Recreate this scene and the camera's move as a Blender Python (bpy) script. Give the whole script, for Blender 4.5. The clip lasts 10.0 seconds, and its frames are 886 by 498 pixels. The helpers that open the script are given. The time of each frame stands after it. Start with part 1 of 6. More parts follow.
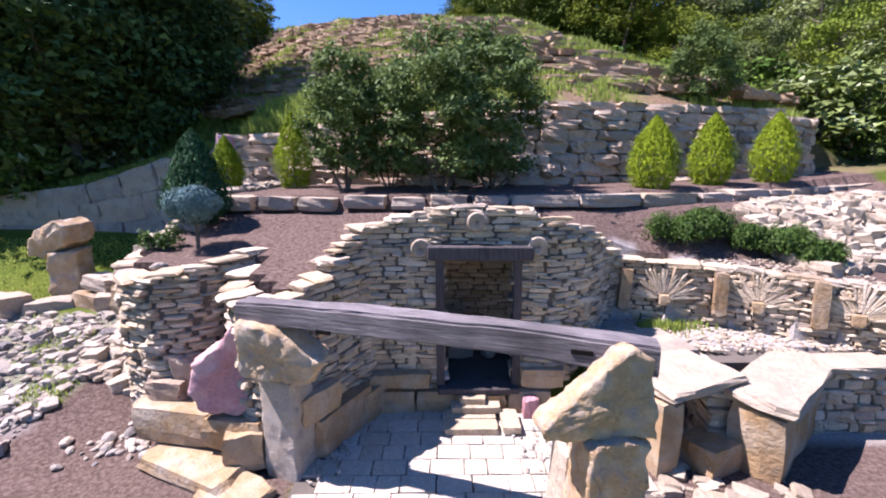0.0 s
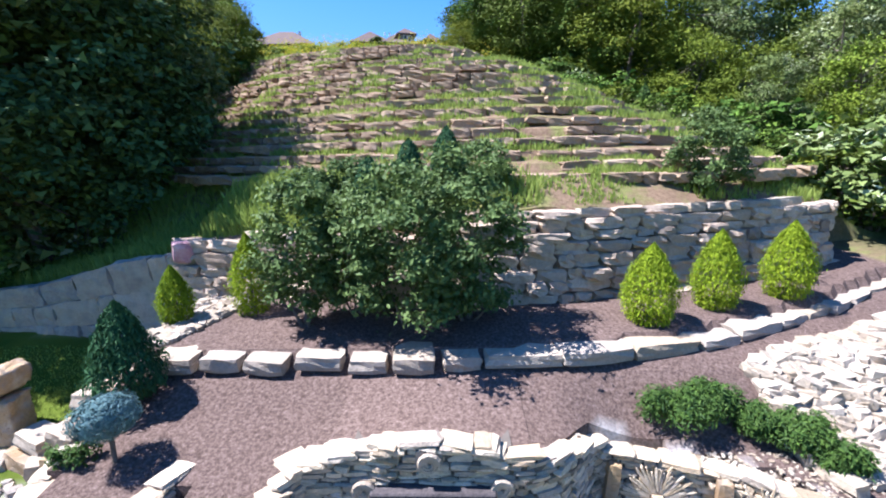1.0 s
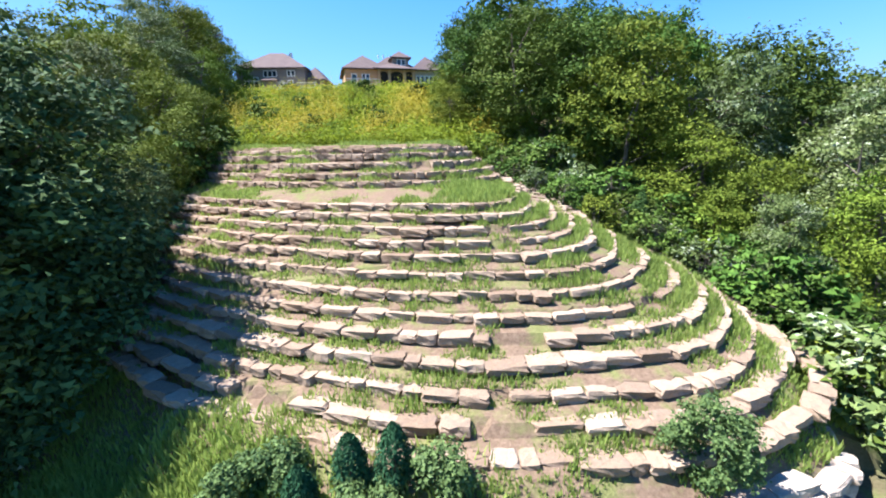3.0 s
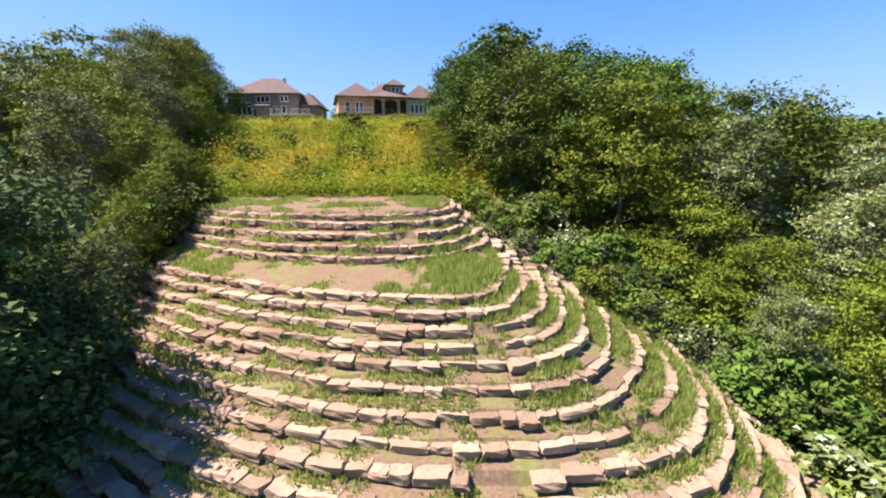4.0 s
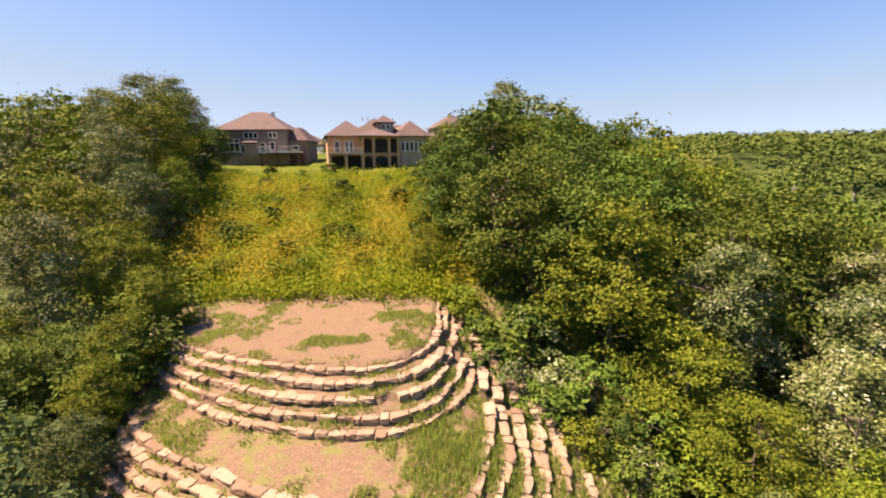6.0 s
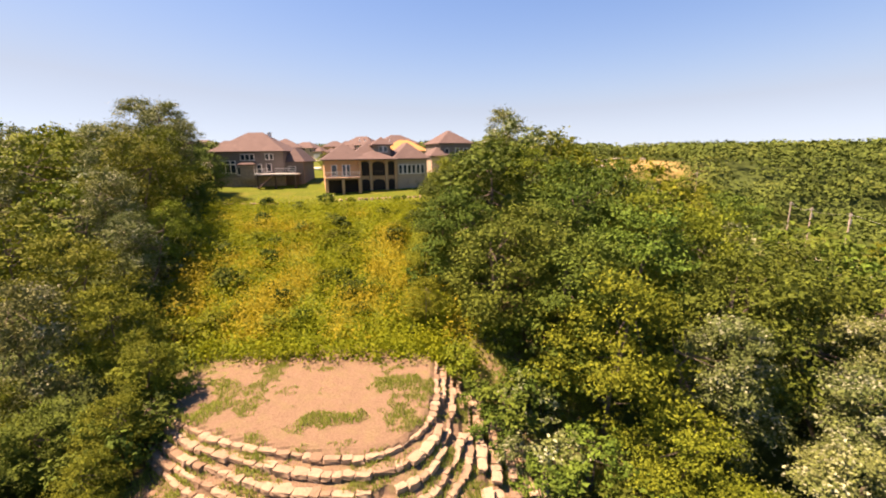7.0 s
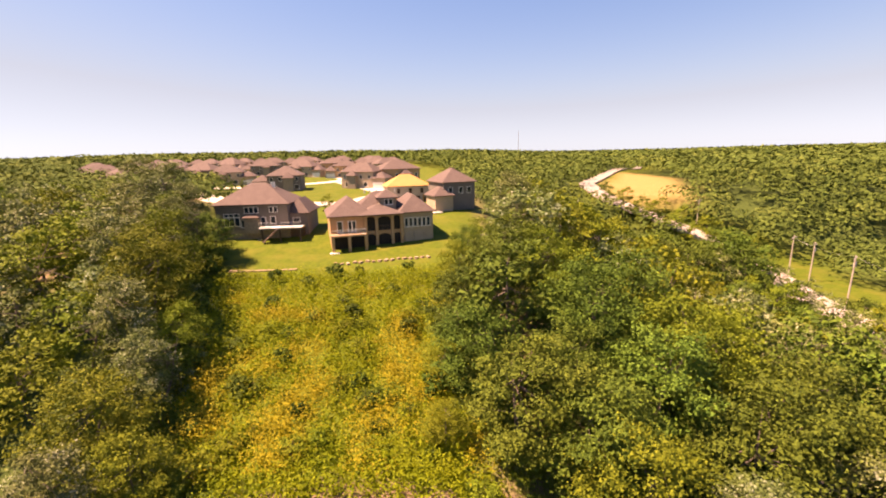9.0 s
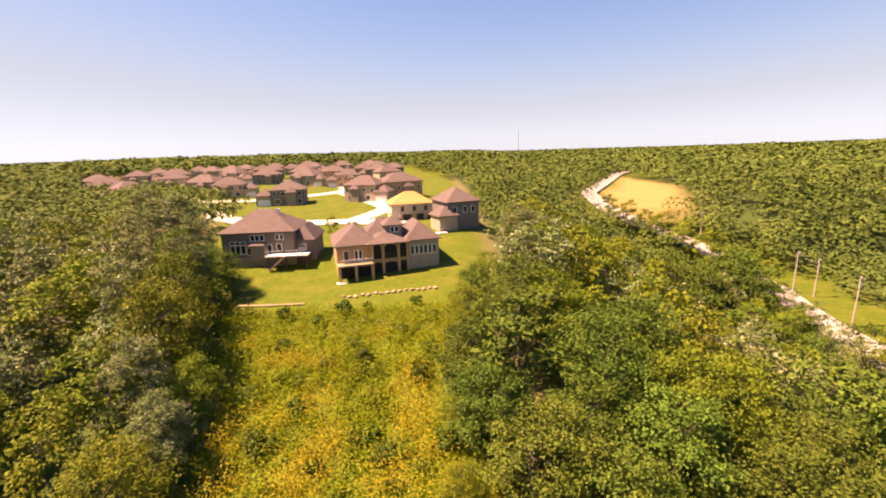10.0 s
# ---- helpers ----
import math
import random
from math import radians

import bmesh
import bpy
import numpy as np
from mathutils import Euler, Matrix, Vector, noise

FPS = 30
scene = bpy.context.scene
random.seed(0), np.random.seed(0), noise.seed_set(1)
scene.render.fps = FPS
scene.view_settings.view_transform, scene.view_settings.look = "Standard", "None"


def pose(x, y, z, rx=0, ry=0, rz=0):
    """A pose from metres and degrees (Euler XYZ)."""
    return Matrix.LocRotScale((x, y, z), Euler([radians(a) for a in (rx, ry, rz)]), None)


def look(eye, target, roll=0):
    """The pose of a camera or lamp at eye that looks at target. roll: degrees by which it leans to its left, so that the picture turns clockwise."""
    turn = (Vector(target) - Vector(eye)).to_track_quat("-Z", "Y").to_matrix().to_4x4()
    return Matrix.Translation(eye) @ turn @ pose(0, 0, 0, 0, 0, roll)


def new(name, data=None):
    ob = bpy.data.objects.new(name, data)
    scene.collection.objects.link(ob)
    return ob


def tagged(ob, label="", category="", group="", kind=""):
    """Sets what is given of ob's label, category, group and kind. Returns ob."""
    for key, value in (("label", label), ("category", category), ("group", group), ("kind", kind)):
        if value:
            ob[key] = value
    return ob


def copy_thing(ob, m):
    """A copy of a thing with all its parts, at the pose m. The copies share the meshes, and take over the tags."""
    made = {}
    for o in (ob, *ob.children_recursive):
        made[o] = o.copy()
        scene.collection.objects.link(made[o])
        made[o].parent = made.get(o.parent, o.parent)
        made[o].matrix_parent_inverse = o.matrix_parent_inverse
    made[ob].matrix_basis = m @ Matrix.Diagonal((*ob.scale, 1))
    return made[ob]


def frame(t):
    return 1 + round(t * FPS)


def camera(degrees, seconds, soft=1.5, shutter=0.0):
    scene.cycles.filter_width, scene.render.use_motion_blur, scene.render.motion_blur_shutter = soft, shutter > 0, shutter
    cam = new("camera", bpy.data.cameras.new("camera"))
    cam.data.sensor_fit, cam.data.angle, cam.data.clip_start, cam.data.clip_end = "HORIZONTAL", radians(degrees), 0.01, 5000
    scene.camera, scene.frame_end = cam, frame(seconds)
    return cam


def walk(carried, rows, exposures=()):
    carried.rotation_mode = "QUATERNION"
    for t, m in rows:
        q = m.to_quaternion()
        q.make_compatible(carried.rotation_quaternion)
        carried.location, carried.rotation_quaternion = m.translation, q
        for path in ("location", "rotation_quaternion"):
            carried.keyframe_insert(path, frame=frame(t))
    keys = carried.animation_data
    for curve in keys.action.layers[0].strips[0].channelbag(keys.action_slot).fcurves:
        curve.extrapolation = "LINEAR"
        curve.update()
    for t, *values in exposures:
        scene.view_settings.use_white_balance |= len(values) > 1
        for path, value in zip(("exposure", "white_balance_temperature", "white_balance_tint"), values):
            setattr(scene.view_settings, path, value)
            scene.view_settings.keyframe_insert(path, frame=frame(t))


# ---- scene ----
cam = camera(93.32, 10.0, soft=2.0)
# seconds, place of the eye, yaw, pitch and roll in degrees
ROWS = [
    (0, 0.000, 0.000, 3.900, -0.000, -10.756, 0.429),
    (0.5, 0.388, 0.847, 5.340, 0.341, -11.598, 0.886),
    (1, 0.819, 1.678, 6.875, 0.857, -12.305, 1.078),
    (1.5, 1.106, 2.523, 8.515, 0.985, -13.029, 1.428),
    (2, 1.372, 3.414, 10.214, 0.965, -13.459, 1.485),
    (2.5, 1.754, 4.192, 11.852, 1.164, -13.802, 1.413),
    (4, 2.612, 6.894, 16.143, 0.516, -11.587, 0.463),
    (4.5, 2.857, 7.571, 17.901, 0.441, -11.766, 0.553),
    (5, 2.978, 8.131, 19.908, 0.111, -12.012, 0.586),
    (5.5, 3.197, 8.736, 21.851, -0.040, -12.151, 0.660),
    (7, 3.331, 10.589, 28.058, -0.497, -12.339, 0.683),
    (7.5, 3.048, 11.194, 30.262, -0.621, -12.475, 0.773),
    (8, 2.660, 11.815, 32.642, -0.819, -12.427, 0.856),
    (8.5, 2.179, 12.456, 35.056, -0.996, -12.400, 1.014),
    (9, 1.777, 13.149, 37.602, -1.023, -12.500, 1.227),
    (9.5, 1.306, 13.787, 40.219, -1.040, -12.645, 1.465),
    (10, 0.896, 14.211, 42.774, -1.073, -12.763, 1.706),
]
EXPOSURES = [(0, 1.45, 5600, 31), (1, 1.7, 5200, 18), (2.5, 1.92, 5050, 13), (4, 1.55, 6100, 25), (5.5, 1.52, 7300, 33), (7, 1.6, 8700, 39), (10, 1.65, 9900, 46)]
walk(cam, [(t, pose(x, y, z, 90 + pitch, roll, yaw)) for t, x, y, z, yaw, pitch, roll in ROWS], EXPOSURES)

# ---- sky and sun ----
SUN = Vector((-0.52, 0.035, 0.855)).normalized()
world = bpy.data.worlds.new("world")
scene.world = world
world.use_nodes = True
wn = world.node_tree.nodes
sky = wn.new("ShaderNodeTexSky")
sky.sky_type, sky.sun_disc = "NISHITA", False
sky.sun_elevation = math.asin(SUN.z)
sky.sun_rotation = math.atan2(SUN.x, SUN.y)
sky.altitude, sky.air_density, sky.dust_density, sky.ozone_density = 200, 1.0, 0.15, 3.5
tone = wn.new("ShaderNodeHueSaturation")
tone.inputs["Saturation"].default_value = 1.22
world.node_tree.links.new(sky.outputs[0], tone.inputs["Color"])
cool = wn.new("ShaderNodeMix")
cool.data_type, cool.blend_type = "RGBA", "MULTIPLY"
cool.inputs[0].default_value = 1.0
cool.inputs[7].default_value = (0.76, 1.08, 1.22, 1)
world.node_tree.links.new(tone.outputs[0], cool.inputs[6])
# the bright air near the horizon is pale and nearly neutral
grey = wn.new("ShaderNodeRGBToBW")
world.node_tree.links.new(sky.outputs[0], grey.inputs[0])
pale = wn.new("ShaderNodeMix")
pale.data_type, pale.blend_type = "RGBA", "MULTIPLY"
pale.inputs[0].default_value = 1.0
pale.inputs[7].default_value = (0.84, 1.34, 1.8, 1)
soft = wn.new("ShaderNodeMath")
soft.operation, soft.inputs[1].default_value = "POWER", 0.6
world.node_tree.links.new(grey.outputs[0], soft.inputs[0])
world.node_tree.links.new(soft.outputs[0], pale.inputs[6])
near = wn.new("ShaderNodeMapRange")
near.inputs[1].default_value, near.inputs[2].default_value, near.inputs[3].default_value, near.inputs[4].default_value = 1.3, 4.8, 0.0, 0.92
world.node_tree.links.new(grey.outputs[0], near.inputs[0])
air = wn.new("ShaderNodeMix")
air.data_type = "RGBA"
world.node_tree.links.new(near.outputs[0], air.inputs[0])
world.node_tree.links.new(cool.outputs[2], air.inputs[6])
world.node_tree.links.new(pale.outputs[2], air.inputs[7])
world.node_tree.links.new(air.outputs[2], wn["Background"].inputs[0])
wn["Background"].inputs[1].default_value = 0.069
sun = new("sun", bpy.data.lights.new("sun", "SUN"))
sun.data.energy, sun.data.angle, sun.data.color = 5.7, radians(0.53), (1.0, 0.895, 0.745)
sun.matrix_world = look(SUN * 100, (0, 0, 0))

# ---- materials ----
def mat_base(name, rough=0.9, spec=0.3):
    m = bpy.data.materials.new(name)
    m.use_nodes = True
    b = m.node_tree.nodes["Principled BSDF"]
    b.inputs["Roughness"].default_value = rough
    b.inputs["Specular IOR Level"].default_value = spec
    return m, m.node_tree, b


def coords(nt):
    return nt.nodes.new("ShaderNodeTexCoord").outputs["Object"]


def world_at(nt):
    return nt.nodes.new("ShaderNodeNewGeometry").outputs["Position"]


def noise_at(nt, vec, scale, detail=4.0, rough=0.6, stretch=None):
    n = nt.nodes.new("ShaderNodeTexNoise")
    n.inputs["Scale"].default_value, n.inputs["Detail"].default_value, n.inputs["Roughness"].default_value = scale, detail, rough
    if stretch:
        mp = nt.nodes.new("ShaderNodeMapping")
        mp.inputs["Scale"].default_value = stretch
        nt.links.new(vec, mp.inputs[0])
        vec = mp.outputs[0]
    nt.links.new(vec, n.inputs["Vector"])
    return n.outputs["Fac"]


def ramp(nt, fac, stops):
    r = nt.nodes.new("ShaderNodeValToRGB")
    el = r.color_ramp.elements
    while len(el) < len(stops):
        el.new(0.5)
    for e, (p, c) in zip(el, stops):
        e.position, e.color = p, (*c, 1)
    nt.links.new(fac, r.inputs[0])
    return r.outputs[0]


def mix(nt, fac, a, b, how="MIX"):
    n = nt.nodes.new("ShaderNodeMix")
    n.data_type, n.blend_type = "RGBA", how
    for sock, v in ((n.inputs[0], fac), (n.inputs[6], a), (n.inputs[7], b)):
        if isinstance(v, (int, float)):
            sock.default_value = v
        elif isinstance(v, tuple):
            sock.default_value = (*v, 1)
        else:
            nt.links.new(v, sock)
    return n.outputs[2]


def remap(nt, fac, a, b, lo=0.0, hi=1.0):
    n = nt.nodes.new("ShaderNodeMapRange")
    n.inputs[1].default_value, n.inputs[2].default_value = a, b
    n.inputs[3].default_value, n.inputs[4].default_value = lo, hi
    nt.links.new(fac, n.inputs[0])
    return n.outputs[0]


def bump(nt, bsdf, fac, strength=0.5, dist=0.05):
    b = nt.nodes.new("ShaderNodeBump")
    b.inputs["Strength"].default_value, b.inputs["Distance"].default_value = strength, dist
    nt.links.new(fac, b.inputs["Height"])
    nt.links.new(b.outputs[0], bsdf.inputs["Normal"])


def chance(nt, island):
    """A random number for each piece."""
    if island:
        return nt.nodes.new("ShaderNodeNewGeometry").outputs["Random Per Island"]
    return nt.nodes.new("ShaderNodeObjectInfo").outputs["Random"]


def stone_mat(name, colours, island=False, scale=3.0, stain=(0.12, 0.1, 0.085), stain_amount=0.5, warm=None):
    """Rough stone: a colour for each piece, grain, stains and fine relief."""
    m, nt, b = mat_base(name, 0.92, 0.2)
    v = world_at(nt)
    n = len(colours)
    c = ramp(nt, chance(nt, island), [(i / max(n - 1, 1), k) for i, k in enumerate(colours)])
    grain = noise_at(nt, v, scale * 6, 6, 0.7)
    c = mix(nt, 0.55, c, ramp(nt, grain, [(0.25, (0.35, 0.33, 0.31)), (0.75, (1.25, 1.22, 1.18))]), "MULTIPLY")
    if warm:
        c = mix(nt, remap(nt, noise_at(nt, v, scale * 0.9, 4), 0.45, 0.7), c, warm)
    blot = noise_at(nt, v, scale * 1.5, 5, 0.65)
    c = mix(nt, remap(nt, blot, 0.5, 0.75, 0.0, stain_amount), c, stain)
    nt.links.new(c, b.inputs["Base Color"])
    bump(nt, b, mix(nt, 0.5, grain, blot), 0.9, 0.06)
    return m


def leaf_mat(name, dark, light, rough=0.65, trans=0.18, back=None, spec=0.18, each=0.0, pale=None):
    """Leaves: each one of its own green, thin enough to let some light through; each: how far plants differ; pale: turned leaf backs."""
    m, nt, b = mat_base(name, rough, spec)
    r = chance(nt, True)
    c = ramp(nt, r, [(0.0, dark), (0.6, tuple((a + d) / 2 for a, d in zip(dark, light))), (1.0, light)])
    big = noise_at(nt, world_at(nt), 0.35, 3)
    c = mix(nt, remap(nt, big, 0.35, 0.65, 0.0, 0.6), c, mix(nt, 0.5, c, back or light))
    if pale:
        turned = remap(nt, noise_at(nt, world_at(nt), 0.8, 2), 0.45, 0.62)
        hit = nt.nodes.new("ShaderNodeMath")
        hit.operation = "MULTIPLY"
        nt.links.new(remap(nt, r, 0.6, 0.7), hit.inputs[0])
        nt.links.new(turned, hit.inputs[1])
        c = mix(nt, hit.outputs[0], c, pale)
    if each:
        h = nt.nodes.new("ShaderNodeHueSaturation")
        one = chance(nt, False)
        nt.links.new(remap(nt, one, 0, 1, 1 - each, 1 + each), h.inputs["Value"])
        swing = nt.nodes.new("ShaderNodeMath")
        swing.operation = "PINGPONG"
        nt.links.new(remap(nt, one, 0, 1, 0.0, 7.0), swing.inputs[0])
        swing.inputs[1].default_value = 1.0
        nt.links.new(remap(nt, swing.outputs[0], 0, 1, 0.475, 0.515), h.inputs["Hue"])
        nt.links.new(c, h.inputs["Color"])
        c = h.outputs[0]
    nt.links.new(c, b.inputs["Base Color"])
    t = nt.nodes.new("ShaderNodeBsdfTranslucent")
    nt.links.new(mix(nt, 0.6, c, light), t.inputs[0])
    s = nt.nodes.new("ShaderNodeMixShader")
    s.inputs[0].default_value = trans
    nt.links.new(b.outputs[0], s.inputs[1])
    nt.links.new(t.outputs[0], s.inputs[2])
    nt.links.new(s.outputs[0], nt.nodes["Material Output"].inputs[0])
    return m


def wood_mat(name, dark, light, stretch=(1, 12, 12), rough=0.85, scale=2.0):
    m, nt, b = mat_base(name, rough, 0.2)
    v = coords(nt)
    g = noise_at(nt, v, scale, 8, 0.7, stretch)
    c = ramp(nt, g, [(0.25, dark), (0.75, light)])
    c = mix(nt, remap(nt, noise_at(nt, v, 1.3, 4), 0.4, 0.7, 0, 0.5), c, tuple(0.6 * x for x in dark))
    nt.links.new(c, b.inputs["Base Color"])
    bump(nt, b, g, 0.7, 0.03)
    return m


def plain_mat(name, col, rough=0.8, spec=0.3, metal=0.0, vary=0.25, scale=2.0):
    m, nt, b = mat_base(name, rough, spec)
    v = world_at(nt)
    f = noise_at(nt, v, scale, 6, 0.65)
    c = ramp(nt, f, [(0.2, tuple(x * (1 - vary) for x in col)), (0.8, tuple(min(1, x * (1 + vary)) for x in col))])
    nt.links.new(c, b.inputs["Base Color"])
    b.inputs["Metallic"].default_value = metal
    bump(nt, b, noise_at(nt, v, scale * 10, 3), 0.15, 0.01)
    return m

# ---- shape of the land ----
def sstep(a, b, x):
    t = np.clip((x - a) / (b - a), 0, 1)
    return t * t * (3 - 2 * t)


# level curves of the spur: height, centre x and y, reach to the front, to the east and to the west
LEVELS = np.array([
    (13.7, -2.0, 36.2, 6.9, 4.6, 13.6),
    (12.9, -1.5, 36.0, 8.4, 5.1, 14.3),
    (11.8, -1.5, 36.0, 10.0, 6.5, 14.5),
    (11.1, 2.4, 33.2, 11.15, 3.2, 18.4),
    (9.6, 2.5, 31.0, 11.2, 6.5, 18.6),
    (7.8, 3.0, 28.9, 12.0, 9.7, 19.3),
    (6.35, 3.5, 27.1, 13.6, 11.4, 19.9),
    (5.75, 3.8, 25.6, 15.2, 13.2, 20.4),
    (2.0, 3.0, 26.0, 23.0, 24.0, 29.0),
])


def level_at(u):
    """The level curve at u steps down from the top."""
    k = np.arange(len(LEVELS))
    return [np.interp(u, k, LEVELS[:, i]) for i in range(6)]


STEPS = [0.22, 0.7, 1.15, 1.6, 1.95] + [2.95 + 0.258 * i for i in range(13)]


def spur(x, y):
    lo, hi = np.zeros_like(x), np.full_like(x, len(LEVELS) - 1.0)
    for _ in range(22):
        mid = (lo + hi) / 2
        _, cx, cy, b, ar, al = level_at(mid)
        dx = x - cx
        dy = np.minimum(y - cy, 0)
        k = np.where(dx > 0, 3.0, 1.6)
        inside = np.abs(dx / np.where(dx > 0, ar, al)) ** k + np.abs(dy / b) ** k < 1
        hi, lo = np.where(inside, mid, hi), np.where(inside, lo, mid)
    # treads between the stone rows, a drop at each row
    z = level_at(hi)[0]
    for a, b in zip(STEPS[:-1], STEPS[1:]):
        za, zb = level_at(a)[0], level_at(b)[0]
        on = (hi >= a) & (hi < b)
        drop = min(0.25, 0.65 * (za - zb))
        z = np.where(on, (za - drop) + (zb - za + drop) * (hi - a) / (b - a), z)
    return z


def far_land(x, y):
    """The land without the spur and the garden: a slope up to the plateau, a valley to the east."""
    z = np.interp(y, [-200, 0, 12, 25, 34, 41, 58, 70, 84, 96, 130, 200, 320, 700, 1600, 3000],
                  [-3, 0, 4.2, 6.6, 10.0, 13.6, 19.6, 21.2, 22.0, 23.6, 25.6, 27.5, 29.5, 36.0, 40, 40])
    west = sstep(-12, -60, x) * (1 - sstep(45, 75, y)) * 2.0
    east = sstep(4, 62, x) * (19 * (1 - sstep(112, 170, y)) + 3 * (1 - sstep(300, 700, y)))
    east = east * sstep(0, 60, y)
    roll = 0.9 * np.sin(x * 0.021 + 1.3) * np.sin(y * 0.017) + 2.2 * np.sin(x * 0.006 + 0.4) * np.sin(y * 0.005 + 1.0) * sstep(200, 600, y)
    ridge = 7.0 * sstep(60, 220, x) * sstep(160, 420, y)
    return z - west - east - ridge + roll * sstep(60, 160, np.hypot(x, y - 60))


def edge_y(x):
    """The row of edging stones between the two planted terraces."""
    return np.interp(x, [-5.5, -4, 0, 3, 5.7, 9.7, 13], [9.0, 8.95, 8.85, 9.05, 9.55, 11.3, 13.2])


def wall_y(x):
    """The foot of the tall retaining wall."""
    return np.interp(x, [-30, -11, -8.3, -6.0, -3, 0.5, 3.1, 6.7, 10.6, 12.1, 12.9], [14.0, 12.75, 12.4, 12.1, 11.6, 11.1, 11.05, 11.9, 13.1, 13.9, 15.5])


def wall_top(x):
    return np.interp(x, [-30, -11, -8.3, -6.4, -6.0, -3, 0, 3.1, 6.7, 10.6, 12.1, 13], [1.4, 3.5, 4.2, 4.5, 4.75, 5.1, 5.4, 5.65, 5.65, 5.4, 5.3, 5.2])


def front_y(x):
    """The line of the low garden walls in front of the lower terrace."""
    return np.interp(x, [-5.3, -5.1, -4.7, -4.1, -3.5, -3.15, -2.95, -2.6, -2.0, -1.65, -1.35, -1.1, 2.0, 2.5, 2.9, 3.3, 5.0, 6.5, 8, 14],
                     [8.6, 6.9, 6.15, 5.85, 6.0, 6.5, 6.35, 5.3, 5.15, 5.75, 6.3, 6.6, 6.6, 7.0, 7.6, 7.75, 7.3, 6.45, 6.2, 7.5])


def garden(x, y):
    low = (0.05 + np.clip(y - 5.0, 0, 9) * 0.27) * sstep(-4.5, -6.4, x)
    slab = (x > 2.6) & (y > np.where(x > 3.8, 6.0, 6.05)) & (x < 7.4)
    low = np.where(slab, 1.08, low)
    t1 = 2.5 + (y - 6.0) * 0.15 + 0.16 * sstep(7.6, 8.8, y) + 0.25 * np.exp(-((x - 0.5) / 1.4) ** 2 - ((y - 6.8) / 1.2) ** 2)
    t1 = np.where(x > 6, t1 - 0.1 * (x - 6) * 0.5, t1) - 0.5 * sstep(2.4, 4.0, x) * (1 - sstep(7.4, 9.2, y))
    t2 = 3.38 + 0.06 * (y - 9)
    z = np.where((y > front_y(x)) & (x > -5.3), t1, low)
    z = np.where((y > edge_y(x)) & (x > -5.3), t2, z)
    z = np.where(x <= -5.3, low, z)
    return z


ROOM = (-0.55, 1.5, 6.3, 8.3)


def ground_z(x, y):
    x, y = np.asarray(x, float), np.asarray(y, float)
    land = far_land(x, y)
    hill = np.maximum(spur(x, y), land)
    d = hill - land
    hill = np.where(np.abs(d) < 0.6, hill + 0.15 * (0.6 - np.abs(d)), hill)
    # behind the wall the hill starts at its top
    behind = y - wall_y(x) - 0.45
    start = wall_top(x) - 0.12
    up = np.where(x < -6, start + (hill - start) * sstep(0, 7, behind), np.minimum(np.maximum(hill, start), start + np.maximum(behind, 0) * 0.6))
    z = np.where(behind > 0, up, garden(x, y))
    out = sstep(12.5, 16, x) * sstep(24, 16, y)
    z = z * (1 - out) + np.minimum(land, 4.0) * out
    inside = (x > ROOM[0]) & (x < ROOM[1]) & (y > ROOM[2]) & (y < ROOM[3])
    z = np.where(inside, 0.2, z)
    near = sstep(60, 20, np.hypot(x, y - 20))
    wob = 0.018 * np.sin(3.1 * x + 1.7 * y) * np.sin(2.3 * y - 1.1 * x) * (y > 9) * near
    return z + wob


def gz(x, y):
    return float(ground_z(x, y))


# ---- tools for building ----
def link_mesh(name, verts, faces, mat=None, parent=None, smooth=False):
    me = bpy.data.meshes.new(name)
    me.from_pydata([tuple(v) for v in verts] if not isinstance(verts, np.ndarray) else verts.tolist(), [], faces if not isinstance(faces, np.ndarray) else faces.tolist())
    if mat:
        for k in (mat if isinstance(mat, (list, tuple)) else [mat]):
            me.materials.append(k)
    if smooth:
        me.polygons.foreach_set("use_smooth", [True] * len(me.polygons))
    ob = new(name, me)
    ob.parent = parent
    return ob


def part(name, bm, mat, parent=None, label=""):
    me = bpy.data.meshes.new(name)
    bm.to_mesh(me)
    bm.free()
    me.materials.append(mat)
    ob = new(name, me)
    ob.parent = parent
    return tagged(ob, label)


def thing(name, at=(0, 0, 0), turn=0.0, label="", category="", group="", kind=""):
    e = new(name)
    e.matrix_world = pose(*at, 0, 0, turn)
    return tagged(e, label, category, group, kind)


def box_bm(*boxes, bevel=0.0):
    """One mesh of boxes: centre, size and turn about z."""
    bm = bmesh.new()
    for c, s, *r in boxes:
        m = pose(*c, *(r[0] if r and isinstance(r[0], tuple) else (0, 0, r[0] if r else 0))) @ Matrix.Diagonal((*s, 1))
        bmesh.ops.create_cube(bm, size=1, matrix=m)
    if bevel:
        bmesh.ops.bevel(bm, geom=bm.edges[:], offset=bevel, segments=1, affect="EDGES")
    return bm


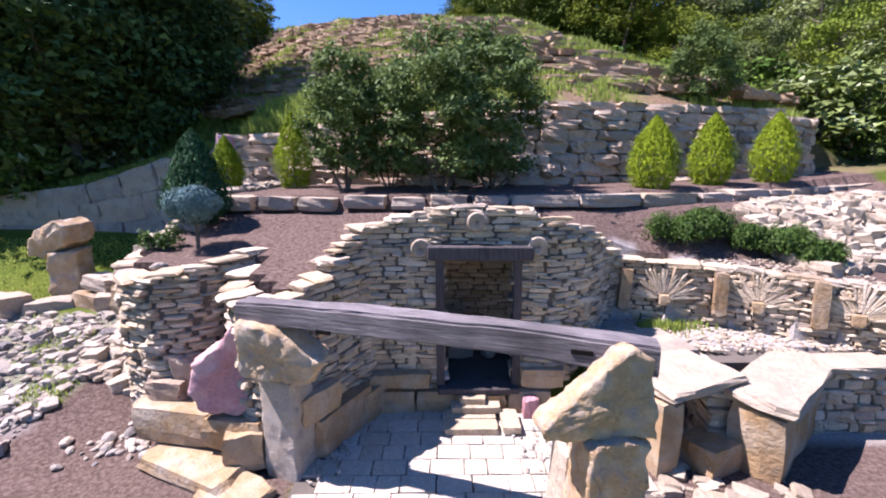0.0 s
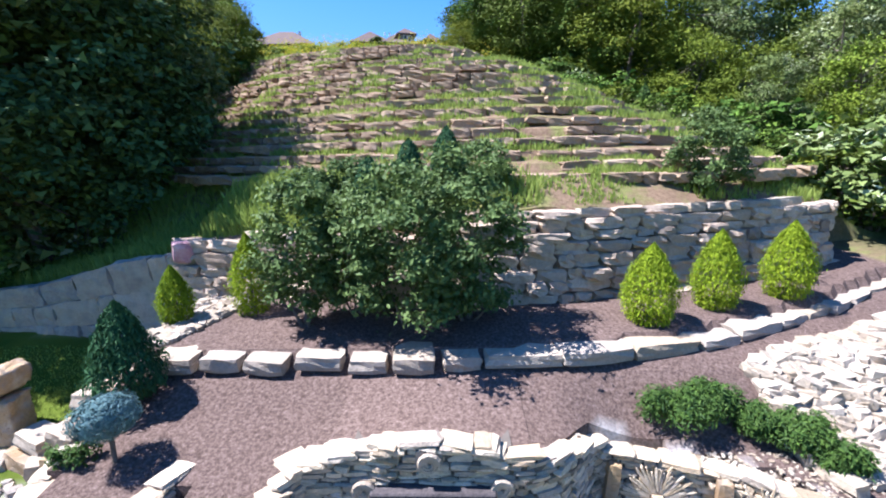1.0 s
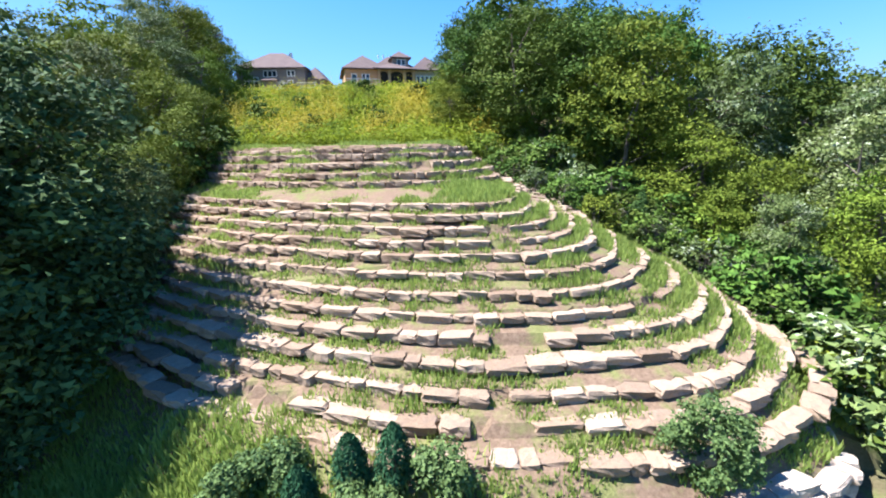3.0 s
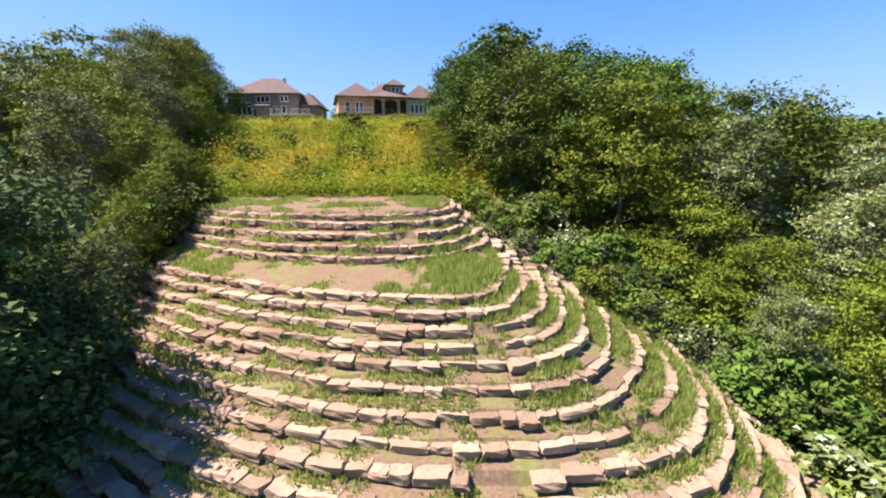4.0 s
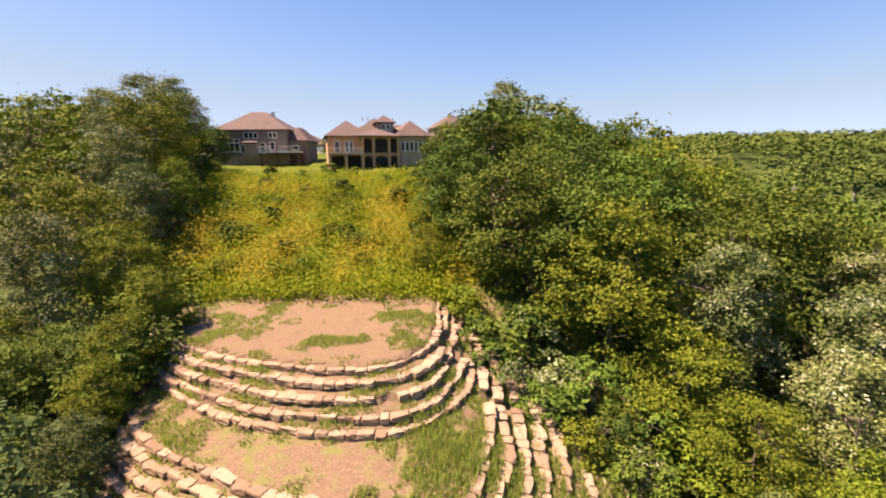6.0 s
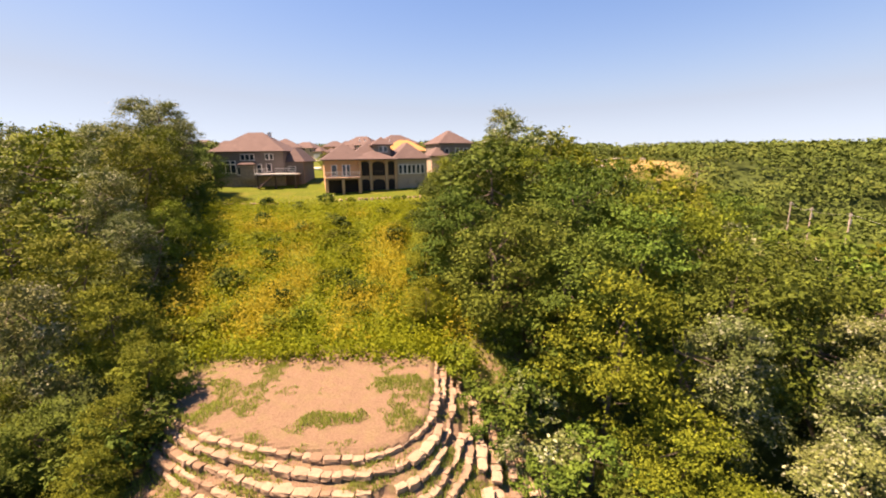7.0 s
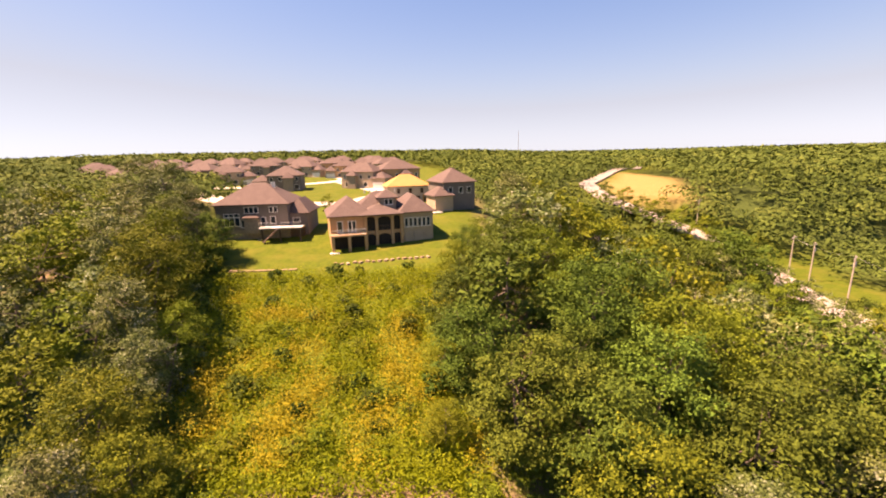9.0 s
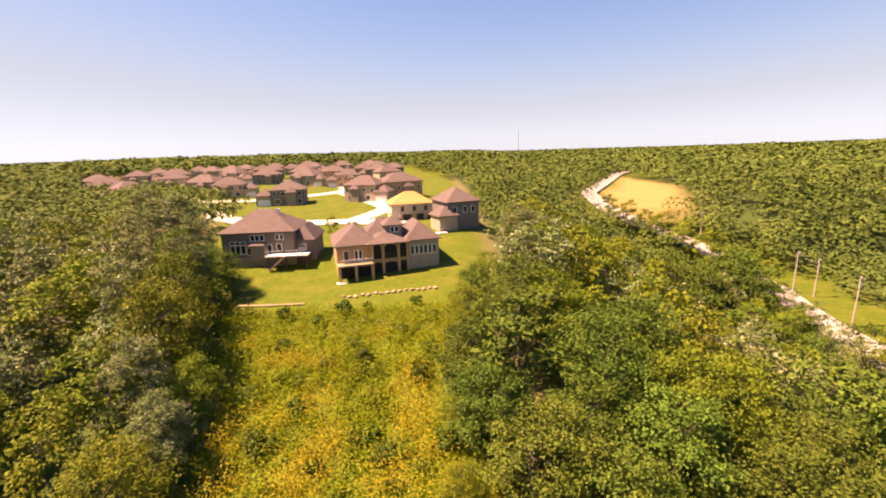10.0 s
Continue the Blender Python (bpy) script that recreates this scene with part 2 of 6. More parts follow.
def rock_mesh(name, seed, mat, rough=0.12, cut=0.18, sub=1):
    """A unit block of stone with broken edges and uneven faces, in the box from -0.5 to 0.5."""
    rng = random.Random(seed)
    bm = bmesh.new()
    bmesh.ops.create_cube(bm, size=1)
    if sub:
        bmesh.ops.subdivide_edges(bm, edges=bm.edges[:], cuts=sub, use_grid_fill=True)
    for v in bm.verts:
        r = v.co.copy()
        corner = sum(abs(abs(c) - 0.5) < 1e-4 for c in r)
        k = (0, 0, cut * 0.35, cut)[corner]
        for i in range(3):
            v.co[i] = r[i] * (1 - k * rng.uniform(0.2, 1.0)) + rng.uniform(-1, 1) * rough * 0.5
    me = bpy.data.meshes.new(name)
    bm.to_mesh(me)
    bm.free()
    me.materials.append(mat)
    return me


def place(name, me, parent, at, size, turn=(0, 0, 0)):
    ob = new(name, me)
    ob.parent = parent
    ob.matrix_basis = pose(*at, *turn) @ Matrix.Diagonal((*size, 1))
    return ob


def joined(name, items, mats, parent=None):
    """Many placed meshes made into one: (mesh, matrix) pairs."""
    vs, fs, n = [], [], 0
    cache = {}
    for me, m in items:
        if me.name not in cache:
            co = np.empty(len(me.vertices) * 3)
            me.vertices.foreach_get("co", co)
            cache[me.name] = (co.reshape(-1, 3), [tuple(p.vertices) for p in me.polygons])
        co, pol = cache[me.name]
        a = np.array(m)
        vs.append(co @ a[:3, :3].T + a[:3, 3])
        fs.extend([tuple(i + n for i in p) for p in pol])
        n += len(co)
    return link_mesh(name, np.concatenate(vs), fs, mats, parent)

# ---- ground ----
def spread(lo, hi, fine, a, b, grow=1.12):
    """Grid lines: fine between a and b, wider and wider beyond, out to lo and hi."""
    mid = list(np.arange(a, b + 1e-6, fine))
    for side, end in ((1, hi), (-1, lo)):
        p, d = (b if side > 0 else a), fine
        while (p < end) if side > 0 else (p > end):
            d = min(d * grow, 220)
            p += side * d
            mid.append(p)
    return np.array(sorted(mid))


def ground_mat():
    m, nt, b = mat_base("ground", 0.95, 0.1)
    v = world_at(nt)

    def mask(name):
        n = nt.nodes.new("ShaderNodeAttribute")
        n.attribute_name = name
        return n.outputs["Fac"]
    fine = noise_at(nt, v, 9.0, 8, 0.75)
    mid = noise_at(nt, v, 1.1, 6, 0.65)
    wide = noise_at(nt, v, 0.22, 4, 0.6)
    dirt = ramp(nt, fine, [(0.3, (0.1, 0.066, 0.04)), (0.55, (0.19, 0.13, 0.082)), (0.8, (0.295, 0.212, 0.14))])
    grass = ramp(nt, fine, [(0.25, (0.09, 0.1, 0.03)), (0.55, (0.165, 0.165, 0.055)), (0.8, (0.26, 0.23, 0.1))])
    patch = remap(nt, mid, 0.47, 0.62)
    hill = mix(nt, patch, dirt, grass)
    mulch = ramp(nt, noise_at(nt, v, 16.0, 10, 0.8), [(0.3, (0.026, 0.017, 0.014)), (0.48, (0.095, 0.066, 0.054)), (0.62, (0.185, 0.136, 0.115)), (0.76, (0.36, 0.285, 0.245))])
    meadow = ramp(nt, mid, [(0.3, (0.055, 0.095, 0.014)), (0.5, (0.12, 0.165, 0.02)), (0.75, (0.22, 0.215, 0.034))])
    meadow = mix(nt, 0.45, meadow, ramp(nt, fine, [(0.3, (0.3, 0.3, 0.3)), (0.7, (1.5, 1.5, 1.5))]), "MULTIPLY")
    lawn = ramp(nt, mid, [(0.3, (0.05, 0.08, 0.008)), (0.7, (0.09, 0.118, 0.012))])
    lawn = mix(nt, remap(nt, wide, 0.45, 0.65, 0, 0.45), lawn, (0.14, 0.125, 0.024))
    woods = ramp(nt, mid, [(0.3, (0.03, 0.05, 0.012)), (0.7, (0.07, 0.1, 0.025))])
    straw = ramp(nt, mid, [(0.3, (0.2, 0.145, 0.05)), (0.7, (0.31, 0.225, 0.085))])
    gravel = ramp(nt, noise_at(nt, v, 22.0, 8, 0.8), [(0.3, (0.14, 0.125, 0.11)), (0.5, (0.32, 0.295, 0.27)), (0.7, (0.46, 0.43, 0.4))])
    c = hill
    for name, col in (("woods", woods), ("meadow", meadow), ("lawn", lawn), ("straw", straw), ("mulch", mulch), ("bare", dirt), ("gravel", gravel)):
        c = mix(nt, mask(name), c, col)
    nt.links.new(c, b.inputs["Base Color"])
    bump(nt, b, fine, 0.8, 0.06)
    return m


def build_ground():
    gx = spread(-2600, 2600, 0.25, -14, 15)
    gy = spread(-300, 3200, 0.25, 1.5, 40)
    xx, yy = np.meshgrid(gx, gy)
    zz = ground_z(xx, yy)
    nx, ny = len(gx), len(gy)
    v = np.stack([xx, yy, zz], -1).reshape(-1, 3)
    i = np.arange(nx * ny).reshape(ny, nx)
    f = np.stack([i[:-1, :-1], i[:-1, 1:], i[1:, 1:], i[1:, :-1]], -1).reshape(-1, 4)
    ob = link_mesh("ground", v, f, ground_mat())
    tagged(ob, "sloping ground of mulch, dry grass, bare earth and meadow", "ground", kind="structure")
    x, y = v[:, 0], v[:, 1]
    n1 = np.sin(x * 0.9 + 1.2 * np.sin(y * 0.7)) * 0.5 + 0.5
    spur_d = np.hypot((x + 3) / 1.0, (y - 33))
    road_x = np.interp(y, [80, 100, 124, 135, 160, 190, 235, 305, 400, 700], [79, 83, 92, 82, 60, 66, 91, 128, 186, 340])
    masks = {
        "gravel": (((x > 2.7) & (x < 7.4) & (y > 5.3) & (y <= front_y(x) + 0.1)) | ((x > -10.2 + 0.5 * np.sin(y * 2.1)) & (x < -6.2 + 0.12 * np.sin(y * 5) + 0.45 * np.clip(y - 6.3, 0, 2)) & (y > 4.9 + 0.4 * np.sin(x * 1.7)) & (y < 8.5))) * (0.45 + 0.55 * (x > 0)),
        "mulch": ((y > front_y(x)) & (y < wall_y(x)) & (x > -5.3) & (x < 13.5)) | ((y < 5.8) & (x > -7.2 + 0.4 * np.sin(y * 2)) & (x < -1.9) & (y > 1.4 + 0.4 * np.sin(x * 1.3))) | ((y < 7.2) & (x > -6.2) & (x < -4.4) & (y > 3.0)) | ((x > 2.3) & (x < 9 + 0.5 * np.sin(y * 3)) & (y > 2.6 + 0.25 * np.sin(x * 2.2)) & (y < 6.4)),
        "meadow": sstep(38.5, 40.5, y) * (1 - sstep(63, 70, y)) * sstep(-26, -22, x + 0.2 * (55 - y)) * (1 - sstep(3, 9, x)),
        "lawn": np.maximum(np.maximum(sstep(12.6, 11.6, y - 0.1 * np.abs(x)) * (y < wall_y(x)) * (np.hypot(x, y) < 400), 0), np.maximum(sstep(64, 70, y) * (1 - sstep(470, 520, y)) * (1 - sstep(8, 16, x)) * sstep(-8, 0, x - np.interp(y, [80, 100, 130, 165, 190, 215, 300, 500], [-46, -48, -58, -75, -105, -175, -240, -260])), sstep(-10, -6, x - road_x) * (1 - sstep(18, 24, x - road_x)) * sstep(60, 70, y))),
        "woods": np.maximum(sstep(11, 17, x + 0.0 * y) * sstep(10, 16, y), np.maximum(sstep(-13, -19, x) * sstep(9, 13, y) * (1 - sstep(66, 72, y)), sstep(480, 530, y))),
        "straw": sstep(2, 8, x - road_x) * (1 - sstep(-8, 0, x - np.interp(y, [140, 160, 200, 250, 270], [70, 96, 116, 122, 108]))) * sstep(146, 152, y) * (1 - sstep(255, 268, y)),
        "bare": 0.82 * sstep(7.9, 6.2, np.hypot((x + 4.6) / 1.25, y - 33.6) + 0.5 * np.sin(1.3 * x + 0.8 * y) + 0.35 * np.sin(2.9 * y - 1.7 * x)),
    }
    for name, k in masks.items():
        a = ob.data.attributes.new(name, "FLOAT", "POINT")
        a.data.foreach_set("value", np.asarray(k, float).astype(np.float32))
    return ob


build_ground()

# ---- trees ----
BARK = wood_mat("bark", (0.06, 0.045, 0.035), (0.2, 0.165, 0.13), (6, 6, 1), 0.95, 3.0)
LEAF_OAK = leaf_mat("oak_leaves", (0.026, 0.054, 0.008), (0.085, 0.138, 0.018), 0.75, back=(0.115, 0.16, 0.02), trans=0.07, each=0.28, spec=0.1)
LEAF_LIME = leaf_mat("lime_leaves", (0.045, 0.08, 0.007), (0.15, 0.195, 0.017), 0.75, back=(0.2, 0.22, 0.02), trans=0.1, each=0.22, spec=0.1)
LEAF_GREY = leaf_mat("silver_leaves", (0.055, 0.085, 0.022), (0.14, 0.18, 0.05), 0.75, back=(0.185, 0.21, 0.06), trans=0.08, each=0.2, pale=(0.3, 0.33, 0.2), spec=0.12)
# deep green of the west trees, darkened further to carry their own shade
LEAF_SHADED = leaf_mat("shaded_leaves", (0.022, 0.043, 0.016), (0.085, 0.12, 0.036), 0.75, back=(0.1, 0.135, 0.04), trans=0.05, each=0.15, spec=0.08)
LEAF_FAR = leaf_mat("far_leaves", (0.034, 0.06, 0.014), (0.085, 0.125, 0.026), 0.8, back=(0.11, 0.14, 0.028), trans=0.04, spec=0.05)
LEAF_FAR_PALE = leaf_mat("far_pale_leaves", (0.06, 0.09, 0.02), (0.13, 0.165, 0.035), 0.8, back=(0.15, 0.17, 0.04), trans=0.04, spec=0.05)


def leaf_quads(p, n, size, rng, ratio=0.55, three=False, up=0.0):
    """Leaf blades at p that face about n."""
    k = len(p)
    t = rng.normal(size=(k, 3)) + np.array([0, 0, up])
    t -= n * np.sum(t * n, 1, keepdims=True)
    t /= np.linalg.norm(t, axis=1, keepdims=True) + 1e-9
    s = np.cross(n, t)
    L = (size * rng.uniform(0.6, 1.3, (k, 1)))
    a, b, c, d = p - t * L * 0.5, p + s * L * ratio * 0.5 + n * L * 0.08, p + t * L * 0.5, p - s * L * ratio * 0.5 + n * L * 0.08
    if three:
        v = np.stack([a, b, c], 1).reshape(-1, 3)
        return v, np.arange(3 * k).reshape(-1, 3)
    v = np.stack([a, b, c, d], 1).reshape(-1, 3)
    return v, np.arange(4 * k).reshape(-1, 4)


def crown_points(rng, n, height, radius, low, lumps, lump_r, shape=0.5):
    """Leaf places and their outward ways, in lumps over an uneven crown."""
    mid, half = (low + height) / 2, (height - low) / 2
    th, u = rng.uniform(0, 2 * np.pi, lumps), rng.uniform(-0.9, 1, lumps)
    w = np.sqrt(1 - u ** 2)
    rr = rng.uniform(0.35, 1.0, lumps) ** 0.5 * (1 - 0.35 * shape * (u * 0.5 + 0.5) ** 2)
    lr = lump_r * rng.uniform(0.6, 1.3, lumps)
    c = np.stack([np.cos(th) * w * rr * (radius - lr * 0.7), np.sin(th) * w * rr * (radius - lr * 0.7), mid + u * rr ** 0.4 * (half - lr * 0.6)], 1)
    k = rng.choice(lumps, n, p=lr ** 2 / np.sum(lr ** 2))
    d = rng.normal(size=(n, 3))
    d /= np.linalg.norm(d, axis=1, keepdims=True)
    d[:, 2] = np.where(d[:, 2] < -0.3, -d[:, 2], d[:, 2])
    q = rng.uniform(0.3, 1.2, (n, 1)) ** 0.7
    p = c[k] + d * q * lr[k][:, None] * np.array([1, 1, 0.8])
    nn = d * 0.8 + rng.normal(size=(n, 3)) * 0.45 + np.array([0, 0, 0.35])
    nn /= np.linalg.norm(nn, axis=1, keepdims=True)
    return p, nn, c


def spray_points(rng, n, height, radius, low, limbs, shape=0.5):
    """Leaf places and their ways, on sprays at the ends of limbs, with gaps between the limbs."""
    mid, half = (low + height) / 2, (height - low) / 2
    i = np.arange(limbs)
    u = np.clip(-0.8 + 1.78 * (i + 0.5) / limbs + rng.normal(0, 0.06, limbs), -0.85, 1)
    th = i * 2.39996 + rng.normal(0, 0.35, limbs)
    w = np.sqrt(np.clip(1 - u ** 2, 0.02, 1)) * (1 - 0.3 * shape * (u * 0.5 + 0.5) ** 2)
    rr = rng.uniform(0.5, 0.86, limbs)
    R = radius * rng.uniform(0.24, 0.4, limbs) * (0.75 + 0.25 * w)
    c = np.stack([np.cos(th) * w * rr * radius, np.sin(th) * w * rr * radius, mid + u * half * rng.uniform(0.74, 0.98, limbs)], 1)
    c[:, 2] = np.minimum(c[:, 2], height - R * 0.7)
    m = 11
    k = np.repeat(i, m)
    d = rng.normal(size=(limbs * m, 3)) + 0.7 * np.stack([np.cos(th), np.sin(th), np.full(limbs, 0.45)], 1)[k]
    d /= np.linalg.norm(d, axis=1, keepdims=True)
    d[:, 2] = np.where(d[:, 2] < -0.35, -d[:, 2] * 0.5, d[:, 2])
    e = c[k] + d * (R[k] * rng.uniform(0.55, 1.15, len(k)))[:, None] * np.array([1, 1, 0.8])
    pick = rng.choice(len(e), n, p=R[k] ** 2 / np.sum(R[k] ** 2))
    along = rng.uniform(-0.9, 0.7, (n, 1))
    q = rng.normal(size=(n, 3)) * np.array([1, 1, 0.55]) * 0.24
    size = R[k][pick][:, None]
    p = e[pick] + (d[pick] * along * 0.6 + q) * size
    p[:, 2] -= 0.1 * size[:, 0] * np.maximum(along[:, 0], 0) ** 2
    inner = rng.random(n) < 0.26
    p[inner] = (c[k][pick] * np.array([0.85, 0.85, 1.0]) + rng.normal(size=(n, 3)) * 0.45 * size)[inner]
    nn = d[pick] * 0.55 + rng.normal(size=(n, 3)) * 0.5 + np.array([0, 0, 0.5])
    nn /= np.linalg.norm(nn, axis=1, keepdims=True)
    return p, nn, c


def limb(vs, fs, a, b, ra, rb, sides=6):
    a, b = np.array(a, float), np.array(b, float)
    w = (b - a) / (np.linalg.norm(b - a) + 1e-9)
    s = np.cross(w, [0.3, 0.9, 0.1])
    s /= np.linalg.norm(s)
    t = np.cross(w, s)
    n = sum(len(x) for x in vs)
    ang = np.arange(sides) * 2 * np.pi / sides
    ring = np.cos(ang)[:, None] * s + np.sin(ang)[:, None] * t
    vs.append(np.concatenate([a + ring * ra, b + ring * rb]))
    for i in range(sides):
        j = (i + 1) % sides
        fs.append((n + i, n + j, n + sides + j, n + sides + i))
    fs.append(tuple(n + sides + i for i in range(sides)))


def make_tree(name, seed, height, radius, low, leaves, leaf, mat, limbs=30, trunk_r=0.2, label="", stems=1, shape=0.5):
    """A broadleaf tree: tapered trunk and limbs under a crown of many leaves."""
    rng = np.random.default_rng(seed)
    p, n, c = spray_points(rng, leaves * 2, height, radius, low, limbs, shape)
    root = thing(name, label=label, category="tree")
    vs, fs = [], []
    for s in range(stems):
        a = np.array([rng.normal() * 0.25 * (stems > 1), rng.normal() * 0.25 * (stems > 1), -0.4])
        top = np.array([rng.normal() * 0.08 * height, rng.normal() * 0.08 * height, height * 0.82])
        bend = (a + top) / 2 + rng.normal(size=3) * 0.03 * height
        bend[2] = height * 0.36
        limb(vs, fs, a, bend, trunk_r, trunk_r * 0.62, 4 if stems > 1 else 8)
        limb(vs, fs, bend, top, trunk_r * 0.62, trunk_r * 0.12, 4 if stems > 1 else 8)
        for k in rng.choice(len(c), min(len(c), 4 if stems > 1 else 12), replace=False):
            f = rng.uniform(0.15, 0.9)
            limb(vs, fs, bend * (1 - f) + top * f if c[k][2] > bend[2] else a * 0.4 + bend * 0.6, c[k], trunk_r * 0.3, trunk_r * 0.06, 4)
    link_mesh("trunk", np.concatenate(vs), fs, BARK, root)
    v, q = leaf_quads(p, n, leaf, rng, 1.1, True)
    link_mesh("crown", v, q, mat, root)
    return root


def woods_tree(kind, x, y, height, turn=0.0, wide=1.0):
    """Set a copy of one of the tree kinds so that it is as high as given."""
    src, h0 = KINDS[kind]
    k = height / h0
    ob = copy_thing(src, pose(x, y, gz(x, y) - 0.1, 0, 0, turn))
    ob.scale = (k * wide, k * wide, k)
    return ob


KINDS = {}
for i, (kn, hh, rr_, lw, lf, sz, mt, lm, lb) in enumerate([
    ("oak_a", 12.0, 4.6, 0.4, 6600, 0.27, LEAF_OAK, 34, "tall broadleaf tree with a dense dark green crown"),
    ("oak_b", 12.0, 3.9, 0.6, 6600, 0.25, LEAF_OAK, 26, "tall broadleaf tree with an uneven dark green crown"),
    ("lime_a", 12.0, 4.4, 0.3, 6600, 0.26, LEAF_LIME, 30, "broadleaf tree with a yellowish green crown"),
    ("poplar", 14.0, 3.5, 0.6, 6600, 0.24, LEAF_GREY, 38, "cottonwood tree with wind-turned silvery leaves"),
    ("deep", 12.0, 4.0, 0.0, 9500, 0.24, LEAF_SHADED, 46, "tall broadleaf tree with a dense blackish green crown, shade put in its colour"),
    ("oak_far", 12.0, 4.5, 0.8, 1450, 0.45, LEAF_OAK, 20, "broadleaf tree with a dense dark green crown in the woods"),
    ("lime_far", 12.0, 4.3, 0.6, 1450, 0.45, LEAF_LIME, 18, "broadleaf tree with a yellowish green crown in the woods"),
    ("grey_far", 12.0, 4.0, 0.6, 1450, 0.43, LEAF_GREY, 22, "broadleaf tree with silvery green leaves in the woods"),
    ("bush_a", 3.0, 1.9, -0.4, 680, 0.25, LEAF_OAK, 14, "wild dark green bush at the edge of the woods"),
    ("bush_b", 3.0, 1.8, -0.4, 680, 0.25, LEAF_GREY, 16, "wild grey-green bush at the edge of the woods"),
    ("bush_c", 3.0, 1.8, -0.4, 680, 0.25, LEAF_LIME, 14, "wild yellow-green bush at the edge of the woods"),
]):
    small = kn.startswith("bush")
    KINDS[kn] = (make_tree("bush" if small else "tree", 11 + i, hh, rr_, lw, lf, sz, mt, lm, 0.06 if small else 0.2, lb, 3 if small else 1), hh)
    if small:
        tagged(KINDS[kn][0], category="bush")
    KINDS[kn][0].matrix_world = pose(-62 - 6 * i, 58 + 7 * (i % 3), gz(-62 - 6 * i, 58 + 7 * (i % 3)) - 0.1)


def east_edge(y):
    return np.interp(y, [14, 20, 26, 32, 37, 44, 52, 60, 68, 75, 92], [18.5, 18, 16.5, 14.5, 11, 8, 5.5, 6, 8, 11, 15])


def west_edge(y):
    return np.interp(y, [10, 14, 20, 27, 34, 42, 50, 58, 66, 76, 92], [-14.5, -14, -13.5, -15.5, -18.5, -22.5, -25, -28, -31, -35, -48])


def plant_woods():
    rng = random.Random(5)
    spots = []
    for kind, x, y, h in [
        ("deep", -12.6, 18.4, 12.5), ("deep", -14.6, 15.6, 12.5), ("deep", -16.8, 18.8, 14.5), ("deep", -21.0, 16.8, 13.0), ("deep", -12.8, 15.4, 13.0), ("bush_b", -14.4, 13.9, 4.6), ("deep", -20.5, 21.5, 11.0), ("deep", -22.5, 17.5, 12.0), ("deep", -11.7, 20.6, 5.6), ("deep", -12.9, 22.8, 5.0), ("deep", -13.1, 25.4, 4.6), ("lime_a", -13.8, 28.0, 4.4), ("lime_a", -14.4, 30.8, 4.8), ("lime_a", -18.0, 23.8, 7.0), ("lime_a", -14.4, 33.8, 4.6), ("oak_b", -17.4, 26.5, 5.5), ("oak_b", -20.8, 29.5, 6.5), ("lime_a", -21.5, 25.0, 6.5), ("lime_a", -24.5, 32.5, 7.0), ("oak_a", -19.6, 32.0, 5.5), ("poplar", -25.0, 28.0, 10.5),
        ("poplar", -22.5, 35.5, 11.0), ("lime_a", -19.8, 38.5, 7.5), ("lime_a", -24.5, 41.5, 9.5), ("poplar", -23.5, 46.5, 9.0), ("poplar", -27.5, 50.5, 11.5), ("lime_a", -23.8, 52.0, 7.0),
        ("lime_a", -29.5, 57.5, 12.0), ("lime_a", -32.0, 64.0, 12.0), ("poplar", -34.0, 70.5, 12.5), ("poplar", -42.6, 84.0, 16.6), ("poplar", -47.5, 85.0, 17.4), ("poplar", -37.5, 80.0, 13.5), ("oak_b", -38.5, 77.0, 12.0), ("oak_a", -33.5, 77.5, 8.5),
        ("poplar", -36.5, 62.0, 13.5), ("lime_a", -21.5, 17.0, 11.0),
        ("lime_a", 14.2, 35.5, 13.0), ("oak_a", 8.4, 41.5, 12.3), ("oak_b", 18.8, 43.0, 14.5), ("oak_a", 16.0, 50.5, 14.5), ("oak_b", 3.6, 52.8, 10.4), ("oak_a", 5.2, 46.8, 11.0), ("oak_b", 7.5, 57.5, 11.0), ("lime_a", 1.8, 49.0, 5.5), ("lime_a", 2.0, 43.0, 5.0),
        ("lime_a", 4.0, 61.5, 8.0), ("oak_b", 5.5, 67.5, 8.0), ("oak_a", 10.5, 63.5, 11.0), ("poplar", 13.4, 77.0, 16.0), ("lime_a", 8.5, 72.5, 8.0), ("poplar", 20.5, 33.5, 13.5), ("poplar", 22.5, 27.5, 11.0), ("lime_a", 18.2, 27.0, 7.5), ("lime_a", 17.0, 31.0, 8.0), ("poplar", 16.0, 22.5, 6.5), ("lime_a", 21.0, 23.0, 8.0),
        ("poplar", 19.0, 18.0, 8.0), ("oak_a", 24.5, 38.5, 15.0), ("lime_a", 23.5, 48.5, 15.5), ("oak_b", 12.8, 45.5, 11.5), ("poplar", 25.5, 21.0, 10.0), ("lime_a", 14.5, 61.5, 11.0), ("poplar", 27.0, 31.0, 13.5), ("oak_a", 21.0, 56.0, 14.5), ("lime_a", 22.5, 15.0, 8.5), ("oak_a", 30.5, 43.5, 16.0), ("poplar", 31.5, 36.5, 14.5), ("oak_b", 35.0, 40.0, 16.0), ("lime_a", 29.0, 51.5, 15.5), ("oak_b", 36.0, 48.0, 16.0), ("poplar", 33.0, 27.5, 12.0), ("oak_a", 13.0, 39.0, 12.5),
    ]:
        woods_tree(kind, x, y, h * (0.9 if x > 0 and y < 60 else 1.0), rng.uniform(0, 360), rng.uniform(0.98, 1.15))
        spots.append((x, y))
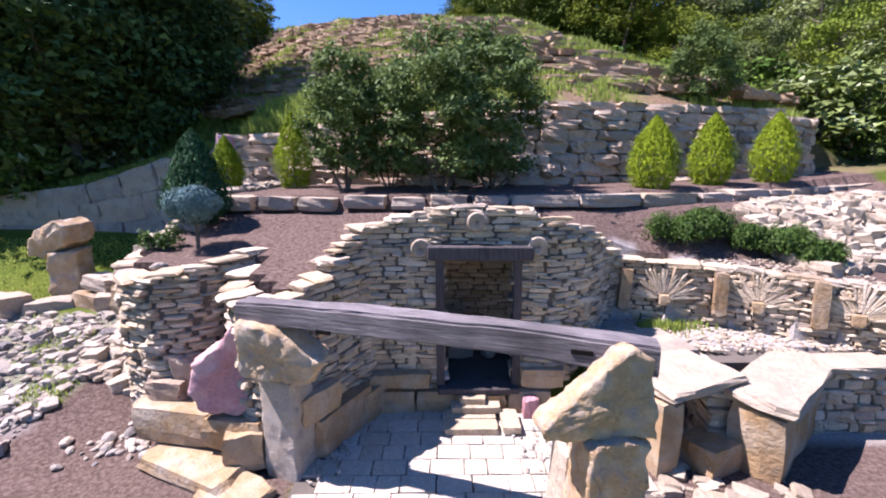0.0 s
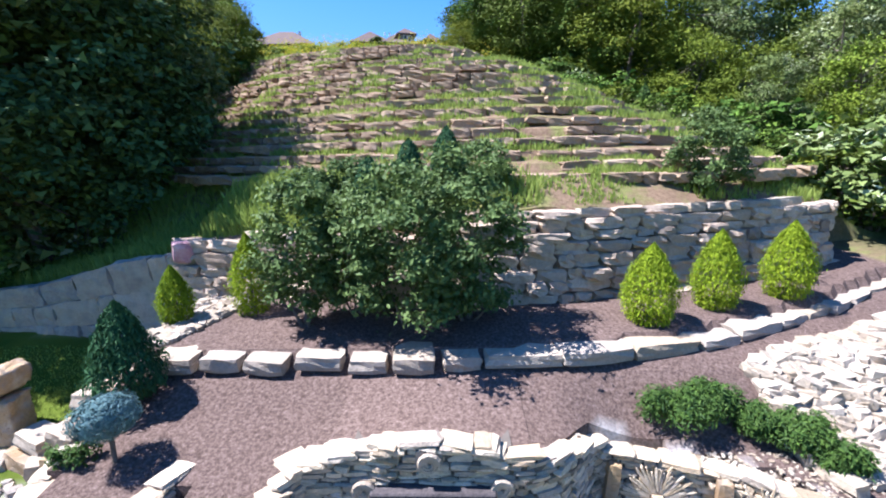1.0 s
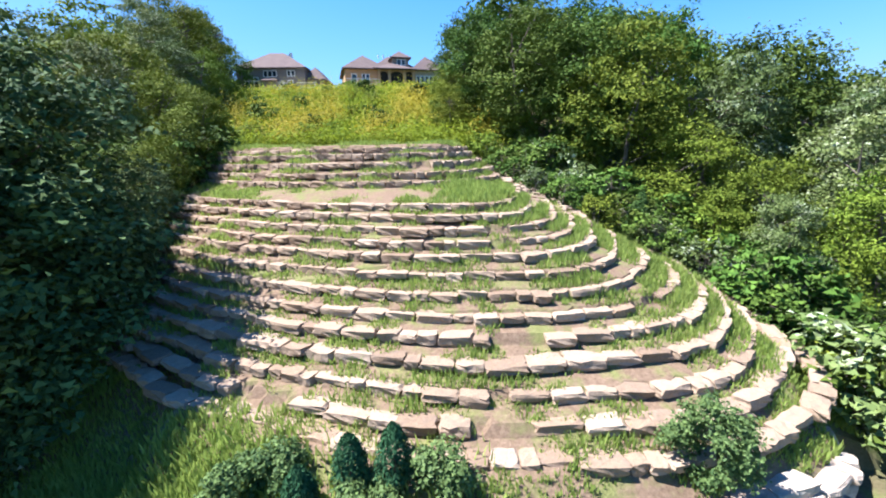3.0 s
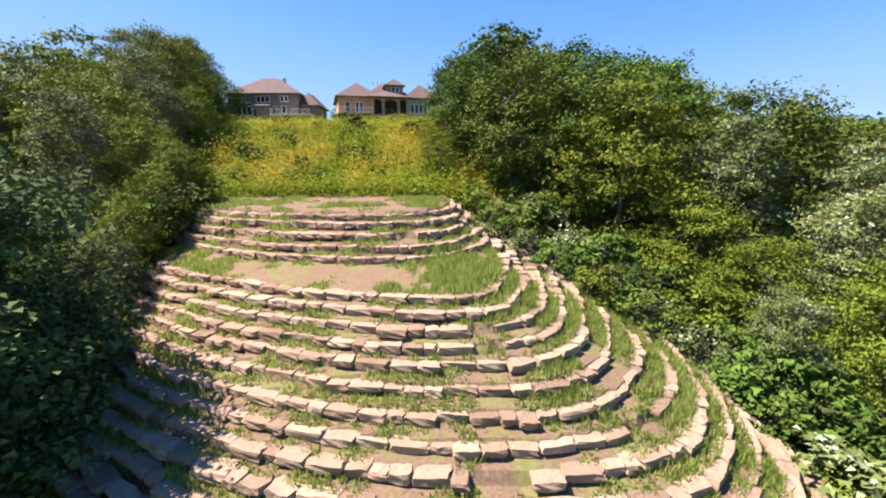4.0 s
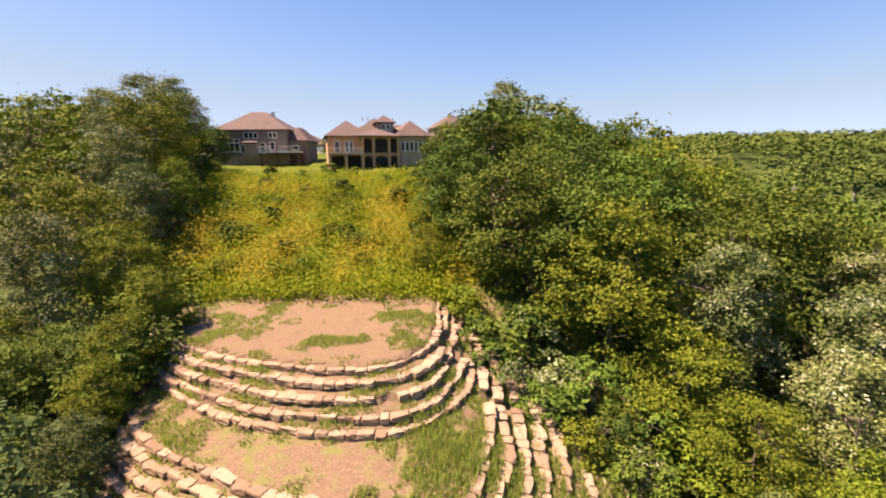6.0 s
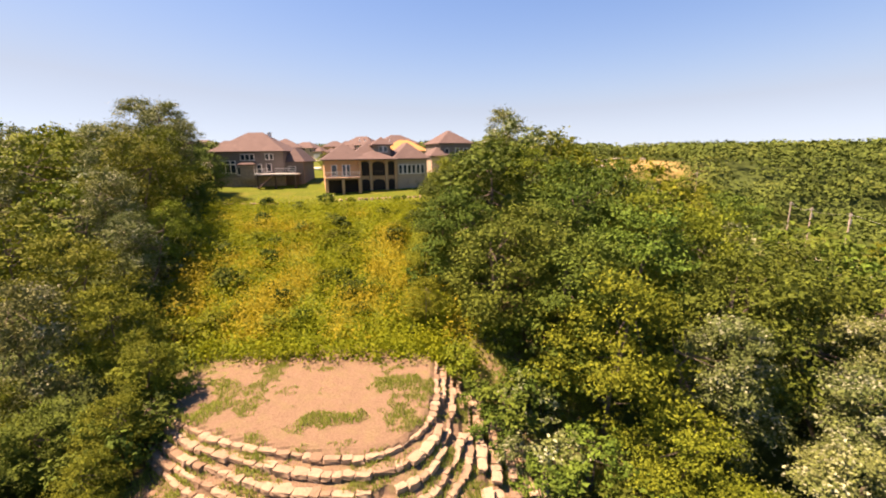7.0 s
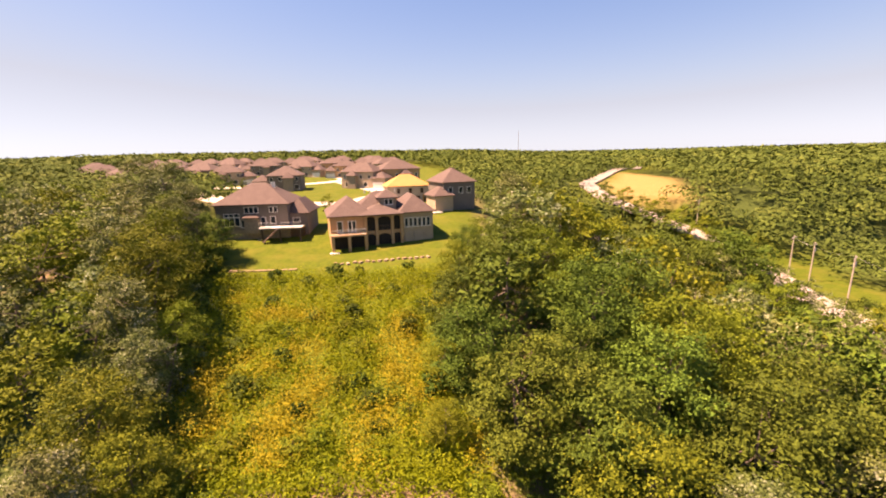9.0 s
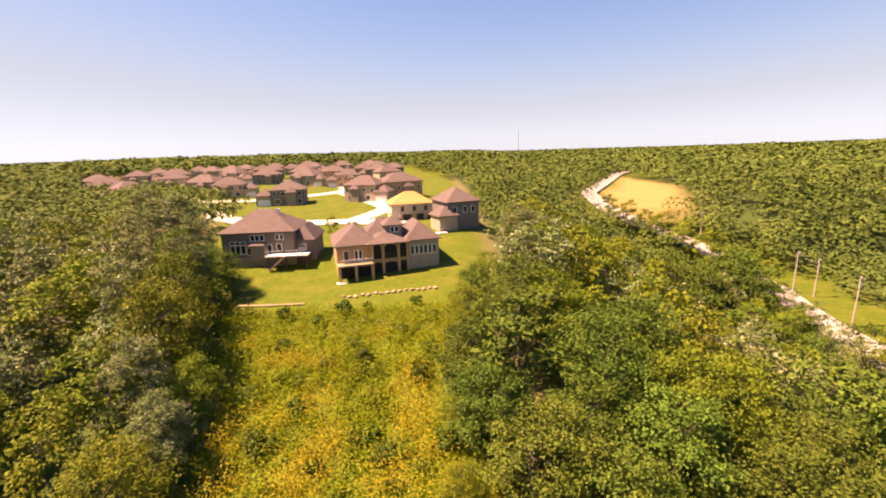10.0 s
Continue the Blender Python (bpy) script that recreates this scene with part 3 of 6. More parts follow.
    # a belt of trees between the woods and the valley road
    for k in range(11):
        y = 108 + 4.4 * k
        x = float(np.interp(y, [100, 124, 135, 160], [83, 92, 82, 60])) - 8.5 + rng.uniform(-1.5, 1.0)
        woods_tree(rng.choice(["oak_far", "lime_far"]), x, y, rng.uniform(9.0, 12.0), rng.uniform(0, 360), rng.uniform(0.9, 1.1))
        spots.append((x, y))
    made = tries = 0
    while made < 195 and tries < 9000:
        tries += 1
        y = rng.uniform(10, 118)
        side = rng.random() < 0.7
        x = float(east_edge(y)) + 1.5 + rng.random() ** 1.15 * (72 - float(east_edge(y))) if side else float(west_edge(y)) - 2.5 - rng.random() ** 1.2 * 42
        if side and y > 84 and x < 20 or (not side and y > 100):
            continue
        if all((x - a) ** 2 + (y - b) ** 2 > 4.4 ** 2 for a, b in spots):
            spots.append((x, y))
            made += 1
            woods_tree(rng.choice(["oak_far", "oak_far", "lime_far", "lime_far", "grey_far"] if side else ["lime_far", "lime_far", "grey_far", "grey_far"]), x, y, rng.uniform(9.0, 13.0) * (0.82 if side and x > 57 and y < 96 else 0.85 if side and x > 46 and y < 96 else 1.15 if side and y > 66 else 1.3 if side and x < 46 and 24 < y < 62 else 0.34 if not side and 20 < y < 42 and x > west_edge(y) - 12 else 0.6 if not side and y < 22 and x > west_edge(y) - 8 else 1.0), rng.uniform(0, 360), rng.uniform(0.95, 1.25))
    for x, y, h, k in [(-13.6, 32.4, 3.0, "bush_a"), (-14.6, 34.6, 3.4, "bush_c"), (-14.8, 30.2, 3.0, "bush_a"), (-14.4, 28.0, 2.6, "bush_a"), (-14.0, 25.6, 2.6, "bush_c"), (-13.6, 23.4, 2.4, "bush_a"), (-16.2, 37.0, 3.6, "bush_a"), (-17.2, 40.0, 3.4, "bush_c"),
                       (6.4, 33.5, 2.4, "bush_a"), (7.4, 31.6, 2.2, "bush_b"), (8.6, 29.8, 2.4, "bush_a"), (10.2, 28.0, 2.2, "bush_c"), (12.4, 26.4, 2.4, "bush_a"), (13.8, 24.0, 2.4, "bush_b"), (5.6, 36.0, 2.6, "bush_a"), (4.6, 38.6, 2.4, "bush_c"), (9.8, 31.8, 3.2, "bush_b"), (12.0, 29.0, 3.0, "bush_a"), (7.6, 35.0, 3.6, "bush_a"), (14.6, 29.6, 3.4, "bush_a"), (16.2, 28.2, 3.6, "bush_c"), (14.6, 20.8, 2.2, "bush_a"), (14.8, 17.6, 2.4, "bush_c")]:
        woods_tree(k, x, y, h, rng.uniform(0, 360), rng.uniform(1.0, 1.25))
    for i in range(120):
        y = rng.uniform(11, 80)
        east = rng.random() < 0.55
        x = float(east_edge(y)) - rng.uniform(0.6, 3.4 if y < 36 else 2.2) if east else float(west_edge(y)) + rng.uniform(0.4, 2.6)
        if east and y < 13.5 or (not east and y < 13):
            continue
        woods_tree(rng.choice(["bush_a", "bush_a", "bush_b", "bush_c"]), x, y, rng.uniform(1.6, 3.6), rng.uniform(0, 360), rng.uniform(0.9, 1.3))


plant_woods()


# ---- far woods ----
def far_woods():
    rng = np.random.default_rng(77)
    x, y, s = [], [], []
    d = 95.0
    while d < 2400:
        gap = 5.2 + d * 0.0125
        n = int(d * math.radians(130) / gap)
        a = np.linspace(-65, 65, n) + rng.normal(0, 34 * gap / d, n)
        dd = d + rng.normal(0, gap * 0.75, n)
        x.append(np.sin(np.radians(a)) * dd)
        y.append(14 + np.cos(np.radians(a)) * dd)
        s.append(np.full(n, gap))
        d += gap * 0.8
    x, y, s = np.concatenate(x), np.concatenate(y), np.concatenate(s)
    road_x = np.interp(y, [80, 100, 124, 135, 160, 190, 235, 305, 400, 700], [79, 83, 92, 82, 60, 66, 91, 128, 186, 340])
    town = (y < np.interp(x, [-260, -120, -40, 20, 40], [330, 520, 480, 230, 120])) & (y > 75) & (x > np.interp(y, [80, 100, 130, 165, 190, 215, 300, 500], [-46, -48, -58, -75, -105, -175, -240, -260])) & (x < np.interp(y, [80, 130, 200, 300], [18, 14, 20, 10]))
    field = (x > road_x - 2) & (x < np.interp(y, [140, 160, 200, 250, 270], [66, 92, 112, 118, 104])) & (y > 142) & (y < 268)
    verge = (x > road_x - np.where(y < 170, 8, 4)) & (x < road_x + np.interp(y, [80, 130, 160, 200, 400], [22, 16, 5, 8, 8])) & (y < 480)
    near = (y < 112) & (x < 75) & (x > -70) & (y > 8)
    keep = ~(town | field | verge | near)
    x, y, s = x[keep], y[keep], s[keep]
    z = ground_z(x, y)
    k = np.repeat(np.arange(len(x)), np.interp(np.hypot(x, y), [95, 200, 350, 700, 2400], [200, 110, 46, 20, 9]).astype(int))
    r = (s * 0.95)[k]
    h = np.clip(s * 1.15, 8, 13)[k] * (0.78 + 0.36 * rng.random(len(x)))[k]
    d = rng.normal(size=(len(k), 3))
    d /= np.linalg.norm(d, axis=1, keepdims=True)
    d[:, 2] = np.abs(d[:, 2]) * 1.0 - 0.25
    q = rng.uniform(0.7, 1.05, (len(k), 1))
    p = np.stack([x[k], y[k], z[k] + h * 0.55], 1) + d * q * np.stack([r, r, h * 0.5], 1)
    nn = d * 0.7 + rng.normal(size=d.shape) * 0.3 + np.array([0, 0, 0.7])
    nn /= np.linalg.norm(nn, axis=1, keepdims=True)
    L = (s * np.interp(np.hypot(x, y), [95, 200, 350, 700, 2400], [0.14, 0.19, 0.29, 0.42, 0.55]))[k][:, None]
    v, f = leaf_quads(p, nn, L, rng, 1.1, True)
    which = (rng.random(len(x)) < 0.2)[k]
    for pick, mat in ((which, LEAF_FAR_PALE), (~which, LEAF_FAR)):
        idx = np.repeat(pick, 3)
        vv = v[idx]
        tagged(link_mesh("far_woods", vv, np.arange(len(vv)).reshape(-1, 3), mat), "distant rolling woods of dense broadleaf trees", "woods", kind="stuff")


far_woods()

# ---- stone: terraces on the slope ----
TAN = [(0.21, 0.145, 0.092), (0.33, 0.24, 0.158), (0.38, 0.285, 0.192), (0.28, 0.195, 0.122), (0.395, 0.3, 0.207)]
CREAM = [(0.32, 0.25, 0.165), (0.55, 0.45, 0.32), (0.65, 0.55, 0.41), (0.4, 0.335, 0.27), (0.57, 0.44, 0.28), (0.67, 0.58, 0.46), (0.47, 0.355, 0.235)]
GREY = [(0.28, 0.21, 0.155), (0.48, 0.375, 0.28), (0.55, 0.44, 0.335), (0.38, 0.29, 0.21), (0.52, 0.41, 0.305), (0.44, 0.35, 0.275)]
ROCK = stone_mat("terrace_stone", TAN, scale=2.2)
CREAM_STONE = stone_mat("cream_stone", CREAM, scale=4.0, stain_amount=0.45)
CREAM_JOINED = stone_mat("cream_stone_joined", CREAM, island=True, scale=4.0, stain_amount=0.45)
GREY_STONE = stone_mat("grey_stone", GREY, scale=3.0, stain=(0.15, 0.115, 0.09), stain_amount=0.65)
GOLD_STONE = stone_mat("golden_stone", [(0.33, 0.22, 0.11), (0.4, 0.29, 0.165), (0.28, 0.19, 0.105)], scale=2.5, stain=(0.16, 0.135, 0.11), warm=(0.38, 0.32, 0.24), stain_amount=0.65)
PALE_STONE = stone_mat("pale_stone", [(0.38, 0.31, 0.235), (0.44, 0.37, 0.285), (0.34, 0.295, 0.245), (0.41, 0.325, 0.22)], scale=3.0, stain_amount=0.4)
PINK_STONE = stone_mat("pink_stone", [(0.42, 0.22, 0.24), (0.5, 0.28, 0.3)], scale=3.0, stain=(0.3, 0.14, 0.16), warm=(0.6, 0.42, 0.42))
COBBLE = stone_mat("cobble", [(0.17, 0.16, 0.16), (0.36, 0.32, 0.275), (0.45, 0.395, 0.325), (0.28, 0.24, 0.2), (0.49, 0.45, 0.395), (0.4, 0.33, 0.25)], island=True, scale=3.0, stain_amount=0.25)
RIPRAP = stone_mat("riprap", [(0.3, 0.24, 0.17), (0.4, 0.34, 0.26), (0.47, 0.41, 0.33), (0.35, 0.29, 0.22)], island=True, scale=3.0, stain_amount=0.3)
SLAB_GREY = stone_mat("slab_grey", [(0.34, 0.28, 0.23), (0.43, 0.355, 0.28), (0.27, 0.24, 0.215), (0.45, 0.36, 0.26)], scale=2.6, stain=(0.15, 0.15, 0.155), stain_amount=0.7, warm=(0.36, 0.32, 0.25))
SLAB_TAN = stone_mat("slab_tan", [(0.33, 0.28, 0.21), (0.38, 0.32, 0.245), (0.3, 0.26, 0.21)], scale=2.5, stain=(0.2, 0.17, 0.14), stain_amount=0.6, warm=(0.4, 0.33, 0.24))
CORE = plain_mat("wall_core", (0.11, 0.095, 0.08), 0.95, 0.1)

BOULDERS = [rock_mesh("boulder", 50 + i, ROCK, 0.13, 0.2, 2) for i in range(8)]
SLABS = [rock_mesh("stone", 80 + i, CREAM_STONE, 0.10, 0.2, 1) for i in range(8)]
SLABS_J = [rock_mesh("stone_piece", 90 + i, CREAM_JOINED, 0.10, 0.2, 1) for i in range(6)]
WALLROCKS = [rock_mesh("wall_block", 100 + i, GREY_STONE, 0.17, 0.2, 2) for i in range(8)]
EDGERS = [rock_mesh("edging_block", 120 + i, PALE_STONE, 0.08, 0.14, 2) for i in range(6)]
def pebble_mesh(seed):
    """A worn, rounded stone in the box from -0.5 to 0.5."""
    bm = bmesh.new()
    bmesh.ops.create_icosphere(bm, subdivisions=2, radius=0.5)
    for v in bm.verts:
        v.co *= 1 + 0.28 * noise.noise(v.co * 2.2 + Vector((seed * 5.3, 0, 0)))
    me = bpy.data.meshes.new("cobble")
    bm.to_mesh(me)
    bm.free()
    me.materials.append(COBBLE)
    return me


COBBLES = [pebble_mesh(130 + i) for i in range(6)]
RIPS = [rock_mesh("rip", 140 + i, RIPRAP, 0.16, 0.3, 1) for i in range(5)]
FLATS = [rock_mesh("flat_slab", 160 + i, SLAB_TAN, 0.045, 0.1, 3) for i in range(4)]
GOLDS = [rock_mesh("golden_block", 150 + i, GOLD_STONE, 0.07, 0.12, 2) for i in range(5)]

TIERS = [(u, 0.33 if u < 2.5 else 0.29) for u in STEPS]


def ring(u, a):
    """A point of the level curve: round towards the west, squarer at its east corner."""
    _, cx, cy, b, ar, al = [float(k) for k in level_at(u)]
    ca, sa = math.cos(a), math.sin(a)
    k = 2 / 3 if ca > 0 else 1.25
    return cx + (ar if ca > 0 else al) * math.copysign(abs(ca) ** k, ca), cy + (b if sa < 0 else b * 0.9) * math.copysign(abs(sa) ** k, sa)


def tier(u, h, rng):
    row = thing("stone_terrace", label="row of rough tan limestone boulders holding the slope", category="stone row", group="stone terraces on the slope")
    z = float(level_at(u)[0]) + rng.uniform(-0.05, 0.05)
    line = np.array([ring(u, a) for a in np.radians(np.linspace(188 if u > 2.5 else 196, 372 if u < 2.5 else 368, 500))])
    s = np.r_[0, np.cumsum(np.hypot(*np.diff(line, axis=0).T))]
    d = rng.uniform(0, 0.5)
    while d < s[-1]:
        L = rng.uniform(0.42, 1.3) * (0.85 if u < 2.5 else 1)
        m = d + L / 2
        d += L
        x, y = np.interp(m, s, line[:, 0]), np.interp(m, s, line[:, 1])
        tx, ty = np.interp(m + 0.3, s, line[:, 0]) - np.interp(m - 0.3, s, line[:, 0]), np.interp(m + 0.3, s, line[:, 1]) - np.interp(m - 0.3, s, line[:, 1])
        n = math.hypot(tx, ty) + 1e-6
        if noise.noise(Vector((x, y, 3.7 * u)) * 0.45) < -0.47:
            continue
        wob = 0.1 * math.sin(0.9 * m + 2.3 * u) + rng.uniform(-0.08, 0.08)
        x, y = x + ty / n * wob, y - tx / n * wob
        hh = h * rng.uniform(0.75, 1.25)
        place("boulder", rng.choice(BOULDERS), row, (x, y, z - hh * 0.5 + rng.uniform(0.0, 0.05) + 0.05 * max(y - 24, 0) * (x > 2) * (2.5 < u < 4)), (L * 0.98, rng.uniform(0.45, 0.7), hh),
              (rng.uniform(-5, 5), rng.uniform(-3, 3), math.degrees(math.atan2(ty, tx)) + rng.uniform(-6, 6) + (180 if rng.random() < 0.5 else 0)))


rng_t = random.Random(3)
for u_, h_ in TIERS:
    tier(u_, h_, rng_t)


# ---- the tall retaining wall ----
def tall_wall():
    rng = random.Random(8)
    wall = thing("retaining_wall", label="tall dry-laid retaining wall of large rough grey blocks", category="stone wall", kind="structure")
    core = bmesh.new()
    xs = np.arange(-6.2, 12.6, 0.4)
    for x0, x1 in zip(xs[:-1], xs[1:]):
        y0, y1, t0, t1 = float(wall_y(x0)) + 0.3, float(wall_y(x1)) + 0.3, float(wall_top(x0)) - 0.15, float(wall_top(x1)) - 0.15
        f = [core.verts.new(v) for v in ((x0, y0, 3.0), (x1, y1, 3.0), (x1, y1 + 0.1, t1), (x0, y0 + 0.1, t0), (x0, y0 + 0.5, t0), (x1, y1 + 0.5, t1))]
        core.faces.new((f[0], f[1], f[2], f[3]))
        core.faces.new((f[3], f[2], f[5], f[4]))
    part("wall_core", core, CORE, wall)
    row, z = 0, 3.15
    while z < 5.7:
        h = rng.uniform(0.28, 0.4) if 0.9 < z - 3.15 < 1.6 else rng.uniform(0.19, 0.32)
        x = -6.2 + rng.uniform(-0.3, 0.2)
        while x < 12.4:
            L = rng.choice((rng.uniform(0.35, 0.7), rng.uniform(0.6, 1.35)))
            xm = x + L / 2
            top = float(wall_top(xm))
            dx = float(wall_y(xm + 0.2) - wall_y(xm - 0.2)) / 0.4
            Lx = L / math.sqrt(1 + dx * dx)
            if z + h * 0.5 < top + 0.06:
                last = z + h * 1.4 > top
                hh = h * rng.uniform(0.95, 1.15)
                me = rng.choice(EDGERS if last and rng.random() < 0.3 else WALLROCKS)
                place("wall_block", me, wall, (x + Lx / 2, float(wall_y(xm)) + 0.06 + 0.21 * (z - 3.1) + rng.uniform(-0.08, 0.08), z + h / 2), (L * 0.97, rng.uniform(0.5, 0.7), hh),
                      (rng.uniform(-9, 1), rng.uniform(-2.5, 2.5), math.degrees(math.atan(dx)) + rng.uniform(-5, 5)))
            x += Lx
        z += h
    # the lower, smoother arm to the west
    arm = thing("slab_wall", label="low weathered wall of broad grey stone slabs going down the slope", category="stone wall", kind="structure")
    slabs = [rock_mesh("wall_slab", 180 + i, SLAB_GREY, 0.09, 0.16, 3) for i in range(5)]
    for course in range(3):
        x = -6.0 + rng.uniform(0, 0.5)
        while x > -20:
            L = rng.uniform(0.4, 1.5)
            xm = x - L / 2
            y, top = float(wall_y(xm)), float(wall_top(xm))
            foot = min(gz(xm, y - 0.4), top - 0.5) - 0.3
            h = (top - foot) / 3
            dy = float(wall_y(xm + 0.3) - wall_y(xm - 0.3)) / 0.6
            dz = float(wall_top(xm + 0.3) - wall_top(xm - 0.3)) / 0.6
            place("slab", rng.choice(slabs), arm, (xm, y + 0.3 + 0.04 * course + rng.uniform(-0.03, 0.03), foot + h * (course + 0.5)), (L * 1.02, 0.6, h * rng.uniform(0.98, 1.12)),
                  (rng.uniform(-4, 4), -math.degrees(math.atan(dz)) * (0.3 + 0.33 * course), math.degrees(math.atan(dy)) + rng.uniform(-2, 2)))
            x -= L
    place("corner_stone", rock_mesh("corner_stone", 7, PINK_STONE, 0.1, 0.4, 2), arm, (-6.15, float(wall_y(-6.15)) + 0.1, 4.62), (0.5, 0.5, 0.55), (0, 0, 30))


tall_wall()


# ---- edging stones between the planted terraces ----
def edging():
    rng = random.Random(21)
    x = -4.7
    while x < 12.6:
        L = rng.uniform(0.7, 1.15) if x < 1 else rng.uniform(0.8, 1.4)
        xm = x + L / 2
        dx = float(edge_y(xm + 0.2) - edge_y(xm - 0.2)) / 0.4
        Lx = L / math.sqrt(1 + dx * dx)
        y = float(edge_y(xm))
        e = thing("edging_stone", (x + Lx / 2, y, 3.23 + rng.uniform(-0.03, 0.03)), math.degrees(math.atan(dx)) + rng.uniform(-4, 4), "flat pale limestone edging block on the mulch terrace", "edging stone", "edging stones of the terrace")
        place("stone", rng.choice(EDGERS), e, (0, 0, 0), (L * (0.93 if x < 1 else 1.0), rng.uniform(0.62, 0.85), rng.uniform(0.24, 0.3)), (rng.uniform(-2, 2), rng.uniform(-2, 2), 0))
        x += Lx * (1.1 if x < 1 else 1.0)


edging()


# ---- dry-stacked garden walls ----
def dry_wall(name, label, path, course=(0.06, 0.11), length=(0.16, 0.5), depth=0.3, seed=1, cap=0.0, cap_me=None, limit=290, base_rows=0.0):
    """A wall of thin stacked stones along a path of (x, y, foot, top), with a cap of flat stones."""
    rng = random.Random(seed)
    wall = thing(name, label=label, category="stone wall", kind="structure")
    p = np.array(path, float)
    s = np.r_[0, np.cumsum(np.hypot(np.diff(p[:, 0]), np.diff(p[:, 1])))]
    on = lambda d: [float(np.interp(d, s, p[:, i])) for i in range(4)]
    core = bmesh.new()
    ds = np.linspace(0, s[-1], max(2, int(s[-1] / 0.15)))
    ring = []
    for d in ds:
        x, y, f, t = on(d)
        x1, y1, _, _ = on(min(d + 0.05, s[-1]))
        x0, y0, _, _ = on(max(d - 0.05, 0))
        n = Vector((y1 - y0, x0 - x1, 0)).normalized() * (depth * 0.5 - 0.05)
        ring.append([core.verts.new(v) for v in ((x + n.x, y + n.y, f), (x + n.x, y + n.y, t - 0.05), (x - n.x, y - n.y, t - 0.05), (x - n.x, y - n.y, f))])
    for a, b in zip(ring[:-1], ring[1:]):
        for i in range(3):
            core.faces.new((a[i], b[i], b[i + 1], a[i + 1]))
    core.faces.new(ring[0]), core.faces.new(ring[-1])
    part("wall_core", core, CORE, wall)
    spots = []
    z = p[:, 2].min()
    while z < p[:, 3].max():
        h = rng.uniform(*course)
        d = rng.uniform(-0.2, 0)
        while d < s[-1]:
            L = rng.uniform(*length)
            dm = min(max(d + L / 2, 0), s[-1])
            x, y, f, t = on(dm)
            if f - 0.02 <= z + h / 2 and z + h * 0.6 < t:
                x1, y1, _, _ = on(min(dm + 0.06, s[-1]))
                x0, y0, _, _ = on(max(dm - 0.06, 0))
                spots.append(((x, y, z + h / 2), (L * 0.96, depth + rng.uniform(-0.07, 0.07), h * rng.uniform(0.84, 0.98)), (rng.uniform(-4, 4), rng.uniform(-3, 3), math.degrees(math.atan2(y1 - y0, x1 - x0)) + rng.uniform(-7, 7))))
            d += L
        z += h
    rng.shuffle(spots)
    for q in spots[:limit]:
        place("stone", rng.choice(SLABS), wall, *q)
    if len(spots) > limit:
        tagged(joined("stones", [(rng.choice(SLABS_J), pose(*a, *r) @ Matrix.Diagonal((*sz, 1))) for a, sz, r in spots[limit:]], CREAM_JOINED, wall), kind="stuff")
    if cap:
        d = 0.0
        while d < s[-1]:
            L = rng.uniform(0.2, 0.6)
            dm = min(d + L / 2, s[-1])
            x, y, f, t = on(dm)
            x1, y1, _, _ = on(min(dm + 0.06, s[-1]))
            x0, y0, _, _ = on(max(dm - 0.06, 0))
            place("cap_stone", rng.choice(cap_me or SLABS), wall, (x, y, t + rng.uniform(-0.02, 0.03)), (L, cap * rng.uniform(0.65, 1.15), rng.uniform(0.05, 0.1)), (rng.uniform(-5, 5), rng.uniform(-4, 4), math.degrees(math.atan2(y1 - y0, x1 - x0)) + rng.uniform(-12, 12)))
            d += L * 0.95
    return wall


CAPS = [rock_mesh("cap", 170 + i, CREAM_STONE, 0.14, 0.25, 1) for i in range(5)]
dry_wall("garden_wall", "curved dry-stacked wall of thin tan stones round the mulch bed",
         [(-5.25, 8.3, 1.0, 2.75), (-5.2, 7.3, 0.5, 2.55), (-5.0, 6.5, 0.2, 2.45), (-4.65, 5.95, 0.1, 2.4), (-4.1, 5.68, 0.1, 2.45), (-3.55, 5.82, 0.2, 2.55), (-3.22, 6.25, 0.4, 2.62), (-3.1, 6.75, 0.6, 2.65)], seed=2, cap=0.42, cap_me=CAPS, course=(0.035, 0.085), length=(0.12, 0.42), depth=0.34)
dry_wall("garden_wall", "dry-stacked wing wall of tan stones that rises towards the cellar door",
         [(-3.0, 6.3, 0.3, 2.5), (-2.85, 5.5, 0.2, 2.3), (-2.55, 5.12, 0.0, 2.25), (-2.05, 5.0, 0.0, 2.28), (-1.75, 5.5, 0.0, 2.45), (-1.48, 6.0, 0.0, 2.78), (-1.22, 6.38, 0.0, 3.02)], seed=3, cap=0.46, cap_me=CAPS, course=(0.045, 0.11), length=(0.18, 0.55))
dry_wall("garden_wall", "dry-stacked stone front beside the cellar door", [(-1.2, 6.4, 0.4, 3.0), (-0.7, 6.42, 0.4, 3.18), (-0.12, 6.42, 0.4, 3.28)], seed=4, cap=0.4, cap_me=CAPS, course=(0.04, 0.1))
dry_wall("garden_wall", "low arch of stacked stones over the cellar door", [(-0.14, 6.42, 2.78, 3.28), (0.5, 6.42, 2.78, 3.36), (1.2, 6.42, 2.7, 3.28)], course=(0.04, 0.12), seed=5, cap=0.4, cap_me=CAPS)
dry_wall("garden_wall", "curved dry-stacked wall of pale stones running away from the cellar door",
         [(1.2, 6.42, 0.4, 3.28), (1.7, 6.38, 0.4, 3.15), (2.15, 6.55, 0.6, 2.98), (2.5, 6.95, 1.0, 2.75), (2.85, 7.5, 1.0, 2.5), (3.2, 7.72, 1.1, 2.35)], seed=6, cap=0.38, cap_me=CAPS, course=(0.04, 0.1))
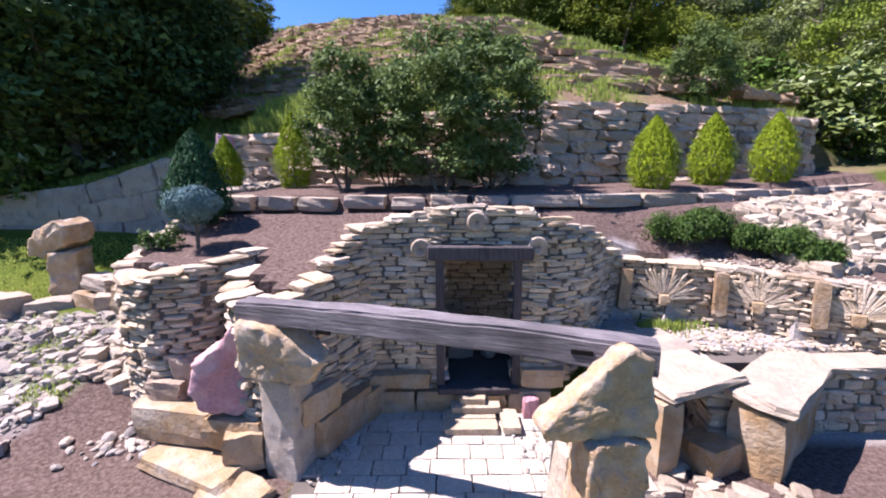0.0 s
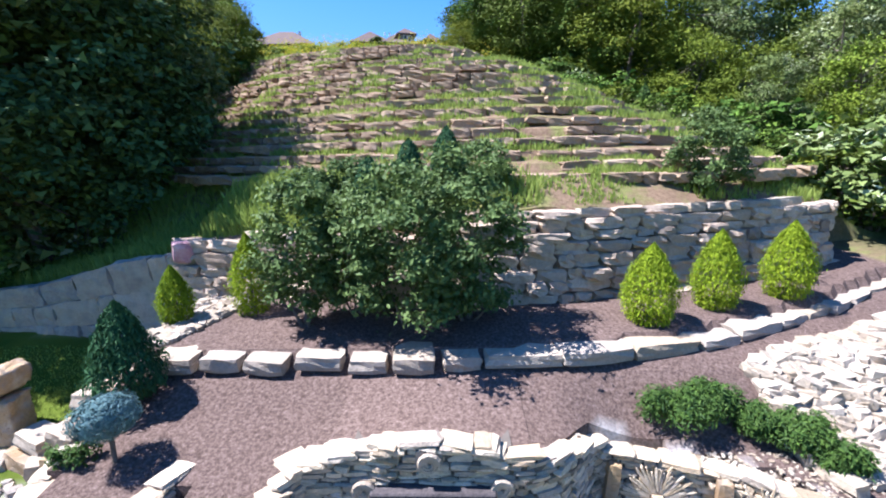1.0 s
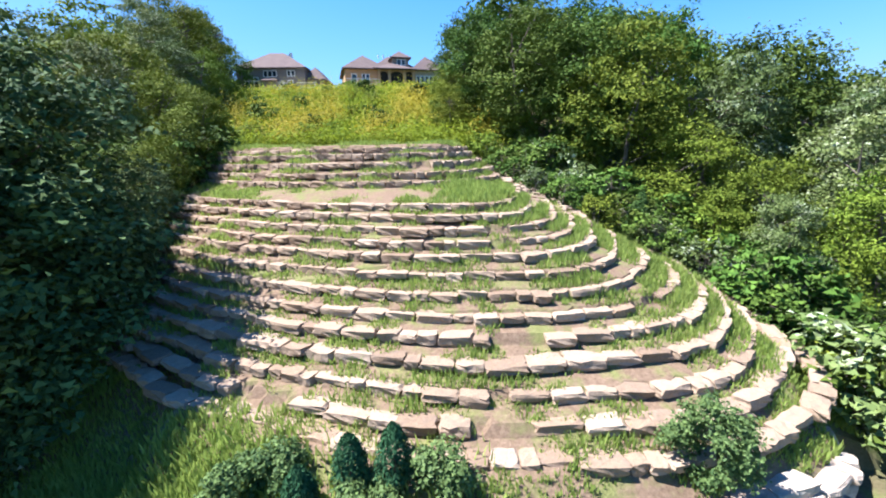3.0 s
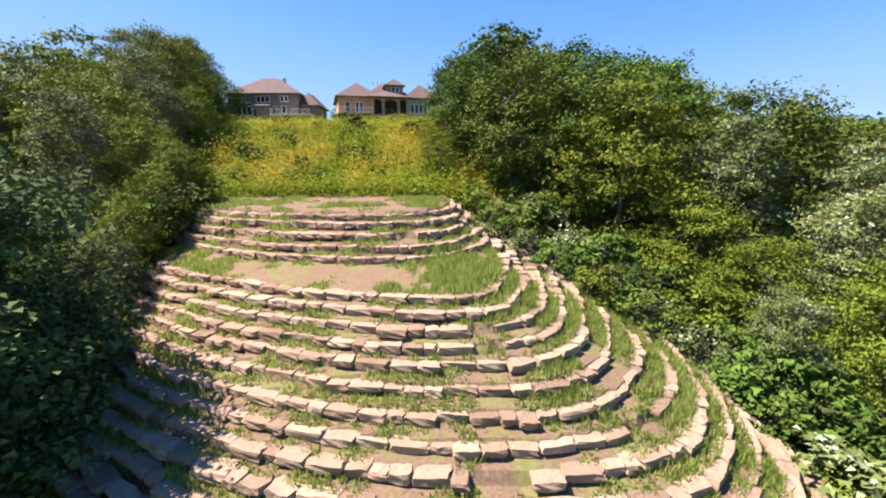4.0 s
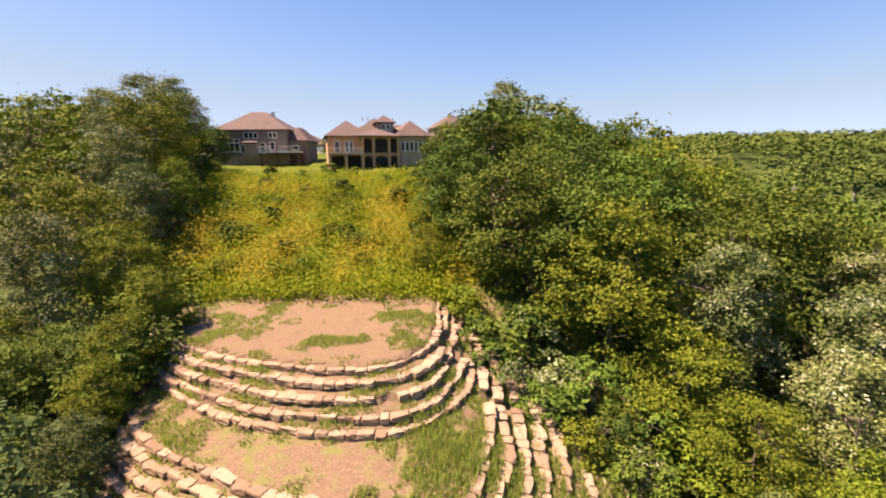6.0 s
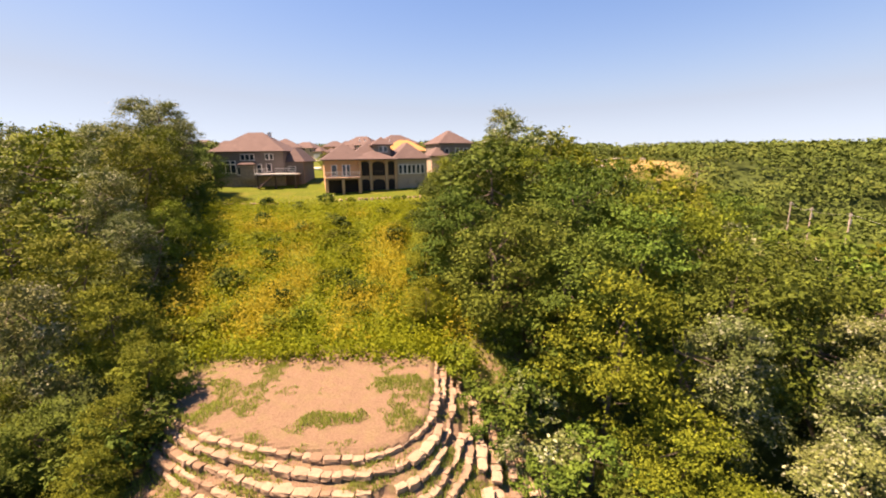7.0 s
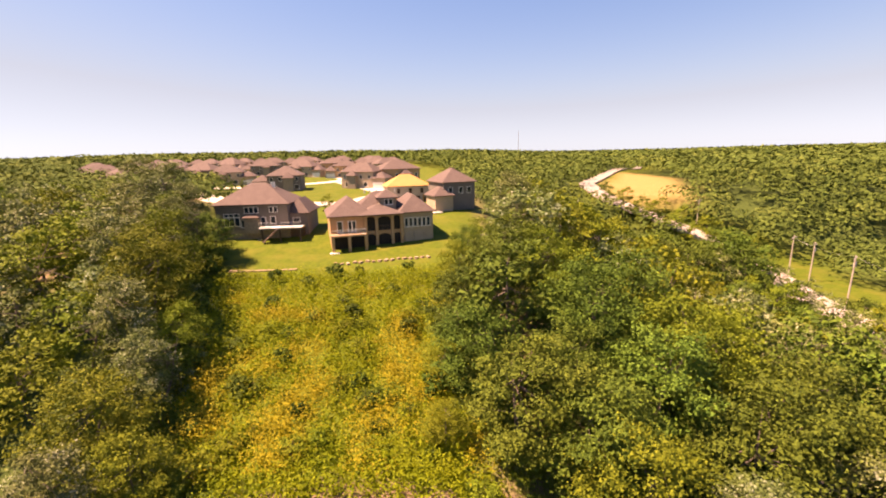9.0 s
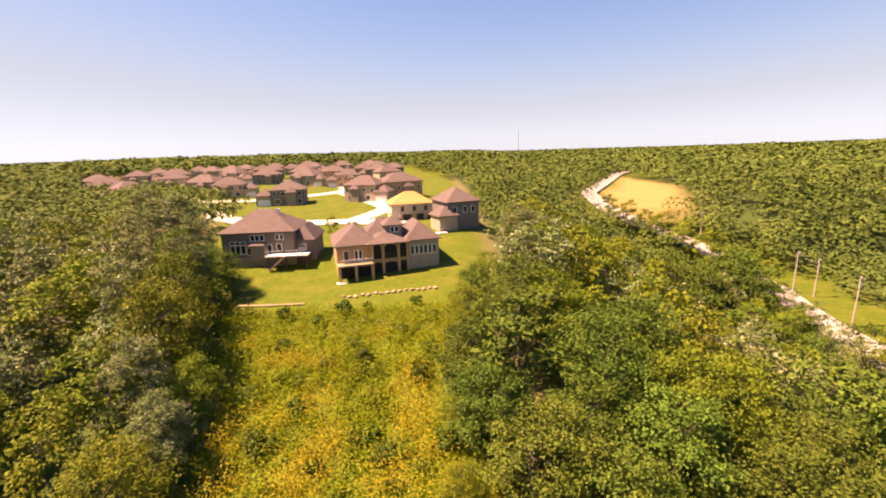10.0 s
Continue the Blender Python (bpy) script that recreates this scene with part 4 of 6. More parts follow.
dry_wall("garden_wall", "low dry-stacked wall with fans of thin stones set on edge",
         [(3.2, 7.72, 1.1, 2.24), (5.0, 7.25, 1.1, 2.15), (6.4, 6.4, 1.0, 2.08), (7.6, 5.7, 0.9, 2.0)], seed=7, cap=0.36, cap_me=CAPS, course=(0.035, 0.09), length=(0.1, 0.36))
dry_wall("garden_wall", "short low wall of rounded fieldstones beside the slab seat", [(5.5, 5.75, -0.1, 1.02), (6.5, 5.72, -0.1, 1.02), (7.6, 5.65, -0.1, 1.0)], course=(0.05, 0.2), length=(0.12, 0.4), seed=9, cap=0.5, cap_me=CAPS)

# ---- patio, cellar door and the beam ----
PAVER = stone_mat("paver", [(0.46, 0.41, 0.33), (0.55, 0.5, 0.42), (0.5, 0.43, 0.34), (0.58, 0.53, 0.46)], scale=4.0, stain_amount=0.35)
OLD_WOOD = wood_mat("weathered_beam", (0.03, 0.027, 0.03), (0.31, 0.28, 0.285), (0.7, 12, 14), 0.9, 3.2)
DARK_WOOD = wood_mat("dark_post", (0.03, 0.026, 0.028), (0.13, 0.112, 0.11), (14, 14, 1.2), 0.9, 2.2)
STEP_PAVER = rock_mesh("step_paver", 210, stone_mat("tan_paver", [(0.46, 0.36, 0.24), (0.5, 0.41, 0.29), (0.42, 0.34, 0.24)], scale=5.0, stain_amount=0.2), 0.03, 0.05, 1)
PAVERS = [rock_mesh("paver", 200 + i, PAVER, 0.035, 0.06, 1) for i in range(4)]


def rocks(name, label, me, at, size, turn=(0, 0, 0), category="boulder", group=""):
    """One stone that stands by itself."""
    t = new(name, me)
    t.matrix_world = pose(*at, *turn) @ Matrix.Diagonal((*size, 1))
    return tagged(t, label, category, group)


def patio():
    rng = random.Random(4)
    p = thing("patio", label="patio of large pale rectangular pavers with open joints", category="patio", kind="structure")
    part("bed", box_bm(((0.3, 4.0, 0.0), (4.4, 4.9, 0.06))), CORE, p)
    y, r = 1.7, 0
    while y < 6.2:
        x = -1.85 + (0.24 if r % 2 else 0)
        while x < 2.3:
            w = rng.choice((0.3, 0.45, 0.45))
            place("paver", rng.choice(PAVERS), p, (x + w / 2, y + 0.15, 0.045 + rng.uniform(-0.006, 0.006)), (w * 0.965, 0.288, 0.06), (rng.uniform(-0.6, 0.6), rng.uniform(-0.6, 0.6), rng.uniform(-0.8, 0.8)))
            x += w
        y, r = y + 0.3, r + 1
    steps = thing("paver_steps", label="loose steps stacked from pale concrete pavers before the door", category="step")
    for x, y, z, turn in [(0.2, 5.62, 0.13, 0), (0.58, 5.62, 0.13, 0), (0.2, 5.9, 0.13, 0), (0.58, 5.9, 0.13, 0), (0.3, 6.0, 0.24, 0), (0.66, 6.0, 0.24, 2), (0.44, 6.08, 0.34, -2), (0.98, 5.72, 0.16, 90)]:
        place("paver", STEP_PAVER, steps, (x, y, z), (0.4 if turn != 90 else 0.5, 0.26, 0.1), (0, 0, turn))
    pebb = [(rng.choice(COBBLES), pose(x, y, 0.06 + rng.uniform(0, 0.03), rng.uniform(0, 90), 0, rng.uniform(0, 180)) @ Matrix.Diagonal((s, s * 0.8, s * 0.6, 1)))
            for x, y, s in [(rng.choice((-1.15 - 0.55 * f + rng.gauss(0, 0.1), 1.4 + rng.gauss(0, 0.25))), 6.2 - 1.6 * f + rng.gauss(0, 0.08), rng.uniform(0.04, 0.11)) for f in [rng.random() for _ in range(170)]]]
    tagged(joined("pebbles", pebb, COBBLE), "small grey and tan pebbles along the patio edge", "pebbles", kind="stuff")


patio()


def cellar_door():
    d = thing("door_1", label="open cellar doorway framed in dark weathered timber", category="doorway", kind="structure")
    part("post", box_bm(((-0.06, 6.3, 1.5), (0.13, 0.2, 2.1)), bevel=0.01), DARK_WOOD, d)
    part("post", box_bm(((1.14, 6.3, 1.5), (0.12, 0.2, 2.1)), bevel=0.01), DARK_WOOD, d)
    part("lintel", box_bm(((0.55, 6.28, 2.66), (1.6, 0.34, 0.22), (0.6, 0.6, 0)), bevel=0.02), DARK_WOOD, d)
    part("sill", box_bm(((0.54, 6.22, 0.44), (1.3, 0.3, 0.1)), bevel=0.015), DARK_WOOD, d)
    room = thing("cellar", label="small dark stone cellar behind the doorway", category="cellar", kind="structure")
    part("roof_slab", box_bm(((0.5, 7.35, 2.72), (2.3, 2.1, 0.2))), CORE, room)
    for c, s in [((-0.52, 7.3, 1.5), (0.12, 2.0, 2.6)), ((1.46, 7.3, 1.5), (0.12, 2.0, 2.6)), ((0.5, 8.26, 1.5), (2.1, 0.12, 2.6))]:
        part("room_wall", box_bm((c, s)), CREAM_STONE, room)
    # floor in the dark core colour, which paints in the dimness of the cellar
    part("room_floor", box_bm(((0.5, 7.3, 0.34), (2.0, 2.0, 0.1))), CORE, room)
    gx, gy = np.meshgrid(np.linspace(-1.0, 1.95, 16), np.linspace(6.63, 8.75, 12))
    v = np.stack([gx, gy, garden(gx, gy) + 0.015], -1).reshape(-1, 3)
    i = np.arange(192).reshape(12, 16)
    link_mesh("mulch_cover", v, np.stack([i[:-1, :-1], i[:-1, 1:], i[1:, 1:], i[1:, :-1]], -1).reshape(-1, 4), bpy.data.materials["mulch_cap"], room)
    dry_wall("cellar_back", "rough stacked stone wall at the back of the cellar", [(-0.46, 8.05, 0.4, 2.62), (0.5, 8.1, 0.4, 2.62), (1.4, 8.05, 0.4, 2.62)], seed=44, depth=0.2)
    chair = thing("leaning_slab", (0.3, 7.5, 0.39), 12, "pale stone slab leaning in the dark cellar", "stone slab")
    place("slab", EDGERS[1], chair, (0, 0, 0.4), (0.5, 0.14, 0.8), (-12, 0, 0))
    rocks("round_stone", "small rounded stone on the cellar floor", COBBLES[2], (0.85, 7.4, 0.55), (0.3, 0.3, 0.32), category="stone")
    # spiral fossils set round the lintel
    for x, z, r in [(-0.35, 2.72, 0.13), (1.42, 2.74, 0.13), (0.5, 3.12, 0.13)]:
        f = thing("spiral_fossil", (x, 6.24, z), label="pale coiled fossil stone set into the wall", category="fossil stone", group="coiled fossils by the door")
        vs, fs, turns, sides = [], [], 44, 6
        for k in range(turns):
            a = k * 0.42
            rr, w = r * (0.12 + 0.88 * (1 - k / turns)), 0.045 * (1 - 0.7 * k / turns)
            for m in range(sides):
                q = m * 2 * math.pi / sides
                vs.append((math.cos(a) * (rr + w * math.cos(q)), -0.02 + w * math.sin(q), math.sin(a) * (rr + w * math.cos(q))))
        for k in range(turns - 1):
            for m in range(sides):
                fs.append((k * sides + m, k * sides + (m + 1) % sides, (k + 1) * sides + (m + 1) % sides, (k + 1) * sides + m))
        fs += [tuple(range(sides)), tuple(range((turns - 1) * sides, turns * sides))]
        link_mesh("coil", vs, fs, PALE_STONE, f)
        place("block", EDGERS[2], f, (0, 0.1, 0), (0.36, 0.16, 0.32))
    # big blocks under the sill and beside the door
    rng = random.Random(12)
    for x, w, z, h, m in [(-0.85, 0.75, 0.22, 0.42, 0), (-0.15, 0.6, 0.22, 0.4, 1), (0.55, 0.85, 0.2, 0.36, 2), (1.35, 0.7, 0.22, 0.42, 3), (1.55, 0.7, 0.62, 0.32, 1), (-0.7, 0.95, 0.6, 0.24, 4)]:
        rocks("foundation_block", "long golden sandstone block at the foot of the cellar front", GOLDS[m % 5], (x, 6.3 + rng.uniform(-0.04, 0.04), z), (w, 0.4, h), (0, 0, rng.uniform(-3, 3)), "stone block", "foundation blocks of the cellar front")
    rocks("red_stone", "small reddish rounded stone by the step", rock_mesh("red_stone", 31, PINK_STONE, 0.06, 0.4, 2), (1.35, 6.02, 0.22), (0.26, 0.24, 0.34))


m_, nt_, b_ = mat_base("mulch_cap", 0.95, 0.1)
nt_.links.new(ramp(nt_, noise_at(nt_, world_at(nt_), 16.0, 10, 0.8), [(0.3, (0.026, 0.017, 0.014)), (0.48, (0.095, 0.066, 0.054)), (0.62, (0.185, 0.136, 0.115)), (0.76, (0.36, 0.285, 0.245))]), b_.inputs["Base Color"])
cellar_door()


def beam():
    b = thing("timber_beam", label="long grey weathered timber beam with mortise holes lying on two boulders", category="beam")
    a, e = Vector((-2.5, 4.98, 2.15)), Vector((1.95, 3.58, 2.24))
    d = e - a
    turn = math.degrees(math.atan2(d.y, d.x))
    bm = bmesh.new()
    bmesh.ops.create_cube(bm, size=1, matrix=Matrix.Diagonal((d.length, 0.29, 0.29, 1)))
    bmesh.ops.subdivide_edges(bm, edges=[q for q in bm.edges if abs(q.verts[0].co.x - q.verts[1].co.x) > 1], cuts=22)
    bmesh.ops.bevel(bm, geom=[q for q in bm.edges if abs(q.verts[0].co.x - q.verts[1].co.x) > 0.01 and len(q.link_faces) == 2 and abs(q.link_faces[0].normal.dot(q.link_faces[1].normal)) < 0.5], offset=0.03, segments=2, affect="EDGES")
    r = random.Random(2)
    for v in bm.verts:
        v.co.y += 0.012 * noise.noise(v.co * 3) + r.uniform(-0.005, 0.005)
        v.co.z += 0.018 * noise.noise(v.co * 2.2 + Vector((7, 0, 0))) + 0.05 * math.sin((v.co.x / d.length + 0.5) * math.pi)
    timber = part("timber", bm, OLD_WOOD, b)
    timber.matrix_world = pose(*((a + e) / 2), 0, 0, turn)
    # near-black plates on the timber face paint the shade inside the mortises
    hole = plain_mat("mortise", (0.012, 0.011, 0.01), 1.0, 0.0)
    for s, z in ((-1.1, 2.07), (1.68, 2.19)):
        q = (a + e) / 2 + d.normalized() * s
        m = part("mortise", box_bm(((0, 0, 0), (0.2, 0.02, 0.05)), bevel=0.006), hole, b, "near-black plate painted as the shade of a mortise hole")
        m.matrix_world = pose(q.x + 0.16 * math.sin(math.radians(turn)), q.y - 0.147 * math.cos(math.radians(turn)), z + 0.03, 0, 0, turn)


beam()


def wedge(name, seed, mat, pts, depth, label, at, turn=0, category="boulder", rough=0.036):
    """A boulder with the outline pts (x, z) and a rough, rounded body of the given depth."""
    edge = []
    for (x0, z0), (x1, z1) in zip(pts, pts[1:] + pts[:1]):
        k = max(2, int(math.hypot(x1 - x0, z1 - z0) / 0.045))
        edge += [(x0 + (x1 - x0) * i / k, z0 + (z1 - z0) * i / k) for i in range(k)]
    rim = np.array(edge)
    mid = rim.mean(0)
    n, rings = len(rim), []
    for r in (0.25, 0.45, 0.65, 0.82, 0.93):
        rings.append((r, -depth / 2 - 0.02 * (1 - r)))
    steps = max(4, int(depth / 0.06))
    for k in range(steps + 1):
        w = -1 + 2 * k / steps
        rings.append((1 - 0.03 * abs(w) ** 6, w * depth / 2 * 0.97))
    rings += [(r, depth / 2) for r in (0.9, 0.6, 0.3)]
    v = [np.column_stack([mid[0] + (rim[:, 0] - mid[0]) * r, np.full(n, y), mid[1] + (rim[:, 1] - mid[1]) * r]) for r, y in rings]
    v = np.concatenate(v + [np.array([[mid[0], rings[0][1], mid[1]], [mid[0], rings[-1][1], mid[1]]])])
    out = []
    for q in v:
        c = Vector(q)
        s = Vector((seed * 3.1, seed * 1.7, 0))
        out.append(c + noise.noise_vector(c * 2.6 + s) * rough * 1.3 + noise.noise_vector(c * 7 + s) * rough * 0.9 + noise.noise_vector(c * 17 + s) * rough * 0.6)
    f = []
    for a in range(len(rings) - 1):
        for i in range(n):
            j = (i + 1) % n
            f.append((a * n + i, a * n + j, (a + 1) * n + j, (a + 1) * n + i))
    last = (len(rings) - 1) * n
    for i in range(n):
        j = (i + 1) % n
        f += [(len(v) - 2, j, i), (len(v) - 1, last + i, last + j)]
    ob = link_mesh(name, out, f, mat, smooth=True)
    bm = bmesh.new()
    bm.from_mesh(ob.data)
    bmesh.ops.recalc_face_normals(bm, faces=bm.faces[:])
    bm.to_mesh(ob.data)
    bm.free()
    ob.matrix_world = pose(*at, 0, 0, turn)
    return tagged(ob, label, category)


TAN_BOULDER = stone_mat("tan_boulder", [(0.42, 0.285, 0.155), (0.46, 0.335, 0.195)], scale=4.2, stain=(0.24, 0.23, 0.24), warm=(0.5, 0.41, 0.3), stain_amount=0.95)
GREY_PILLAR = stone_mat("grey_pillar", [(0.42, 0.37, 0.3), (0.46, 0.4, 0.32)], scale=5.0, stain=(0.16, 0.15, 0.145), warm=(0.36, 0.33, 0.29), stain_amount=0.8)
wedge("stone_pillar", 1, GREY_PILLAR, [(-0.24, -0.3), (0.25, -0.3), (0.24, 1.42), (-0.25, 1.5)], 0.42, "upright grey-tan stone pillar that carries a boulder", (-2.02, 4.93, -0.05), -20, "pillar", 0.014)
wedge("boulder", 2, TAN_BOULDER, [(-0.5, 0.16), (-0.4, 0.02), (0.38, -0.06), (0.54, 0.2), (-0.02, 0.66), (-0.5, 0.7)], 0.42, "large tan wedge-shaped boulder on the stone pillar under the beam", (-1.97, 4.8, 1.45), -6)
wedge("stone_pillar", 3, TAN_BOULDER, [(-0.32, -0.2), (0.32, -0.2), (0.33, 1.5), (0.1, 1.62), (-0.28, 1.56)], 0.42, "squat tan stone pier with grey patches under a boulder", (1.47, 3.42, 0), 8, "pillar")
wedge("boulder", 4, TAN_BOULDER, [(-0.56, 0.14), (-0.5, 0.04), (0.5, 0.0), (0.44, 0.45), (0.4, 0.74), (0.26, 0.82), (0.12, 0.78)], 0.22, "large triangular tan boulder with a grey patch on a stone pier", (1.37, 3.38, 1.56), 4)
rocks("boulder", "narrow pale stone block beside the pier", EDGERS[0], (1.2, 3.75, 0.5), (0.2, 0.4, 1.4), (0, 3, 5))
wedge("pink_boulder", 5, PINK_STONE, [(-0.4, 0.0), (0.0, -0.12), (0.4, 0.02), (0.5, 0.4), (0.36, 0.66), (0.44, 1.0), (0.1, 1.14), (-0.12, 0.86), (-0.42, 0.66), (-0.5, 0.32)], 0.6, "tall pink quartzite boulder standing on a stone ledge", (-2.86, 5.3, 0.82), 12)

# ledge and stepping slabs west of the patio
for x, y, z, w, dd, h, t, k in [(-3.7, 5.42, 0.48, 1.25, 0.6, 0.5, -12, 0), (-2.75, 5.24, 0.48, 0.85, 0.7, 0.46, -8, 1), (-3.3, 4.86, 0.09, 1.5, 0.55, 0.22, -24, 2), (-2.55, 4.42, 0.05, 0.8, 0.6, 0.16, -32, 3), (-2.62, 5.0, 0.35, 0.5, 0.5, 0.5, 10, 4)]:
    rocks("ledge_stone", "broad golden sandstone ledge block in the mulch", GOLDS[k], (x, y, z), (w, dd, h), (0, 0, t), "ledge stone", "ledge stones by the patio")
rocks("grey_stone", "grey upright stone leaning on the curved wall", WALLROCKS[1], (-3.75, 5.6, 1.0), (0.3, 0.22, 0.6), (8, 6, 0), "stone")
rocks("grey_stone", "grey block built into the curved wall", WALLROCKS[3], (-3.95, 5.52, 0.86), (0.55, 0.3, 0.3), (0, 0, -6), "stone")

# golden slabs at the foot of the wing wall
for x, y, z, w, h, t, k in [(-1.52, 5.55, 0.35, 1.1, 0.6, 62, 0), (-1.75, 5.15, 0.85, 0.7, 0.4, 60, 2), (-1.2, 6.08, 0.3, 0.6, 0.5, 60, 3)]:
    rocks("wall_slab", "wide golden sandstone slab in the wing wall", GOLDS[k], (x, y, z), (w, 0.34, h), (0, 0, t), "stone slab", "golden slabs of the wing wall")

# slab seat and platform east of the patio
for x, y, z, w, dd, h, t, k, me in [(3.22, 5.3, 1.14, 1.35, 0.95, 0.13, 22, 0, FLATS), (3.3, 6.3, 1.14, 1.0, 0.95, 0.12, 10, 1, FLATS), (2.75, 5.9, 1.02, 0.8, 0.9, 0.14, 4, 3, FLATS), (4.74, 5.4, 1.0, 2.2, 0.78, 0.16, 38, 2, FLATS), (4.2, 4.98, 0.45, 0.75, 0.62, 0.94, 38, 0, GOLDS), (4.95, 5.55, 0.45, 1.2, 0.6, 0.94, 38, 3, GOLDS), (3.62, 5.0, 0.15, 0.85, 0.5, 0.5, 24, 1, GOLDS), (2.8, 4.95, 0.45, 0.3, 0.5, 1.15, 8, 2, GOLDS), (6.0, 5.75, 1.05, 1.1, 0.5, 0.1, 2, 3, FLATS), (7.1, 5.7, 1.03, 1.1, 0.5, 0.1, -3, 0, FLATS)]:
    rocks("slab_stone", "heavy pale limestone slab of the garden seat", me[k], (x, y, z), (w, dd, h), (0, 0, t), "stone slab", "slabs of the garden seat")
dry_wall("garden_wall", "short stacked stone return under the slab seat", [(3.72, 5.2, 0.0, 1.05), (3.86, 5.9, 0.0, 1.05)], seed=14, course=(0.06, 0.12))
part("bank", box_bm(((5.1, 6.7, 0.5), (4.6, 1.7, 1.04))), CORE, thing("gravel_bank", label="retained bank under the gravel seat", category="bank", kind="structure"))

# fans of thin stones on the low wall
def stone_fan(x, y, turn, rng):
    f = thing("stone_fan", (x, y, 1.55), turn, "fan of thin tan stones set on edge round a round stone", "stone fan", "stone fans on the low wall")
    for k in range(27):
        a = math.radians(4 + 172 * k / 26 + rng.uniform(-2, 2))
        L = rng.uniform(0.32, 0.56)
        place("stone", rng.choice(SLABS), f, (math.cos(a) * (0.1 + L / 2), -0.145, math.sin(a) * (0.1 + L / 2)), (L, 0.1, rng.uniform(0.03, 0.05)), (0, -math.degrees(a), 0))
    place("hub_stone", GOLDS[0], f, (0, -0.2, 0), (0.16, 0.16, 0.18))


rng_f = random.Random(6)
for x, y, t in [(4.05, 7.5, -14), (5.45, 7.0, -29), (6.55, 6.33, -36)]:
    stone_fan(x, y, t, rng_f)
for x, y, t in [(3.35, 7.52, -12), (4.85, 7.1, -20), (6.05, 6.46, -32)]:
    rocks("wall_post", "upright flat tan stone post in the low wall", GOLDS[1], (x, y - 0.03, 1.72), (0.2, 0.24, 0.78), (0, rng_f.uniform(-4, 4), t), "stone post", "stone posts of the low wall")

# balanced rock and blocks at the west end
wedge("balanced_rock", 7, TAN_BOULDER, [(-0.62, 0.02), (-0.2, -0.05), (0.45, 0.3), (0.52, 0.7), (0.3, 0.82), (-0.25, 0.62), (-0.58, 0.25)], 0.7, "large tan boulder balanced on an upright stone", (-8.75, 9.5, 2.05), -10)
wedge("stone_pillar", 8, TAN_BOULDER, [(-0.3, -0.3), (0.34, -0.3), (0.4, 0.85), (-0.2, 0.8)], 0.6, "short leaning tan stone under the balanced rock", (-8.65, 9.4, 1.35), 8, "pillar")
rng_b = random.Random(17)
for x, y, z, w, h in [(-9.6, 8.6, 1.0, 1.3, 0.7), (-10.8, 8.5, 0.9, 1.2, 0.8), (-8.5, 8.75, 0.95, 0.9, 0.5), (-9.2, 8.5, 0.55, 1.4, 0.5), (-10.5, 8.3, 0.4, 1.6, 0.6), (-7.7, 8.9, 1.1, 0.9, 0.4), (-7.0, 8.7, 1.1, 0.8, 0.55), (-6.4, 8.5, 1.3, 0.8, 0.6), (-5.9, 8.6, 1.9, 0.8, 0.5), (-6.6, 8.8, 1.75, 0.7, 0.35), (-7.5, 9.0, 1.5, 0.8, 0.3), (-5.9, 9.4, 2.3, 0.9, 0.4), (-6.6, 9.6, 2.1, 0.8, 0.35), (-5.6, 10.2, 2.7, 0.7, 0.35)]:
    rocks("garden_rock", "tan sandstone block stacked at the end of the bed", rng_b.choice(GOLDS + EDGERS), (x, y, z), (w, rng_b.uniform(0.5, 0.8), h), (rng_b.uniform(-5, 5), rng_b.uniform(-5, 5), rng_b.uniform(-25, 25)), "stone block", "stacked blocks at the end of the bed")


# ---- loose stone ----
def scatter_stones(name, label, mes, mat, count, spot, size, seed):
    rng = random.Random(seed)
    out = []
    for _ in range(count):
        x, y = spot(rng)
        s = size(rng)
        out.append((rng.choice(mes), pose(x, y, gz(x, y) + s * 0.12, rng.uniform(-18, 18), rng.uniform(-18, 18), rng.uniform(0, 360)) @ Matrix.Diagonal((s, s * rng.uniform(0.6, 0.9), s * rng.uniform(0.35, 0.65), 1))))
    return tagged(joined(name, out, mat), label, "stones", kind="stuff")


scatter_stones("river_rock", "rounded grey and white river rocks on the slope", COBBLES + RIPS + RIPS, COBBLE, 1900, lambda r: (lambda y: (-6.2 + 0.45 * max(y - 6.3, 0) - 4.0 * r.random() ** 1.2, y))(r.uniform(4.8, 8.4)), lambda r: 0.045 + 0.27 * r.random() ** 5, 31)
scatter_stones("river_rock", "rounded rocks along the foot of the curved wall", COBBLES, COBBLE, 70, lambda r: (-4.6 + r.gauss(0, 0.35), 5.45 + r.gauss(0, 0.2)), lambda r: 0.06 + 0.2 * r.random() ** 2, 32)
scatter_stones("riprap", "flat cream limestone rubble covering the bank", RIPS, RIPRAP, 900, lambda r: (lambda u, v: (6.3 + 4.6 * u, 6.9 + 1.0 * u + (1.9 + 0.9 * u) * v))(r.random(), r.random()), lambda r: r.uniform(0.16, 0.5), 33)
scatter_stones("rubble", "cream limestone chips beside the slab wall", RIPS, RIPRAP, 460, lambda r: (lambda v: (-5.4 + 0.8 * v + r.uniform(-0.75, 0.65), 9.1 + 2.4 * v))(r.random()), lambda r: r.uniform(0.07, 0.26), 34)
scatter_stones("gravel", "pale crushed gravel over the seating area", RIPS, RIPRAP, 1100, lambda r: (r.uniform(2.7, 7.2), r.uniform(6.1, 7.5)), lambda r: r.uniform(0.02, 0.09), 35)
